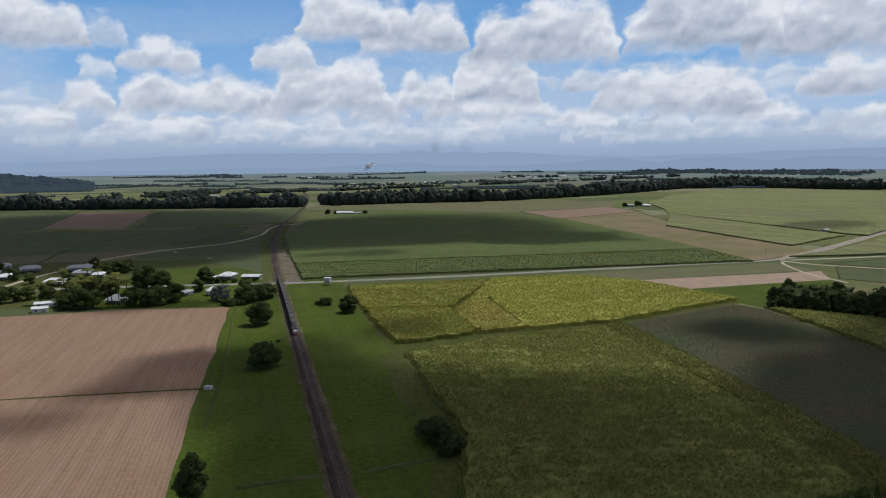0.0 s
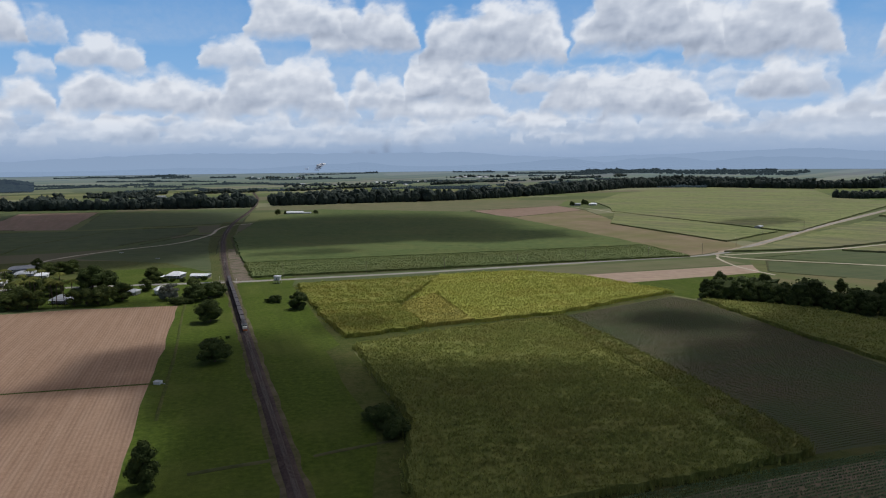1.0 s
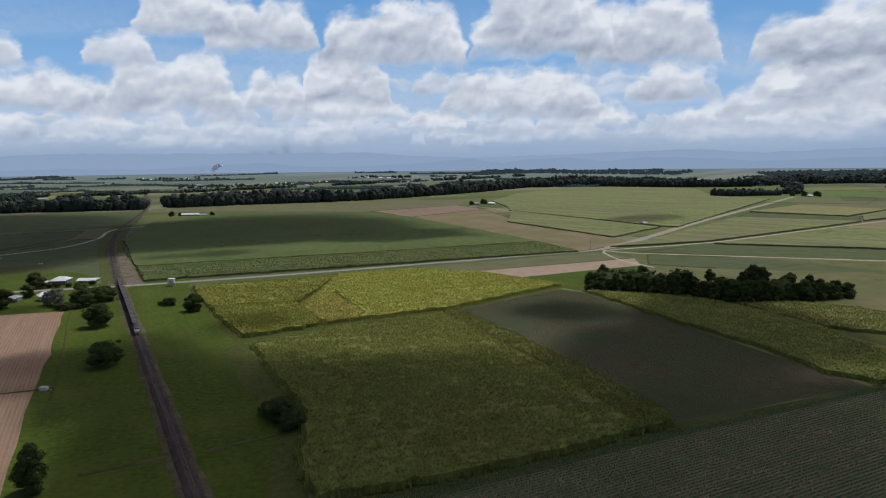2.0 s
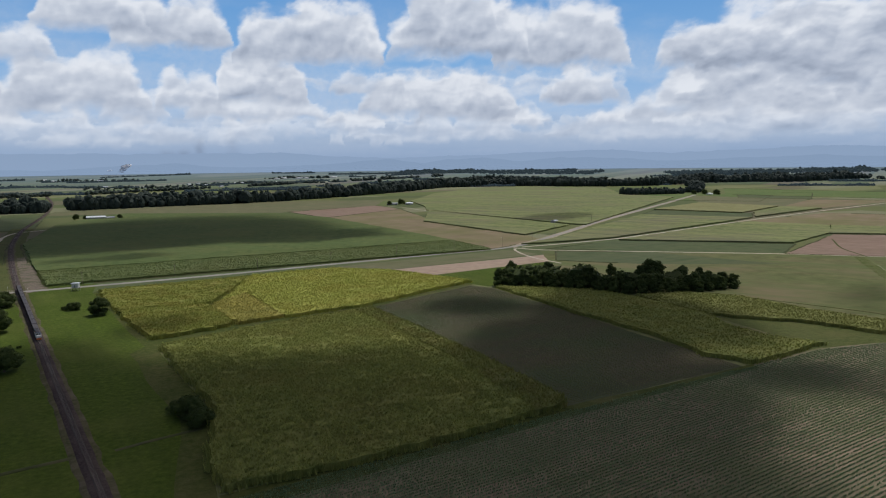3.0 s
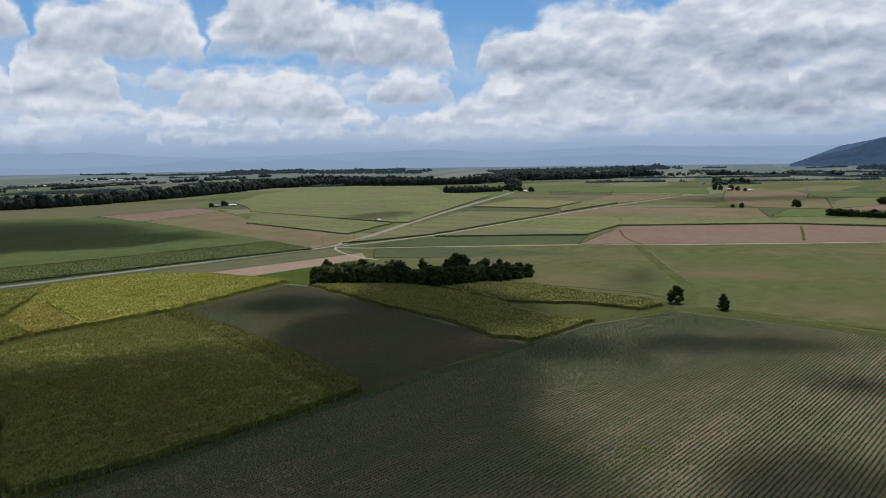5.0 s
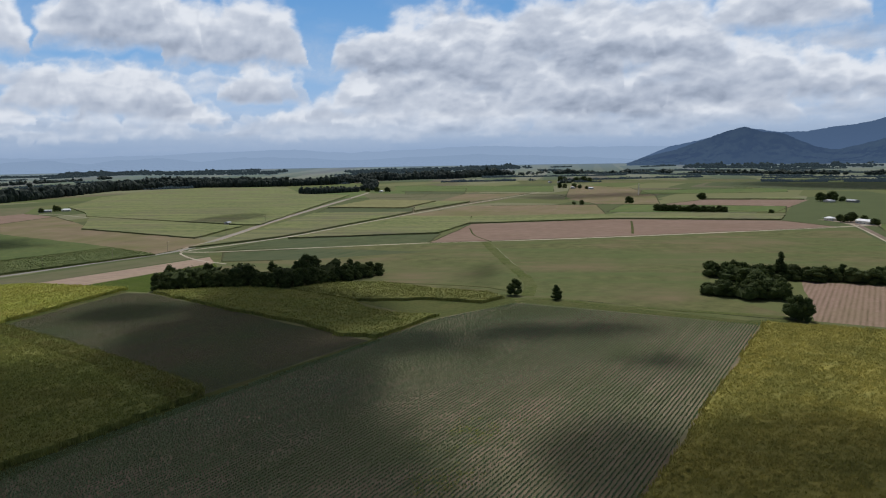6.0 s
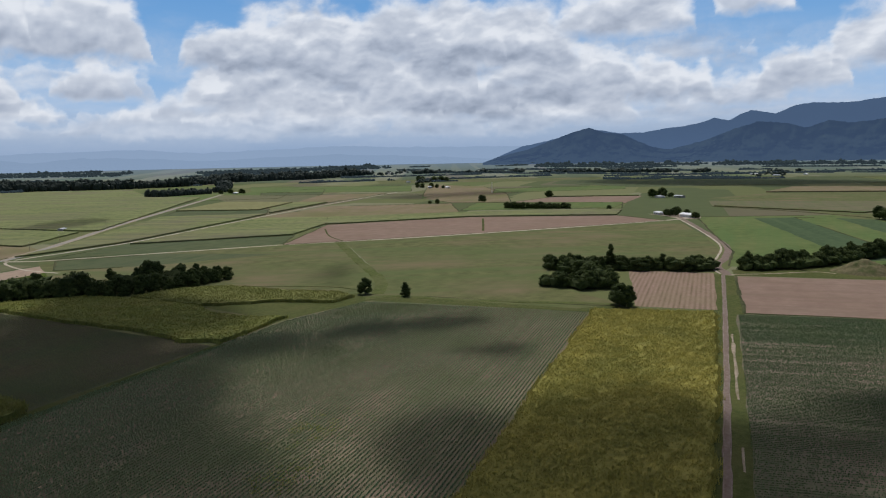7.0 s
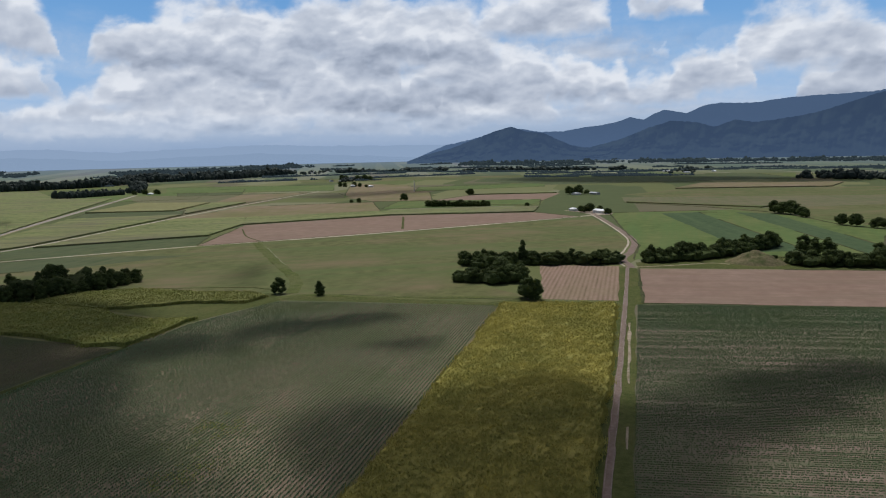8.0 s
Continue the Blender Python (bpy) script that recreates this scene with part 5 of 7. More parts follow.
fair_weather_cloud(160, 400, 60, 40, -20, 4, 1.2, 1.8)
fair_weather_cloud(185, 285, 72, 98, -12, 24, 0.6, 2.8)
fair_weather_cloud(258, 335, 66, 116, 5, 21, 0.6, 2.8)
fair_weather_cloud(298, 420, 76, 44, -20, 22, 0.6, 2.6)
fair_weather_cloud(-28, 405, 30, 30, 0, 41, 0.8, 2.2, True)
# over the rows of young cane
fair_weather_cloud(165, 190, 84, 48, 15, 13, 0.8, 2.2)
fair_weather_cloud(110, 112, 86, 108, 0, 44, 0.55, 2.6)
fair_weather_cloud(255, 200, 56, 30, -25, 23, 1.5, 1.7)
fair_weather_cloud(332, 158, 46, 24, -40, 11, 1.7, 1.9)
fair_weather_cloud(316, 90, 26, 13, -40, 19, 1.6, 1.9)
fair_weather_cloud(204, 38, 46, 32, 25, 12, 1.1, 2.3)
# over the yellow cane and the banded rows
fair_weather_cloud(202, -20, 112, 54, 15, 16, 0.4, 3.2)
fair_weather_cloud(204, -14, 92, 46, -20, 49, 0.5, 3.0)
fair_weather_cloud(352, -98, 66, 20, -45, 15, 1.0, 1.7)
fair_weather_cloud(304, -84, 94, 25, -22, 46, 0.8, 2.2)
fair_weather_cloud(252, -60, 62, 22, 12, 50, 0.7, 2.4)
fair_weather_cloud(128, -90, 80, 56, 0, 20, 0.6, 2.4)
# over the fields beyond the road
fair_weather_cloud(-75, 1045, 268, 312, -8, 7, 0.6, 2.8)
fair_weather_cloud(-110, 1020, 310, 232, 0, 47, 0.4, 4.0)
fair_weather_cloud(130, 880, 150, 90, 20, 37, 0.9, 1.9)
fair_weather_cloud(-100, 745, 80, 26, 12, 38, 1.2, 1.6, True)
fair_weather_cloud(-560, 1130, 380, 430, 0, 9, 0.4, 3.0)
fair_weather_cloud(-360, 740, 190, 140, 20, 10, 0.4, 3.0)
fair_weather_cloud(560, 1040, 130, 60, 30, 18, 1.0, 1.8, True)
fair_weather_cloud(430, 330, 60, 40, 30, 45, 1.1, 1.5, True)
fair_weather_cloud(1450, 900, 260, 120, -20, 28, 1.0, 1.6, True)
fair_weather_cloud(2250, 420, 250, 600, 0, 17, 0.4, 3.0)


# ---------------------------------------------------------------- cane
standing_cane([(-22, 350), (32, 380), (90, 403), (99, 358), (114, 278), (123, 203), (121, 196), (94, 187), (60, 178), (24, 171), (8, 170), (4, 186), (4, 204), (6, 238), (3, 253), (-10, 300)], 3.0, CANE,
              "tall dense green sugarcane filling a field", 1.0, 7, 0.17, 1, 1.2)
standing_cane([(92, 405), (101, 409), (114, 352), (129, 274), (138, 207), (135, 200), (122, 197), (115, 279), (100, 359)], 3.1, CANE_DENSE, "dense dark green sugarcane along the edge of the field", 1.0, 7, 0.17, 71, 1.0)
standing_cane([(-57, 457), (-3, 461), (12, 409), (13, 391), (-29, 372), (-51, 437)], 2.8, CANE_OLIVE, "tall olive-green sugarcane in a small block", 1.15, 6, 0.2, 2)
standing_cane([(-58, 461), (-68, 490), (-80, 546), (32, 572), (0, 465)], 2.6, CANE_OLIVE, "olive-green sugarcane beside the road", 1.25, 6, 0.2, 3)
standing_cane([(4, 460), (25, 492), (44, 404), (18, 394), (2, 437)], 2.8, CANE_YELLOW, "golden-yellow sugarcane in a small patch", 1.2, 6, 0.2, 19)
standing_cane([(9, 470), (34, 576), (103, 590), (152, 558), (198, 484), (150, 454), (99, 420), (46, 404), (27, 494)], 2.8, CANE_BRIGHT, "sunlit yellow-green sugarcane on a broad block", 1.2, 6, 0.2, 4)
standing_cane([(210, 452), (219, 372), (234, 292), (236, 243), (247, 222), (280, 233), (303, 239), (290, 256), (284, 286), (294, 315), (282, 380), (268, 415)], 2.6, CANE, "tall green sugarcane beside the bare field", 1.2, 6, 0.2, 5, 1.6)
standing_cane([(286, 384), (297, 316), (335, 282), (354, 246), (374, 247), (378, 266), (362, 302), (352, 354), (326, 380)], 2.6, CANE_PALE, "pale flowering sugarcane beside the copse", 1.2, 6, 0.2, 6, 1.4)
standing_cane([(421, 84), (451, 21), (330, -14), (204, -46), (110, -70), (70, -14), (170, 14)], 2.8, CANE_YELLOW, "yellowing sugarcane standing beside the dirt track", 0.9, 7, 0.15, 7)
standing_cane([(398, 1290), (425, 1395), (450, 1610), (624, 1975), (957, 2360), (1284, 2125), (1050, 1627), (1095, 1466), (526, 886), (511, 908)], 1.9, CANE_FIELD,
              "wide block of yellow-green sugarcane across the plain", seed=8, ragged=1.2, leaves=False)
standing_cane([(322, 1047), (385, 790), (500, 891), (398, 1275)], 1.9, CANE_FIELD, "yellow-green sugarcane in a narrow block", seed=9, ragged=1.2, leaves=False)
standing_cane([(340, 700), (400, 704), (467, 716), (760, 853), (830, 888), (702, 1012), (540, 866), (400, 738)], 1.9, CANE_FIELD, "long strip of sugarcane between road and lane", seed=10, ragged=1.2, leaves=False)
standing_cane([(464, 693), (626, 592), (752, 660), (826, 736), (767, 826), (640, 775)], 1.9, CANE_FIELD, "light green sugarcane block beside the lane", seed=11, ragged=1.2, leaves=False)
standing_cane([(742, 654), (937, 532), (1063, 336), (1157, 367), (1020, 560), (829, 735)], 1.9, CANE_FIELD, "long band of light green sugarcane behind bare soil", seed=12, ragged=1.2, leaves=False)
standing_cane([(-126, 589), (0, 615), (130, 642), (289, 673), (282, 722), (276, 764), (130, 730), (-20, 700), (-150, 672)], 2.2, CANE_GREEN, "green sugarcane along the country road", 1.7, 5, 0.26, 13)
standing_cane([(-150, 673), (-20, 701), (130, 731), (276, 765), (266, 824), (186, 1192), (111, 1333), (-172, 1458), (-243, 1234), (-222, 930), (-188, 805), (-157, 690)], 2.1, CANOPY_GREEN, "wide block of green sugarcane beyond the road", seed=19, ragged=1.0, leaves=False)
standing_cane([(842, 896), (1085, 1000), (1057, 1070), (908, 976)], 2.4, CANE_FIELD, "light green sugarcane strip beside the lane", seed=18, ragged=1.2, leaves=False)
standing_cane([(798, 1114), (883, 976), (1058, 1081), (1002, 1244)], 2.2, CANE_FIELD_PALE, "pale light-green sugarcane block on the plain", seed=14, ragged=1.2, leaves=False)

standing_cane([(1736, 261), (1881, -61), (2080, -80), (1990, 250)], 2.4, BROWN_FIELD, "dry brown cane on the far plain", seed=15, ragged=1.2, leaves=False)
standing_cane([(1290, 250), (1240, 20), (1260, 10), (1310, 240)], 1.8, CROP_GREEN, "low green cane strip on the far plain", seed=16, ragged=1.2, leaves=False)
standing_cane([(1430, 655), (1530, 480), (1560, 500), (1460, 670)], 2.0, CANE_FIELD, "strip of green cane near the farm", seed=17, ragged=1.2, leaves=False)

young_rows([(10, 163), (136, 196), (246, 221), (297, 233), (368, 230), (419, 87), (170, 16), (60, -14), (42, -8), (38, 8), (14, 105)], CANE_YOUNG, "rows of young blue-green cane on pale soil", 15.7, 1.6, 0.42, 0.66, 6, 0.135, 21, 0.09, 0.24)
young_rows([(459, 8), (516, -133), (530, -172), (190, -172), (128, -84.5), (213, -57)], CANE_LOW, "rows of young green cane beside the track", -68.0, 1.6, 0.30, 0.45, 5, 0.13, 22, 0.05, 0.65)
young_rows([(459, 8), (516, -133), (463, -126), (394, -11)], CANE_YOUNG, "denser band of blue-green young cane", -68.0, 1.6, 0.45, 0.5, 5, 0.12, 27, 0.25, 0.5)
young_rows([(104, 416), (194, 470), (205, 453), (239, 223), (137, 203)], CANE_SPARSE, "sparse young cane on dark soil", 15.7, 1.6, 0.50, 0.34, 5, 0.12, 23, 0.14, 0.15)


def weeds(x, y, rx, ry, count, label, seed):
    """Weeds run wild between the rows."""
    r = np.random.default_rng(seed)
    p = np.column_stack([x + r.normal(0, rx, count), y + r.normal(0, ry, count)])
    p = p[value_noise(p[:, 0] / 5.0, p[:, 1] / 5.0, seed) > 0.4]
    v, f = tufts(p, 0.02, 0.4, 4, 0.16, 0.35, r)
    tagged(new("weeds", mesh_of("weeds", v, f, WEED_LEAF)), label, "weeds", kind="stuff")


weeds(190, 91, 10, 6, 800, "patch of yellow-green weeds between cane rows", 81)
weeds(154, 70, 8, 5, 450, "thin patch of weeds between cane rows", 82)


# ---------------------------------------------------------------- trees
def leaf_cards(centres, radii, count, size, rng):
    """Leaves set about the surfaces of clumps, each a bent pair of triangles."""
    n = len(centres) * count
    c, r = np.repeat(centres, count, 0), np.repeat(radii, count, 0)
    d = rng.normal(0, 1, (n, 3))
    d[:, 2] = np.abs(d[:, 2]) * 0.9 - 0.25
    d /= np.linalg.norm(d, axis=1)[:, None]
    p = c + d * r * rng.uniform(0.82, 1.22, n)[:, None]
    u = np.cross(d, rng.normal(0, 1, (n, 3)))
    u /= np.linalg.norm(u, axis=1)[:, None]
    w = np.cross(d, u) + 0.45 * d * rng.normal(0, 1, (n, 1))
    s = (size * rng.uniform(0.6, 1.4, n))[:, None]
    v = np.stack([p - u * s, p + w * s * 0.6, p + u * s, p - w * s * 0.6], 1)
    i = np.arange(n) * 4
    f = np.concatenate([np.stack([i, i + 1, i + 2], 1), np.stack([i, i + 2, i + 3], 1)])
    return v.reshape(-1, 3), f


def crown_shape(height, spread, low, clumps, rng, taper=0.0):
    """Centres and radii of the clumps of a crown between low and height."""
    t = rng.random(clumps) ** 0.8
    z = low + (height - low) * t
    girth = np.sqrt(np.clip(1 - (2 * t - 0.85) ** 2 / 1.4, 0.06, 1)) * (1 - taper * t)
    a = rng.uniform(0, math.tau, clumps)
    q = np.sqrt(rng.random(clumps)) * spread * girth * 0.72
    centres = np.stack([q * np.cos(a), q * np.sin(a), z * 0.9], 1)
    rad = spread * (0.26 + 0.16 * rng.random(clumps)) * (0.55 + 0.45 * girth)
    return centres, np.stack([rad, rad, rad * 0.8], 1)


def tree(height, spread, low, mat, label, seed, clumps=26, leaves=48, size=0.62, taper=0.0, category="tree", group="", trunk=0.28):
    """A tree at the origin: a tapered trunk with limbs, and a crown of leaf clumps."""
    rng = np.random.default_rng(seed)
    ob = thing("tree", Matrix(), label, category, group)
    centres, rad = crown_shape(height, spread, low, clumps, rng, taper)
    bm = bmesh.new()
    fork = max(low * 0.9, 0.8)
    tube(bm, (0, 0, -0.3), (0.1, 0.05, fork), trunk, trunk * 0.7, 9)
    for k in range(5):
        tube(bm, (0.1, 0.05, fork * 0.85), tuple(centres[k] * (0.8, 0.8, 0.95)), trunk * 0.5, trunk * 0.14, 6)
    part("trunk", bm, BARK, ob, "grey-brown trunk and limbs")
    v1, f1 = lumps(centres, rad * 0.86, rng, BALL_COARSE, 0.12)
    v2, f2 = leaf_cards(centres, rad, int(leaves * 1.9), size * 0.7, rng)
    part("crown", mesh_of("crown", np.concatenate([v1, v2]), np.concatenate([f1, f2 + len(v1)]), mat), mat, ob)
    return ob


def plant(proto, spots, rng, low=0.85, high=1.2, squash=0.12, label="", group=""):
    """Copies of a tree at the spots (x, y, size), turned and grown each in its own way."""
    for x, y, s in spots:
        k = s * rng.uniform(low, high)
        m = pose(x, y, float(relief(x, y)), 0, 0, rng.uniform(0, 360)) @ Matrix.Diagonal((k * rng.uniform(1 - squash, 1 + squash), k, k * rng.uniform(1 - squash, 1 + squash), 1))
        c = copy_thing(proto, m)
        if label:
            tagged(c, label, group=group)


def settle(proto, x, y, s=1.0, turn=0.0):
    proto.matrix_world = pose(x, y, float(relief(x, y)), 0, 0, turn) @ Matrix.Scale(s, 4)


def along_line(points, count, width, rng, size=(0.8, 1.2)):
    line = glide(points, 2.0)
    i = np.linspace(0, len(line) - 1, count).astype(int)
    side = across(line)
    return [(line[k][0] + side[k][0] * o, line[k][1] + side[k][1] * o, rng.uniform(*size))
            for k, o in zip(i, rng.uniform(-width / 2, width / 2, count))]


rng = np.random.default_rng(5)
MANGO = tree(12.4, 8.2, 1.3, LEAF_DARK, "broad dark green shade tree on the grass", 1, 34, 70, 0.55, trunk=0.42)
settle(MANGO, -117, 421, 1.15)
OAK = tree(10.4, 8.6, 1.4, LEAF_DARK, "spreading dark tree standing alone on the grass", 2, 30, 70, 0.55, trunk=0.45)
settle(OAK, -91, 331, 1.12)
SPIRE = tree(16.0, 6.4, 0.8, LEAF_DARK, "tall leafy dark tree beside the ploughed field", 3, 44, 80, 0.5, 0.62, trunk=0.35)
settle(SPIRE, -76, 193)
THICKET = tree(8.0, 7.2, 0.3, LEAF_DARK, "dense dark thicket in the corner of the grass", 4, 34, 70, 0.5, category="shrub", trunk=0.2)
settle(THICKET, -5, 237)
plant(THICKET, [(-1, 228, 0.75), (-10, 246, 0.7)], rng)
ROUND = tree(11.5, 7.4, 0.4, LEAF_DARK, "round dark green tree with leaves to the ground", 6, 28, 60, 0.55, trunk=0.35)
settle(ROUND, -68, 455)
SHRUB = tree(5.0, 5.6, 0.2, LEAF_DARK, "low dark green bush on the grass", 7, 18, 50, 0.45, category="shrub", trunk=0.15)
settle(SHRUB, -87, 478)
plant(SHRUB, [(-93, 480, 0.6), (-102, 372, 0.35), (-96, 378, 0.3), (-55, 452, 0.5)], rng)
TALL = tree(14.0, 7.0, 1.6, LEAF_DARK, "tall dark green tree in a dense copse", 8, 26, 55, 0.6, 0.2, trunk=0.3)
GREEN = tree(12.0, 7.0, 0.9, LEAF_MID, "leafy green garden tree near the houses", 9, 26, 60, 0.55, trunk=0.3)
BUSHY = tree(12.2, 6.4, 1.2, LEAF_DARK, "dark bushy tree standing on the field edge", 6, 30, 70, 0.5, 0.3, trunk=0.35)
settle(BUSHY, 388, 248)
PINE = tree(11.0, 5.0, 0.6, LEAF_DARK, "slender dark conical tree standing on the field edge", 3, 36, 60, 0.42, 0.6, trunk=0.28)
settle(PINE, 396, 217)
POPLAR = tree(23.0, 4.4, 1.5, LEAF_DARK, "tall narrow dark tree rising from the belt", 11, 60, 50, 0.6, 0.3, trunk=0.35)
settle(POPLAR, 579, 141)

# the copse beside the cane
spots = along_line([(216, 462), (240, 445), (272, 420), (306, 398), (345, 392), (376, 394)], 28, 6, rng, (0.8, 1.0))
spots += along_line([(232, 474), (265, 448), (305, 425), (350, 412), (372, 405)], 12, 24, rng, (0.85, 1.1))
settle(TALL, *spots[0][:2])
plant(TALL, spots[1:], rng, 0.9, 1.12, 0.2, group="copse beside the cane")
plant(ROUND, [(x, y, s * 0.8) for x, y, s in along_line([(214, 458), (252, 430), (304, 391), (374, 389)], 18, 4, rng, (0.75, 0.95))], rng, group="copse beside the cane")
plant(TALL, [(330, 430, 1.35), (338, 434, 1.25), (318, 470, 0.75)], rng, 1, 1.05)

# belts of trees by the creek and the farm track
spots = along_line([(554, 186), (568, 152), (593, 109), (616, 68)], 22, 14, rng, (0.85, 1.1))
spots += along_line([(487, 152), (486, 130), (500, 110), (530, 135), (550, 170)], 20, 14, rng, (0.8, 1.05))
plant(ROUND, spots[::2], rng, 0.9, 1.15, 0.2, "dense dark tree in the creek belt", "trees along the creek")
plant(TALL, spots[1::2], rng, 0.75, 0.95, 0.2, "dark green tree in the creek belt", "trees along the creek")
plant(TALL, [(724, -70, 1.35), (716, -80, 1.25), (712, -90, 1.2), (715, -128, 1.1)], rng, 0.97, 1.05, 0.08, "tall dark tree above the belt")
plant(TALL, [(443, 77, 1.1), (446, 72, 1.0), (449, 82, 0.95)], rng, 0.97, 1.05, 0.08, "tall bushy dark tree at the field corner")
spots = along_line([(632, 46), (654, 16), (700, -8), (740, -26), (781, -40)], 30, 12, rng, (0.9, 1.2))
spots += along_line([(662, -66), (666, -90), (676, -114), (688, -142), (705, -190), (730, -260)], 26, 16, rng, (0.9, 1.3))
plant(ROUND, spots[::2], rng, 0.9, 1.15, 0.2, "dense dark tree beside the sandy track", "trees along the creek")
plant(TALL, spots[1::2], rng, 0.75, 1.0, 0.2, "dark green tree beside the sandy track", "trees along the creek")

# trees about the farm houses
settle(GREEN, -152, 508, 1.15)
plant(GREEN, [(-225, 479, 0.85), (-218, 482, 0.95), (-210, 481, 1.0), (-204, 485, 0.9), (-198, 494, 0.95), (-212, 494, 0.9), (-264, 469, 0.8), (-258, 474, 1.0), (-252, 470, 0.95), (-247, 473, 0.85), (-268, 478, 0.85),
              (-275, 486, 0.75), (-317, 498, 0.8), (-312, 506, 0.8), (-322, 492, 0.75), (-330, 505, 0.8), (-340, 512, 0.75), (-300, 512, 0.8), (-306, 520, 0.85), (-290, 520, 0.9), (-280, 525, 0.95), (-270, 520, 0.9), (-262, 528, 0.95),
              (-256, 520, 0.85), (-272, 540, 0.8), (-288, 545, 0.7), (-196, 534, 0.75), (-206, 577, 0.9), (-200, 572, 0.7), (-314, 626, 0.9), (-306, 634, 0.9), (-300, 644, 0.85), (-296, 632, 0.8), (-330, 590, 0.7), (-352, 575, 0.7),
              (-360, 530, 0.8), (-348, 522, 0.75), (-375, 540, 0.8)], rng, 0.92, 1.1, 0.15, group="garden trees")
plant(MANGO, [(-242, 548, 1.25), (-232, 552, 1.05), (-250, 556, 1.0)], rng, 0.95, 1.05, 0.1, "big spreading dark tree behind the house", "garden trees")
plant(MANGO, [(-146, 490, 1.0), (-139, 498, 0.95), (-135, 506, 0.8)], rng, 0.95, 1.05, 0.1, "broad dark garden tree near the railway", "garden trees")
plant(SHRUB, [(-153, 479, 1.0), (-147, 481, 0.8), (-159, 482, 0.7)], rng, 0.95, 1.05, 0.1, "bushy green shrub under the garden trees", "garden shrubs")
SILVER = tree(12.5, 6.4, 1.2, LEAF_GREY, "pale silvery-leaved tree among dark garden trees", 12, 26, 60, 0.5, trunk=0.3)
settle(SILVER, -164, 496)
plant(SILVER, [(-171, 500, 0.7)], rng, 1, 1, 0.1)
plant(GREEN, [(-420, 640, 0.8), (-400, 600, 0.7), (-440, 610, 0.9), (-375, 590, 0.7), (-455, 560, 0.8), (-340, 660, 0.7), (-402, 575, 0.75), (-415, 560, 0.8), (-390, 556, 0.7)], rng, 0.9, 1.1, 0.15, "dark garden tree in the hamlet", "garden trees")
ham = np.random.default_rng(14)
plant(SHRUB, along_line([(-215, 600), (-195, 577), (-165, 582)], 9, 5, ham, (0.45, 0.8)), ham, 0.9, 1.1, 0.15, "clipped green garden shrub", "garden shrubs")

# lone and farm trees on the plain
plant(MANGO, [(1230, 697, 0.95), (1424, 645, 1.15), (1144, -8, 1.15), (1137, -20, 1.45), (1126, -32, 1.35), (1092, -48, 1.1), (1003, -96, 1.05), (993, -111, 1.1), (979, -133, 0.95), (982, -143, 0.85),
              (1085, 252, 0.95), (1078, 262, 0.8), (1100, 240, 0.6), (1062, 215, 0.75), (1485, 432, 1.4), (1497, 416, 1.2), (1505, 400, 0.7), (1163, 392, 0.5), (1151, 753, 0.6), (1148, 770, 0.45),
              (405, 1512, 0.9), (372, 1500, 0.7), (1240, 1535, 1.0), (1262, 1515, 1.2), (1225, 1560, 0.8), (-236, 1345, 0.65), (-219, 1340, 0.6), (-163, 1338, 0.6)], rng, 0.9, 1.1, 0.15,
      "dark green farm tree standing on the plain", "trees on the plain")
plant(SPIRE, [(400, 1516, 0.9)], rng, 1, 1, 0.05, "tall pointed tree beside the farmstead")
plant(ROUND, along_line([(1112, 566), (1128, 520), (1146, 462)], 15, 10, rng, (0.8, 1.0)), rng, 0.9, 1.1, 0.15, "dark tree in a short windbreak row", "windbreak")
plant(ROUND, [(1700, 1240, 1.2), (1692, 1215, 1.1), (1712, 1195, 1.2), (1705, 1170, 0.9), (2114, 1563, 1.6), (2105, 1535, 1.4), (2090, 1470, 1.7), (2080, 1430, 1.6), (2085, 1410, 1.5), (1690, 1135, 0.7)], rng, 0.9, 1.1, 0.15,
      "dark tree around the distant farm", "trees on the plain")


def palm(seed, height):
    """A coconut palm: a curved ringed trunk and a head of drooping fronds."""
    r = np.random.default_rng(seed)
    ob = thing("palm_tree", Matrix(), "slender coconut palm with drooping fronds", "palm", "palms beside the houses")
    bm = bmesh.new()
    bend = r.uniform(-0.9, 0.9)
    knots = [(bend * (k / 6) ** 2, 0.2 * math.sin(k), height * k / 6) for k in range(7)]
    for a, b in zip(knots, knots[1:]):
        tube(bm, a, b, 0.2, 0.17, 8)
    part("trunk", bm, BARK, ob, "thin grey palm trunk")
    vs, fs, n = [], [], 0
    top = np.array(knots[-1])
    for k in range(17):
        a, lift, reach = math.tau * k / 17 + r.uniform(-0.2, 0.2), r.uniform(-0.2, 1.0), r.uniform(2.6, 3.5)
        d, s = np.array([math.cos(a), math.sin(a), 0]), np.array([-math.sin(a), math.cos(a), 0])
        t = np.linspace(0, 1, 6)
        rib = top + d * (reach * t)[:, None] + np.array([0, 0, 1]) * (lift * 1.5 * t - (1.6 + lift) * t ** 2)[:, None]
        w = 0.55 * np.sin(np.pi * np.clip(t * 0.9 + 0.1, 0, 1))[:, None]
        rows_ = np.concatenate([rib - s * w - [0, 0, 0.22], rib, rib + s * w - [0, 0, 0.22]])
        vs.append(rows_)
        for q in range(5):
            for c in range(2):
                o = n + c * 6 + q
                fs += [(o, o + 1, o + 7), (o, o + 7, o + 6)]
        n += 18
    part("crown", mesh_of("crown", np.concatenate(vs), fs, LEAF_PALM), LEAF_PALM, ob)
    return ob


PALM = palm(3, 12.5)
settle(PALM, -246, 476)
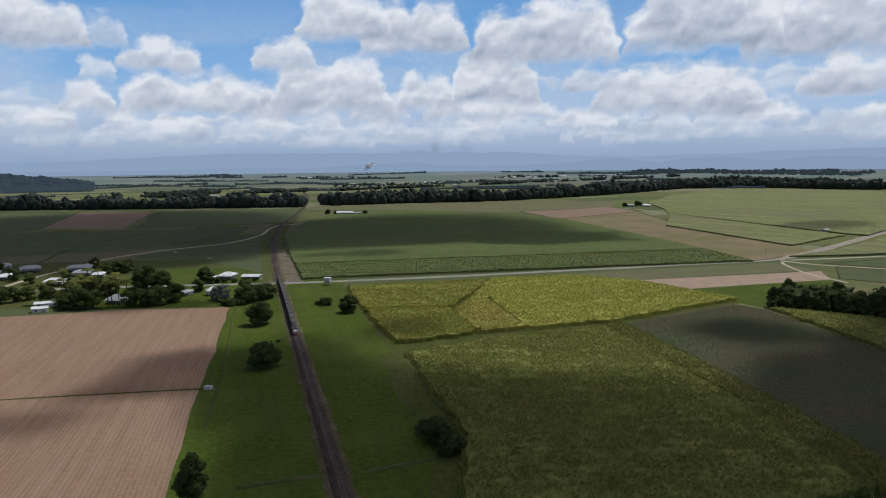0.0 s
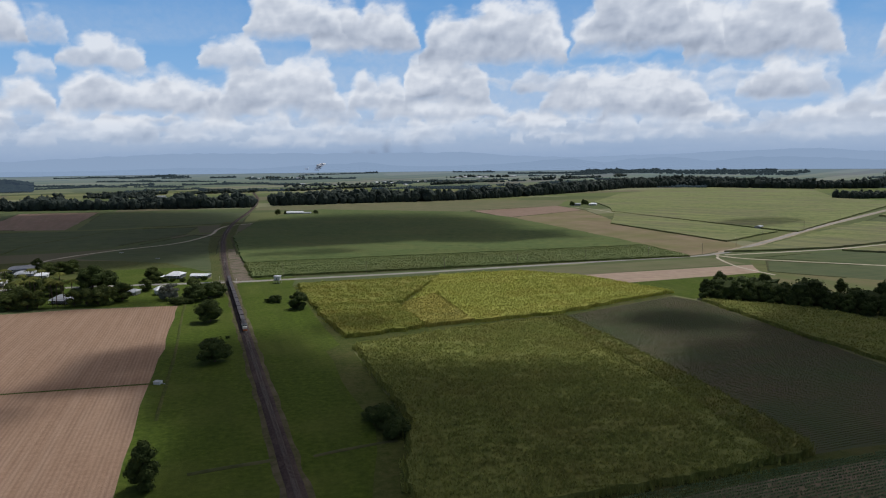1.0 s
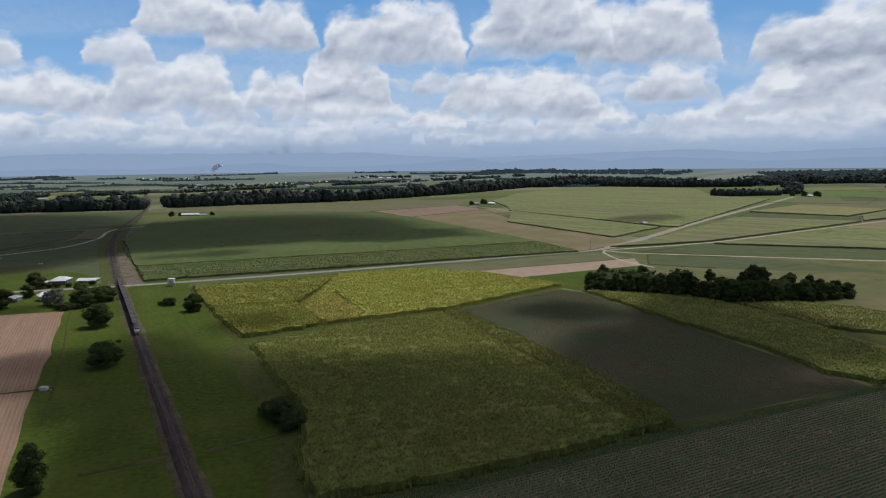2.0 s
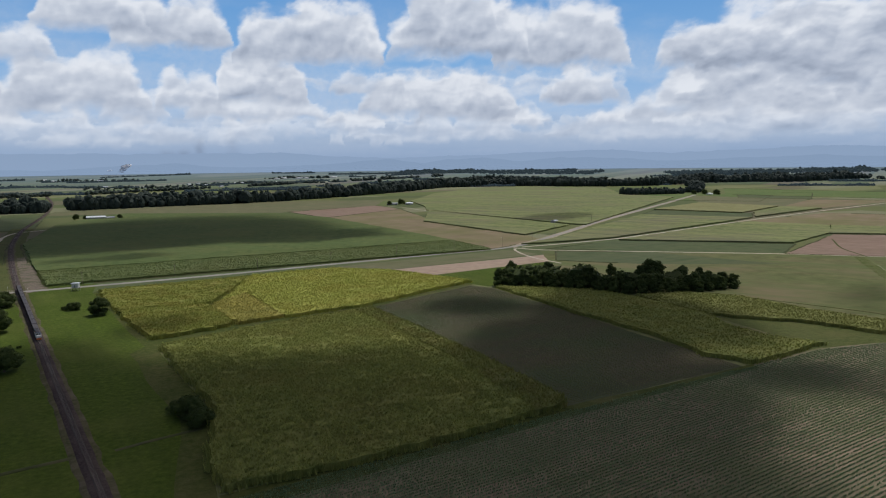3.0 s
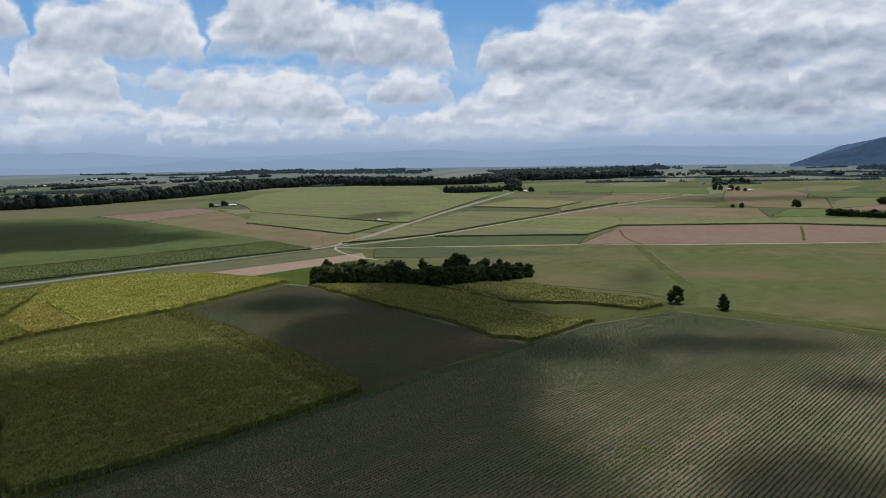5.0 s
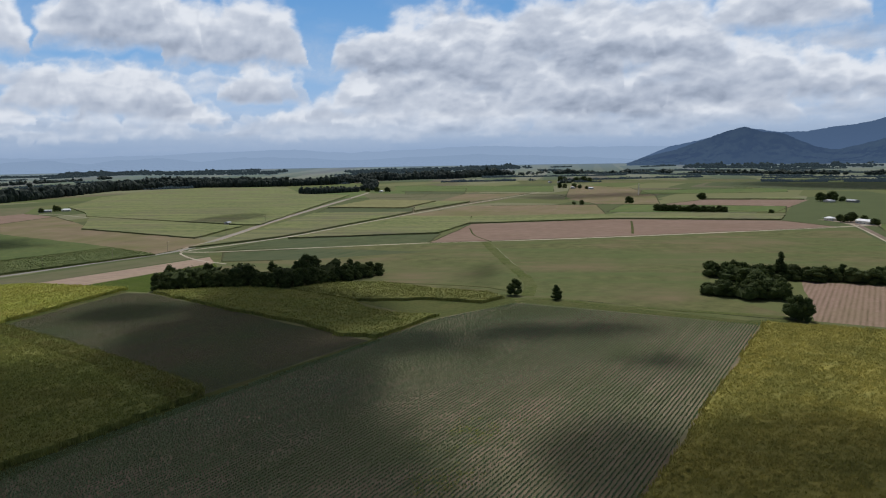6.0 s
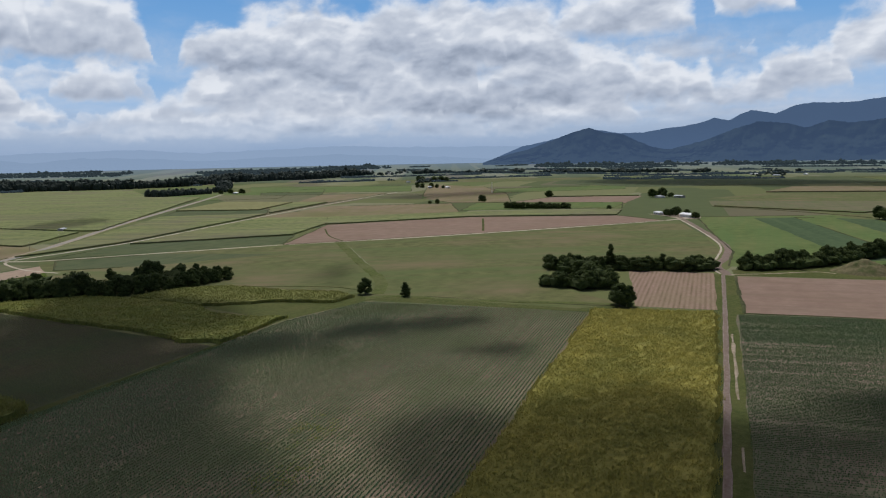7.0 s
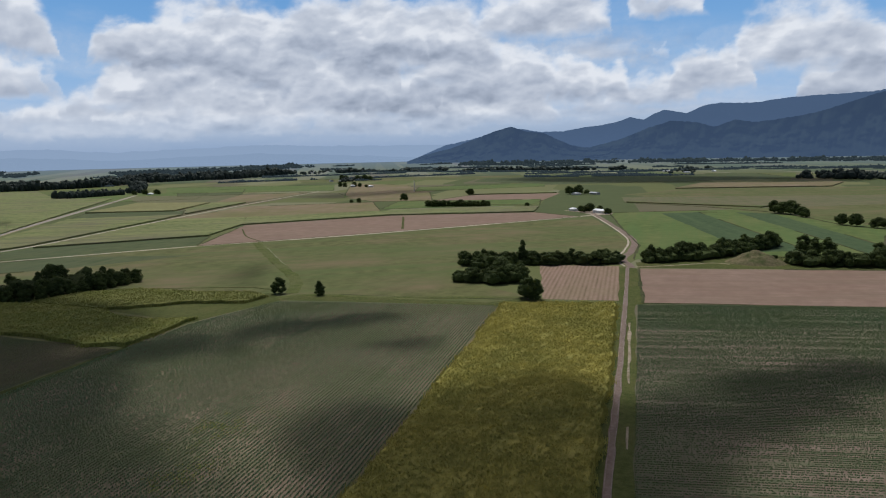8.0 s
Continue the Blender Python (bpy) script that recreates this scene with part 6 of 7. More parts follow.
plant(PALM, [(-296, 488, 1.15), (-291, 487, 1.25), (-287, 492, 1.2), (-283, 500, 1.35), (-240, 480, 1.3), (-236, 478, 1.4), (-232, 479, 1.3), (-228, 482, 1.4), (-302, 536, 1.3), (-284, 537, 1.45), (-279, 544, 1.4), (-270, 498, 1.3), (-262, 500, 1.4),
             (-255, 506, 1.35), (-275, 512, 1.45), (-249, 512, 1.4), (-246, 492, 1.25), (-266, 486, 1.3), (-258, 488, 1.35)], rng, 0.92, 1.1, 0.05)


# far woods, too many to count
def wood(points, count, width, low, high, mat, label, seed, form=BALL, gaps=0.0, cards=18):
    r = np.random.default_rng(seed)
    spots = np.array(along_line(points, int(count * (1.5 if form is BALL_COARSE else 2.3)), width, r))
    if gaps:
        keep = spots[:3]
        spots = spots[value_noise(spots[:, 0] / 90.0, spots[:, 1] / 90.0, seed) > gaps]
        spots = spots if len(spots) else keep
    n = len(spots)
    h = r.uniform(low, high, n) * spots[:, 2] * (0.62 + 0.76 * value_noise(spots[:, 0] / 45.0, spots[:, 1] / 45.0, seed + 5))
    z = relief(spots[:, 0], spots[:, 1])
    wide = h * (r.uniform(0.55, 0.95, n) if form is BALL_COARSE else r.uniform(0.26, 0.46, n))
    body = np.column_stack([spots[:, :2], z + h * 0.46])
    v, f = lumps(body, np.column_stack([wide, wide * r.uniform(0.8, 1.2, n), h * 0.5]), r, form, 0.13)
    tops = body + r.normal(0, 1, (n, 3)) * np.column_stack([wide * 0.5, wide * 0.5, h * 0.12]) + np.column_stack([0 * h, 0 * h, h * 0.3])
    rad = np.column_stack([wide * 0.5, wide * 0.5, wide * 0.45])
    v2, f2 = lumps(tops, rad, r, BALL_COARSE, 0.2)
    v3, f3 = leaf_cards(np.concatenate([body, tops]), np.concatenate([np.column_stack([wide, wide, h * 0.5]), rad]), cards, float(np.mean(h)) * 0.085, r)
    vv, ff = np.concatenate([v, v2, v3]), np.concatenate([f, f2 + len(v), f3 + len(v) + len(v2)])
    return tagged(new("far_woodland", mesh_of("far_woodland", vv, ff, mat)), label, "woodland", kind="stuff")


wood([(226, 472), (262, 446), (305, 422), (350, 408), (374, 402)], 46, 20, 7, 11, LEAF_DARK, "dense dark understorey filling the copse", 61, BALL_COARSE, 0.0, 70)
wood([(554, 186), (568, 152), (593, 109), (616, 68)], 26, 12, 6, 9, LEAF_DARK, "dense dark understorey of the creek belt", 62, BALL_COARSE, 0.0, 60)
wood([(487, 152), (486, 130), (500, 110), (530, 135), (550, 170)], 26, 12, 6, 9, LEAF_DARK, "dense dark understorey beside the creek", 63, BALL_COARSE, 0.0, 60)
wood([(632, 46), (654, 16), (700, -8), (740, -26), (781, -40)], 40, 12, 6, 9, LEAF_DARK, "dense dark understorey along the sandy track", 64, BALL_COARSE, 0.0, 60)
wood([(662, -66), (666, -90), (676, -114), (688, -142), (705, -190), (730, -260)], 40, 16, 6, 10, LEAF_DARK, "dense dark understorey behind the bare field", 65, BALL_COARSE, 0.0, 60)
wood([(-1500, 1640), (-1100, 1585), (-712, 1578), (-520, 1590), (-338, 1600)], 300, 46, 19, 28, LEAF_FAR_HAZED, "dark belt of trees along the river", 1)
wood([(-302, 1655), (-82, 1735), (127, 1796), (388, 2010), (600, 2230), (782, 2450)], 380, 60, 18, 28, LEAF_FAR_HAZED, "dark belt of trees following the river", 2)
wood([(782, 2450), (1057, 2450), (1306, 2235), (1577, 2200), (1800, 2270), (2080, 2100), (2380, 2130)], 360, 60, 17, 26, LEAF_FAR_HAZED, "long dark belt of river trees across the plain", 3)
wood([(800, 2700), (1100, 2800), (1350, 2640), (1500, 2560)], 204, 150, 14, 22, LEAF_FAR_HAZED, "dark woodland on the plain", 4)
wood([(1650, 2320), (1900, 2260), (2150, 2200), (2420, 2160)], 323, 170, 16, 24, LEAF_FAR_HAZED, "dark patch of forest on the plain", 5)
# far trees with the same haze mixed in as emission
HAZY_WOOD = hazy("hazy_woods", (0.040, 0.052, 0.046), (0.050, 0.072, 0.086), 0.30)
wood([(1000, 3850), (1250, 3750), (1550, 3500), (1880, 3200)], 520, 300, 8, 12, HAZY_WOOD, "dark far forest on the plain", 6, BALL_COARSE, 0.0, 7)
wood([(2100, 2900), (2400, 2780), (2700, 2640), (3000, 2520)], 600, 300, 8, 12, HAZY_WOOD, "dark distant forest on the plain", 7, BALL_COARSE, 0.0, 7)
wood([(2440, 2150), (2600, 1880), (2752, 1590), (2860, 1250), (2892, 1050), (2950, 700)], 160, 50, 10, 18, LEAF_FAR_HAZED, "thin line of distant trees", 8, BALL_COARSE, 0.35)
wood([(2336, 30), (2300, -80), (2269, -177), (2250, -420), (2100, -800)], 110, 70, 12, 20, LEAF_FAR_HAZED, "dark line of trees below the mountains", 9, BALL_COARSE)
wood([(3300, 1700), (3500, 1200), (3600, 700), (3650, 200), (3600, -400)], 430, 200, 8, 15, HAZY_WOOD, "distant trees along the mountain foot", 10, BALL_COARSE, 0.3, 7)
wood([(-1000, 2300), (-653, 2361), (-400, 2500), (-233, 2663), (150, 2900), (552, 3117), (1072, 3344)], 420, 50, 7, 13, LEAF_FAR_HAZED, "broken line of trees behind the river", 11, BALL_COARSE, 0.42)
wood([(1056, 1632), (1120, 1634), (1180, 1630), (1241, 1626)], 70, 40, 13, 19, LEAF_FAR_HAZED, "dark block of trees beside the road", 12)
wood([(1290, 1650), (1400, 1780), (1535, 1962), (1620, 2100)], 70, 40, 13, 19, LEAF_FAR_HAZED, "dark trees along a far creek", 13)
wood([(-880, 2100), (-840, 2130), (-760, 2190)], 34, 60, 9, 15, LEAF_FAR_HAZED, "trees around a distant hamlet", 14)
r_far = np.random.default_rng(77)
for k in range(84):
    a, dist, length, turn = r_far.uniform(-40, 100), r_far.uniform(2500, 4150), r_far.uniform(80, 620), r_far.uniform(-0.5, 0.5)
    x, y = dist * math.sin(radians(a)), dist * math.cos(radians(a))
    dx, dy = math.cos(radians(a) + turn) * length / 2, -math.sin(radians(a) + turn) * length / 2
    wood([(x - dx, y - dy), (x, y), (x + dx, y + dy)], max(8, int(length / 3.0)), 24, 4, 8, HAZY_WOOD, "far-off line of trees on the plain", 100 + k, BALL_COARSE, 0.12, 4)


# ---------------------------------------------------------------- railway
RAIL_LINE = [(112, -300), (57, -112), (23.5, 4), (-32, 195), (-61, 294), (-80, 359), (-114.5, 478), (-142, 572), (-179, 706), (-205, 806), (-232, 917), (-257, 1045), (-280, 1190), (-320, 1514), (-396, 1953), (-500, 2400)]


def railway():
    line = glide(RAIL_LINE, 5.0)
    side = across(line)
    ribbon("railway_verge", RAIL_LINE, 9.5, VERGE, "weedy brown verge beside the ballast", 4, 0.1, 1.0)
    ribbon("ballast_bed", RAIL_LINE, 6.0, BALLAST, "dark weathered railway ballast bed", 4, 0.45, 0.25, base=0.35)
    for off in (-0.56, 0.56):
        verts = []
        for u, z in ((-0.05, 0.75), (-0.05, 0.92), (0.05, 0.92), (0.05, 0.75)):
            q = line + side * (off + u)
            verts.append(np.column_stack([q, np.full(len(q), z + 0.12)]))
        n = len(line)
        i = np.arange(n - 1)
        faces = [np.column_stack([k * n + i, k * n + i + 1, (k + 1) * n + i + 1, (k + 1) * n + i]) for k in range(3)]
        tagged(new("rail", mesh_of("rail", np.concatenate(verts), np.concatenate(faces), STEEL)), "worn steel running rail", "rail", kind="structure")
    fine = glide(RAIL_LINE[:9], 0.7)
    s2 = across(fine)
    d2 = np.stack([-s2[:, 1], s2[:, 0]], 1)
    vs = []
    for a, b, z in ((-1, -1, 0.70), (1, -1, 0.70), (1, 1, 0.70), (-1, 1, 0.70), (-1, -1, 0.84), (1, -1, 0.84), (1, 1, 0.84), (-1, 1, 0.84)):
        q = fine + s2 * a * 0.95 + d2 * b * 0.11
        vs.append(np.column_stack([q, np.full(len(q), z)]))
    v = np.stack(vs, 1).reshape(-1, 3)
    quads = np.array([(4, 5, 6, 7), (0, 1, 5, 4), (1, 2, 6, 5), (2, 3, 7, 6), (3, 0, 4, 7)])
    f = (quads[None] + (np.arange(len(fine)) * 8)[:, None, None]).reshape(-1, 4)
    tagged(new("sleepers", mesh_of("sleepers", v, f, SLEEPER)), "grey railway sleepers across the ballast", "sleepers", kind="stuff")


railway()
RAIL_TOP = 1.04


def wheelset(bm, x, w=0.53):
    for s in (-w, w):
        tube(bm, (s - 0.06, x, 0.42), (s + 0.06, x, 0.42), 0.42, 0.42, 14)
    tube(bm, (-w, x, 0.42), (w, x, 0.42), 0.08, 0.08, 6)


def bogie(parent, y):
    frame_bm = bmesh.new()
    for s in (-0.95, 0.82):
        box(frame_bm, s, y - 1.3, 0.35, s + 0.13, y + 1.3, 0.62, 0.03)
    box(frame_bm, -0.8, y - 0.2, 0.4, 0.8, y + 0.2, 0.7)
    b = part("bogie", frame_bm, LOCO_DARK, parent, "black steel bogie frame")
    for q in (-0.9, 0.9):
        bm = bmesh.new()
        wheelset(bm, y + q)
        part("wheelset", bm, STEEL, b, "steel wheels on an axle")


def locomotive():
    """A diesel locomotive that faces along -y: cab at the front, long hood behind."""
    ob = thing("locomotive", Matrix(), "orange and cream diesel locomotive heading a goods train", "locomotive")
    part("underframe", one_box(-1.3, 0.3, 0.85, 1.3, 17.8, 1.2, 0.05), LOCO_DARK, ob, "black underframe")
    part("fuel_tank", one_box(-1.1, 6.6, 0.35, 1.1, 11.2, 0.85, 0.1), LOCO_DARK, ob)
    nose = bmesh.new()
    box(nose, -1.15, 0.5, 1.2, 1.15, 2.3, 2.55, 0.18)
    part("nose", nose, LOCO_WHITE, ob, "cream nose")
    cab = bmesh.new()
    box(cab, -1.38, 2.2, 1.2, 1.38, 5.0, 3.75, 0.14)
    c = part("cab", cab, LOCO_WHITE, ob, "cream cab")
    for x0, x1 in ((-1.12, -0.1), (0.1, 1.12)):
        part("windscreen", one_box(x0, 2.16, 2.75, x1, 2.22, 3.4, 0.02), PANE, c, "dark windscreen pane")
    for s in (-1.4, 1.36):
        part("side_window", one_box(s, 2.8, 2.7, s + 0.04, 4.4, 3.35, 0.01), PANE, c)
    part("cab_roof", one_box(-1.3, 2.1, 3.72, 1.3, 5.1, 3.86, 0.05), LOCO_DARK, ob, "black cab roof")
    part("hood", one_box(-1.1, 5.0, 1.2, 1.1, 17.3, 3.5, 0.16), LOCO_DARK, ob, "black engine hood")
    for y in (6.6, 9.2, 12.0, 15.2):
        part("radiator_grille", one_box(-0.75, y, 3.49, 0.75, y + 1.5, 3.6, 0.03), WAGON, ob)
    for s in (-1.12, 1.08):
        part("stripe", one_box(s, 5.3, 1.5, s + 0.04, 17.0, 1.95), LOCO_ORANGE, ob, "orange side stripe")
    part("headlight", one_box(-0.35, 0.44, 2.15, 0.35, 0.52, 2.4, 0.02), FRAME_WHITE, ob, "pale twin headlight")
    part("pilot", one_box(-1.25, 0.1, 0.3, 1.25, 0.5, 1.2, 0.06), LOCO_ORANGE, ob, "orange front buffer beam")
    for s in (-1.32, 1.28):
        rail_bm = bmesh.new()
        box(rail_bm, s, 5.2, 2.15, s + 0.04, 17.4, 2.2)
        for y in range(6, 18, 2):
            box(rail_bm, s, y, 1.2, s + 0.04, y + 0.05, 2.15)
        part("handrail", rail_bm, FRAME_WHITE, ob)
    bogie(ob, 3.2)
    bogie(ob, 14.8)
    return ob


def wagon():
    """A long covered goods wagon on two bogies."""
    ob = thing("goods_wagon", Matrix(), "long dark grey goods wagon with a paler top", "wagon", "wagons of the train")
    part("underframe", one_box(-1.2, 0.3, 0.8, 1.2, 14.2, 1.05, 0.04), LOCO_DARK, ob)
    body = bmesh.new()
    box(body, -1.3, 0.45, 1.05, 1.3, 14.05, 3.2, 0.06)
    b = part("body", body, WAGON, ob)
    for k in range(10):
        y = 0.8 + k * 1.42
        for s in (-1.36, 1.29):
            part("rib", one_box(s, y, 1.1, s + 0.07, y + 0.12, 3.15), WAGON, b)
    part("roof", one_box(-1.22, 0.5, 3.19, 1.22, 14.0, 3.34, 0.07), WAGON_TOP, ob, "grey weathered top")
    for y in (0.0, 14.2):
        part("coupler", one_box(-0.15, y, 0.78, 0.15, y + 0.32, 1.0, 0.03), LOCO_DARK, ob)
    bogie(ob, 2.3)
    bogie(ob, 12.2)
    return ob


def on_rails(start):
    """The pose of a vehicle whose front stands at that distance along the rails."""
    return np.interp(start, REACH, LINE[:, 0]), np.interp(start, REACH, LINE[:, 1])


LINE = glide(RAIL_LINE, 2.0)
REACH = np.concatenate([[0], np.cumsum(np.linalg.norm(np.diff(LINE, axis=0), axis=1))])
FRONT = float(np.interp(389.0, LINE[:, 1], REACH))


def vehicle_pose(start, length):
    ax, ay = on_rails(start)
    bx, by = on_rails(start + length)
    return pose(ax, ay, RAIL_TOP, 0, 0, math.degrees(math.atan2(-(bx - ax), by - ay)))


LOCO = locomotive()
LOCO.matrix_world = vehicle_pose(FRONT, 18.0)
CAR = wagon()
CAR.matrix_world = vehicle_pose(FRONT + 18.3, 14.5)
for k in range(1, 12):
    copy_thing(CAR, vehicle_pose(FRONT + 18.3 + 14.8 * k, 14.5))


# ---------------------------------------------------------------- buildings
def house(x, y, w, d, wall_h, roof_h, turn, roof_mat, wall_mat, label, stilts=0.0, hip=True, verandah=True, windows=3, category="house"):
    """A timber house: walls, a hipped or gabled metal roof, windows, a door and a verandah."""
    ob = thing("house" if category == "house" else "shed", pose(x, y, float(relief(x, y)), 0, 0, turn), label, category)
    z = stilts
    hw, hd = w / 2, d / 2
    part("walls", one_box(-hw, -hd, z, hw, hd, z + wall_h), wall_mat, ob)
    bm = bmesh.new()
    o = 0.7
    base = [bm.verts.new(q) for q in ((-hw - o, -hd - o, z + wall_h), (hw + o, -hd - o, z + wall_h), (hw + o, hd + o, z + wall_h), (-hw - o, hd + o, z + wall_h))]
    low = [bm.verts.new((v.co.x, v.co.y, z + wall_h - 0.18)) for v in base]
    run = hw - hd * 0.75 if hip else hw + o
    ridge = [bm.verts.new((-run, 0, z + wall_h + roof_h)), bm.verts.new((run, 0, z + wall_h + roof_h))]
    bm.faces.new((base[0], base[1], ridge[1], ridge[0]))
    bm.faces.new((base[2], base[3], ridge[0], ridge[1]))
    bm.faces.new((base[1], base[2], ridge[1]))
    bm.faces.new((base[3], base[0], ridge[0]))
    for k in range(4):
        bm.faces.new((low[k], low[(k + 1) % 4], base[(k + 1) % 4], base[k]))
    bm.faces.new(low[::-1])
    r = part("roof", bm, roof_mat, ob)
    part("ridge_cap", one_box(-run, -0.16, z + wall_h + roof_h - 0.03, run, 0.16, z + wall_h + roof_h + 0.07, 0.02), roof_mat, r)
    for face in (-1, 1):
        for k in range(windows):
            cx = -hw + w * (k + 0.5) / windows
            if face == -1 and k == windows // 2:
                part("door", one_box(cx - 0.5, -hd - 0.05, z, cx + 0.5, -hd + 0.02, z + 2.05, 0.01), WALL_GREY, ob, "closed grey door")
                continue
            y0 = face * hd
            win = part("window", one_box(cx - 0.75, y0 - 0.05, z + 0.85, cx + 0.75, y0 + 0.05, z + 2.15, 0.02), FRAME_WHITE, ob, "white window frame")
            part("pane", one_box(cx - 0.62, y0 - 0.065, z + 0.97, cx + 0.62, y0 + 0.065, z + 2.03), PANE, win)
    if verandah:
        part("verandah_floor", one_box(-hw, -hd - 2.4, z - 0.02, hw, -hd, z + 0.14), PALE_TIMBER, ob)
        vr = bmesh.new()
        q = [vr.verts.new(c) for c in ((-hw - 0.3, -hd - 2.8, z + wall_h - 0.7), (hw + 0.3, -hd - 2.8, z + wall_h - 0.7), (hw + 0.3, -hd - 0.3, z + wall_h - 0.15), (-hw - 0.3, -hd - 0.3, z + wall_h - 0.15))]
        made = bmesh.ops.extrude_face_region(vr, geom=[vr.faces.new(q)])["geom"]
        bmesh.ops.translate(vr, vec=(0, 0, 0.09), verts=[g for g in made if isinstance(g, bmesh.types.BMVert)])
        part("verandah_roof", vr, roof_mat, ob)
        n = max(3, int(w / 3))
        for k in range(n + 1):
            px = -hw + w * k / n
            part("post", one_box(px - 0.07, -hd - 2.4, 0, px + 0.07, -hd - 2.26, z + wall_h - 0.62), FRAME_WHITE, ob)
    if stilts:
        for px in (-hw + 0.3, 0, hw - 0.3):
            for py in (-hd + 0.3, hd - 0.3):
                part("stump", one_box(px - 0.12, py - 0.12, 0, px + 0.12, py + 0.12, z), PALE_TIMBER, ob)
    return ob


house(-238, 494, 15, 10, 2.9, 2.6, -8, ROOF_GREY, WALL_GREY, "low house with a grey hipped roof and dark verandah", 0.5)
house(-278, 463, 9, 6, 2.8, 1.1, 24, ROOF_WHITE, WALL_WHITE, "small white shed at the field corner", 0, False, False, 2, "shed")
house(-284, 482, 15, 6, 2.6, 1.0, 24, ROOF_WHITE, WALL_WHITE, "long white shed under garden trees", 0, False, False, 3, "shed")
house(-326, 567, 14, 9, 3.0, 2.0, 10, ROOF_WHITE, WALL_WHITE, "white house with a bright metal roof", 1.6)
house(-180, 520, 8, 8, 3.0, 2.6, 30, ROOF_WHITE, WALL_WHITE, "small white house with a steep white roof", 0.8, True, False, 2)
house(-201, 521, 9, 6, 2.8, 1.3, -12, ROOF_GREY, WALL_WHITE, "small grey-roofed cottage beside the lawn", 0.4)
house(-192, 596, 12, 10, 3.0, 2.2, -6, ROOF_WHITE, WALL_GREY, "house with a white hipped roof behind a hedge", 0.8)
house(-172, 598, 15, 7, 2.7, 0.7, -6, ROOF_WHITE, WALL_GREY, "long open building with a flat white roof", 0, False, True, 4)
house(-204, 592, 7, 8, 2.8, 0.7, -6, ROOF_WHITE, WALL_GREY, "small white-roofed outbuilding beside the house", 0, False, False, 2)
house(-330, 620, 15, 11, 3.0, 1.8, 14, ROOF_GREY, WALL_WHITE, "grey-roofed house in the hamlet", 1.0)
house(-312, 612, 9, 8, 2.8, 1.4, 14, ROOF_WHITE, WALL_WHITE, "small white-roofed house in the hamlet", 0.5)
house(-348, 648, 20, 11, 3.2, 1.8, 20, ROOF_GREY, WALL_GREY, "long grey-roofed house beside the lane", 1.0)
house(-392, 643, 16, 11, 3.0, 2.0, 34, ROOF_GREY, WALL_WHITE, "pale house with a dull grey roof", 1.4)
house(-412, 618, 14, 10, 3.0, 2.0, 30, ROOF_GREY, WALL_GREY, "grey weathered house in the hamlet", 1.0)
house(-386, 600, 13, 9, 3.0, 1.8, 28, ROOF_WHITE, WALL_GREY, "house with a pale metal roof in the hamlet", 0.8)
house(-430, 660, 16, 10, 3.0, 2.0, 34, ROOF_GREY, WALL_WHITE, "house with a grey hipped roof in the hamlet", 1.0)
house(-202, 1338, 30, 12, 4.5, 2.2, -4, ROOF_WHITE, WALL_GREY, "farm shed with a pale metal roof", 0, False, False, 4, "shed")
house(-180, 1336, 16, 10, 3.5, 1.6, -4, ROOF_GREY, WALL_GREY, "grey farm shed under small trees", 0, False, False, 3, "shed")
house(380, 1503, 22, 10, 3.6, 1.6, -25, ROOF_GREY, WALL_GREY, "low farm shed beside the bare field", 0, False, False, 3, "shed")
house(418, 1500, 16, 10, 3.2, 2.0, -25, ROOF_WHITE, WALL_WHITE, "farmhouse with a white roof and tall tree", 0.4)
house(1074, 229, 24, 12, 4.2, 2.2, 62, ROOF_WHITE, WALL_WHITE, "white-roofed farm shed at the end of the dirt road", 0, False, False, 4, "shed")
house(1098, 282, 14, 9, 3.2, 1.8, 62, ROOF_WHITE, WALL_WHITE, "small white farmhouse behind dark trees", 0.4)
house(1480, 415, 18, 11, 3.2, 2.0, 60, ROOF_GREY, WALL_WHITE, "farmhouse sheltered by large dark trees", 0.4)
house(1500, 380, 22, 10, 3.6, 1.8, 60, ROOF_GREY, WALL_GREY, "grey farm shed beside the farmhouse", 0, False, False, 3, "shed")
house(1685, 1180, 24, 12, 4.0, 2.0, 40, ROOF_WHITE, WALL_GREY, "distant farm shed with a pale roof", 0, False, False, 3, "shed")
house(1690, 1120, 18, 12, 3.4, 2.0, 40, ROOF_WHITE, WALL_WHITE, "distant white farmhouse on the plain", 0.4)
house(1250, 1528, 16, 10, 3.2, 2.0, 30, ROOF_WHITE, WALL_WHITE, "white farmhouse among trees at the road end", 0.4)
house(1170, 585, 22, 9, 3.2, 1.4, 65, ROOF_GREY, WALL_GREY, "low grey shed beside the windbreak", 0, False, False, 3, "shed")
house(503, 944, 12, 7, 3.0, 1.4, 40, ROOF_GREY, WALL_GREY, "small grey shed beside the country road", 0, False, False, 2, "shed")

FAR_ROOFS = np.random.default_rng(31)
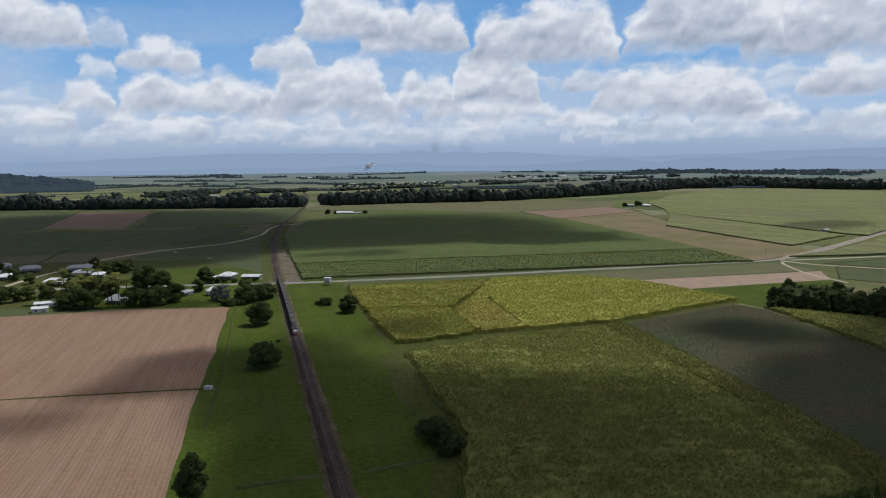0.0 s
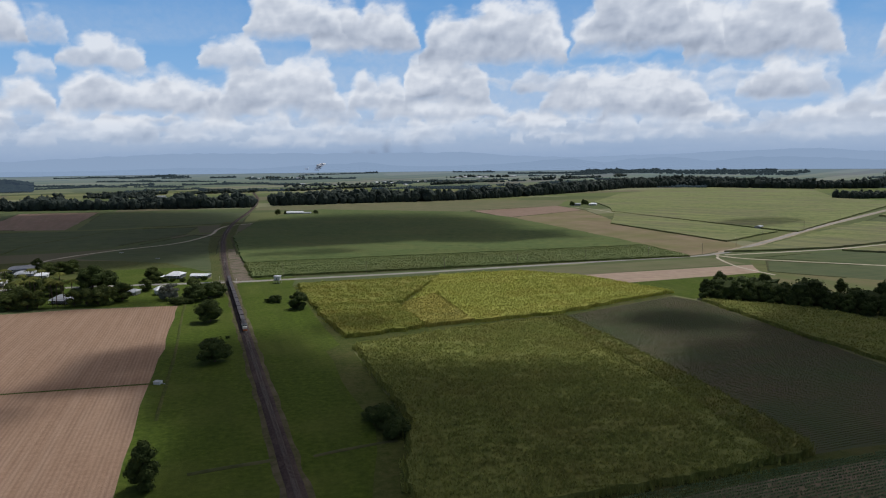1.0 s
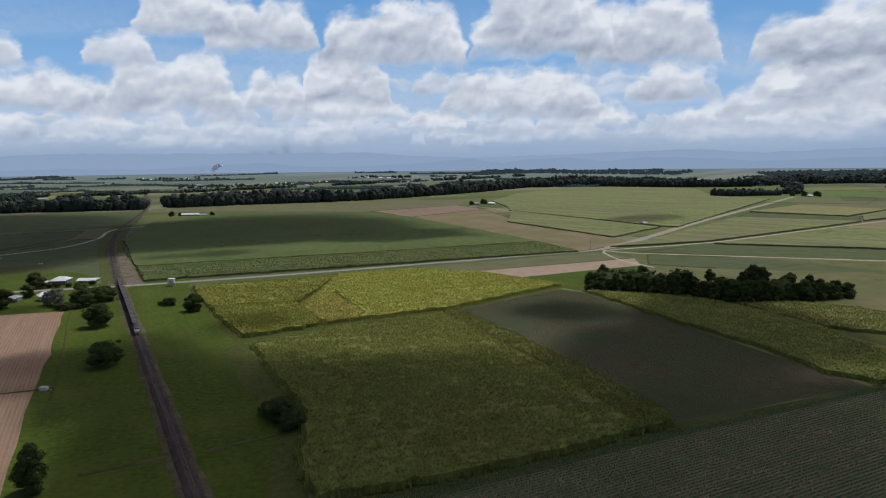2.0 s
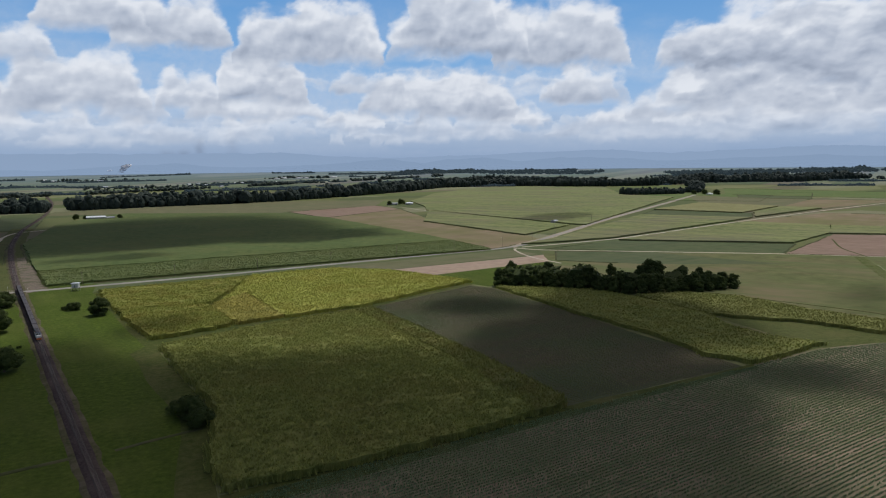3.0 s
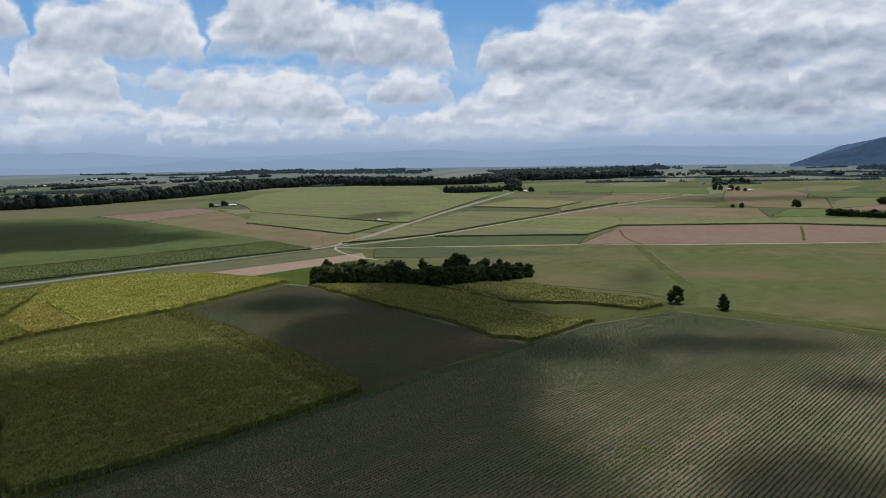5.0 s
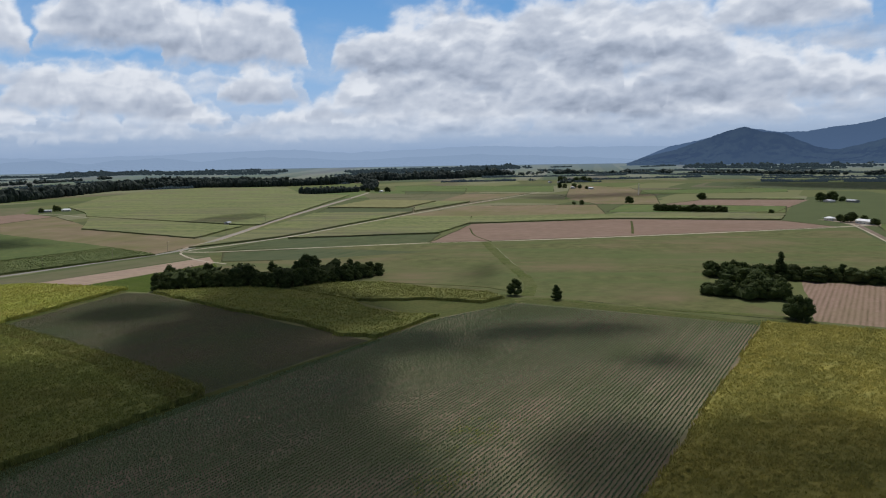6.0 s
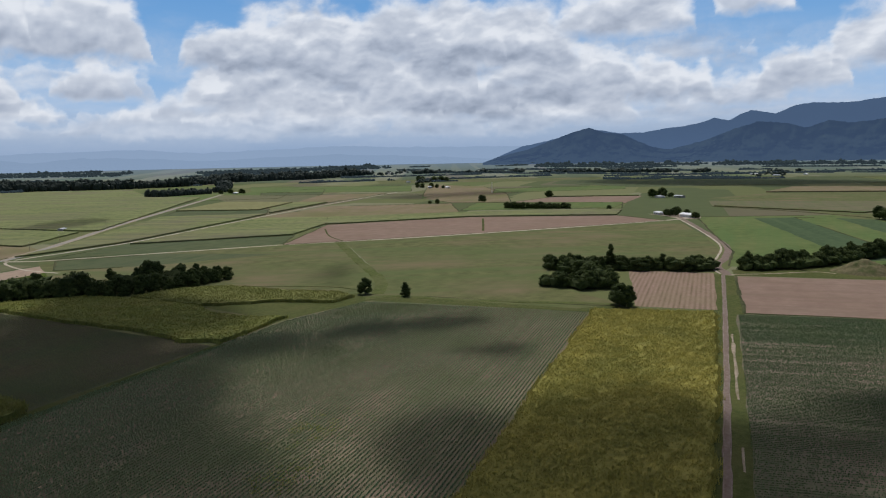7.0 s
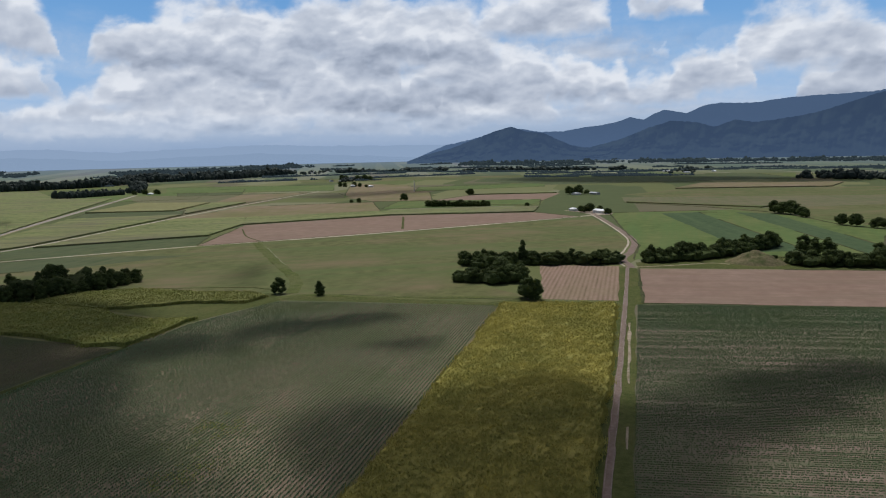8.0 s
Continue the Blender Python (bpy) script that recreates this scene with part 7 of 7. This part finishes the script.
for cx, cy, count, spread in ((80, 3090, 9, 90), (380, 3480, 8, 90), (-575, 3560, 5, 120), (2050, 1460, 4, 50), (-840, 2150, 5, 60), (2600, 2050, 4, 120), (2900, 480, 4, 130), (-250, 2900, 4, 140)):
    for k in range(count):
        house(cx + FAR_ROOFS.normal(0, spread), cy + FAR_ROOFS.normal(0, spread * 0.5), FAR_ROOFS.uniform(13, 26), FAR_ROOFS.uniform(9, 13), 4.0, 2.4, FAR_ROOFS.uniform(-60, 60), ROOF_WHITE if k % 3 else ROOF_GREY, WALL_WHITE,
              "distant farm building with a pale metal roof", 0, False, False, 2, "shed")
    wood([(cx - spread * 1.6, cy - 30), (cx, cy + 20), (cx + spread * 1.6, cy - 20)], 26, spread * 0.9, 6, 11, LEAF_FAR_HAZED, "garden trees around a distant hamlet", 300 + count + int(abs(cx)), BALL_COARSE)


def relay_hut(x, y, turn):
    """A raised equipment hut beside the level crossing."""
    ob = thing("equipment_hut", pose(x, y, 0, 0, 0, turn), "white equipment hut raised on grey legs beside the road", "hut")
    part("cabin", one_box(-2.4, -1.9, 2.6, 2.4, 1.9, 5.8, 0.06), WALL_WHITE, ob)
    part("roof", one_box(-2.8, -2.3, 5.78, 2.8, 2.3, 6.05, 0.06), ROOF_WHITE, ob, "flat white roof")
    part("platform", one_box(-2.7, -2.6, 2.4, 2.7, 2.2, 2.6), WALL_GREY, ob)
    part("door", one_box(-0.5, -1.97, 2.6, 0.5, -1.88, 4.7, 0.01), WALL_GREY, ob, "grey steel door")
    for px in (-2.3, 0.0, 2.3):
        for py in (-1.8, 1.8):
            part("leg", one_box(px - 0.13, py - 0.13, 0, px + 0.13, py + 0.13, 2.42), RAILING, ob)


relay_hut(-100, 560, -12)


def pump_pit(x, y):
    ob = thing("irrigation_pump", pose(x, y, 0, 0, 0, -15), "pale concrete irrigation pump box at the field edge", "pump")
    part("box", one_box(-1.6, -1.2, 0, 1.6, 1.2, 1.3, 0.08), WALL_WHITE, ob)
    part("lid", one_box(-1.75, -1.35, 1.28, 1.75, 1.35, 1.42, 0.04), ROOF_GREY, ob)
    part("pipe", tube(bmesh.new(), (1.5, 0, 0.5), (3.6, 0, 0.15), 0.18, 0.18, 10), RAILING, ob)


pump_pit(-107, 297)


def power_pole(x, y, turn=0.0, height=11.0):
    ob = thing("power_pole", pose(x, y, float(relief(x, y)), 0, 0, turn), "grey timber power pole beside the road", "power pole", "power poles")
    part("pole", tube(bmesh.new(), (0, 0, -0.5), (0, 0, height), 0.19, 0.13, 10), PALE_TIMBER, ob)
    arm = part("crossarm", one_box(-1.2, -0.07, height - 0.9, 1.2, 0.07, height - 0.74, 0.02), PALE_TIMBER, ob)
    for s in (-1.05, 0.0, 1.05):
        part("insulator", tube(bmesh.new(), (s, 0, height - 0.74), (s, 0, height - 0.5), 0.06, 0.04, 8), FRAME_WHITE, arm)
    return ob


POLE = power_pole(-30, 602, 15)
for x, y in ((40, 618), (110, 636), (180, 655), (248, 672), (312, 692), (372, 742), (432, 800), (-100, 588), (560, 930), (690, 1052)):
    copy_thing(POLE, pose(x, y, 0, 0, 0, 15))


def mast(x, y):
    ob = thing("radio_mast", pose(x, y, 0), "slender pale lattice mast on the plain", "mast")
    for px, py in ((-0.8, -0.8), (0.8, -0.8), (0.0, 0.9)):
        part("leg", tube(bmesh.new(), (px, py, 0), (px * 0.3, py * 0.3, 27), 0.3, 0.22, 6), FRAME_WHITE, ob)
    for k in range(8):
        z = 1.5 + 3.1 * k
        s = 1 - 0.7 * z / 27
        bm = bmesh.new()
        q = [(-0.8 * s, -0.8 * s, z), (0.8 * s, -0.8 * s, z + 1.4), (0, 0.9 * s, z + 2.6), (-0.8 * s, -0.8 * s, z + 3.0)]
        for a, b in zip(q, q[1:]):
            tube(bm, a, b, 0.08, 0.08, 5)
        part("brace", bm, FRAME_WHITE, ob)


mast(1519, 857)


def crossing_sign(x, y, turn):
    ob = thing("crossing_sign", pose(x, y, 0, 0, 0, turn), "white crossed boards on a post at the level crossing", "sign", "crossing signs")
    part("post", tube(bmesh.new(), (0, 0, 0), (0, 0, 3.4), 0.06, 0.06, 8), RAILING, ob)
    for s in (45, -45):
        bm = one_box(-0.75, -0.03, -0.11, 0.75, 0.0, 0.11)
        bmesh.ops.transform(bm, matrix=pose(0, -0.07, 3.0, 0, s, 0), verts=bm.verts)
        part("board", bm, FRAME_WHITE, ob)
    return ob


def trough(x, y, turn):
    ob = thing("water_trough", pose(x, y, 0, 0, 0, turn), "pale concrete stock trough in the paddock", "trough", "stock troughs")
    part("basin", one_box(-2.2, -0.6, 0, 2.2, 0.6, 0.7, 0.06), WALL_WHITE, ob)
    part("water", one_box(-2.0, -0.45, 0.64, 2.0, 0.45, 0.71), WATER, ob, "dark water surface")
    return ob


TROUGH = trough(-310, 781, 20)
copy_thing(TROUGH, pose(-252, 726, 0, 0, 0, -10))

SIGN = crossing_sign(-134, 564, -80)
copy_thing(SIGN, pose(-151, 577, 0, 0, 0, 100))


def culvert(x, y, turn):
    ob = thing("culvert_headwall", pose(x, y, 0, 0, 0, turn), "pale concrete culvert headwall beside the road", "culvert")
    part("wall", one_box(-4.5, -0.2, 0, 4.5, 0.2, 0.9, 0.05), WALL_WHITE, ob)
    part("wing", one_box(-6.0, -0.2, 0, -4.5, 0.2, 0.6, 0.05), WALL_WHITE, ob)


culvert(-158, 566, 10)


def mound(x, y):
    """A grassy spoil mound beside the creek trees."""
    n = 36
    u, v = np.meshgrid(np.linspace(-1, 1, n), np.linspace(-1, 1, n), indexing="ij")
    h = 6.6 * np.clip(1 - (u ** 2 + v ** 2), 0, 1) ** 1.1 * (0.35 + 1.3 * fbm(u * 2.6 + 9, v * 2.6 + 4, 6, 5))
    verts = np.stack([x + u * 20, y + v * 25, h * 1.15 - 0.05], -1).reshape(-1, 3)
    i, k = np.meshgrid(np.arange(n - 1), np.arange(n - 1), indexing="ij")
    f = np.stack([i * n + k, (i + 1) * n + k, (i + 1) * n + k + 1, i * n + k + 1], -1).reshape(-1, 4)
    tagged(new("mound", mesh_of("mound", verts, f, MOUND, True)), "grassy earth mound with bare sandy patches", "mound", kind="structure")


mound(662, -38)
plant(SHRUB, [(668, -66, 0.6), (688, -50, 0.6), (690, -28, 0.65)], ham, 0.9, 1.2, 0.2, "scrubby green bush at the foot of the mound", "bushes round the mound")


STEAM = leafy("steam", (0.88, 0.88, 0.90), (0.94, 0.94, 0.95), 0.0, through_light=0.88)


def smoke(x, y):
    """Two plumes of steam that lean with the wind and widen as they rise."""
    r = np.random.default_rng(4)
    ground_z = float(relief(x, y))
    cs, ss = [], []
    for lead, tall, wide in ((0.0, 52.0, 56.0), (-70.0, 20.0, 42.0)):
        t = np.linspace(0, 1, 13)
        cs.append(np.column_stack([x + lead + wide * t + r.normal(0, 2.5, 13), y + r.normal(0, 4, 13), ground_z + 4 + tall * t ** 0.8 + r.normal(0, 2.0, 13)]))
        ss.append(3.4 + 9.0 * np.sin(np.pi * (0.12 + 0.8 * t)) * r.uniform(0.6, 1.2, 13))
    c, size = np.concatenate(cs), np.concatenate(ss)
    v, f = lumps(c, np.column_stack([size * 1.5, size, size * 0.8]), r, BALL, 0.15)
    tagged(new("smoke_plume", mesh_of("smoke_plume", v, f, STEAM, True)), "white smoke drifting up from a distant mill", "smoke", kind="stuff")


smoke(-505, 4110)
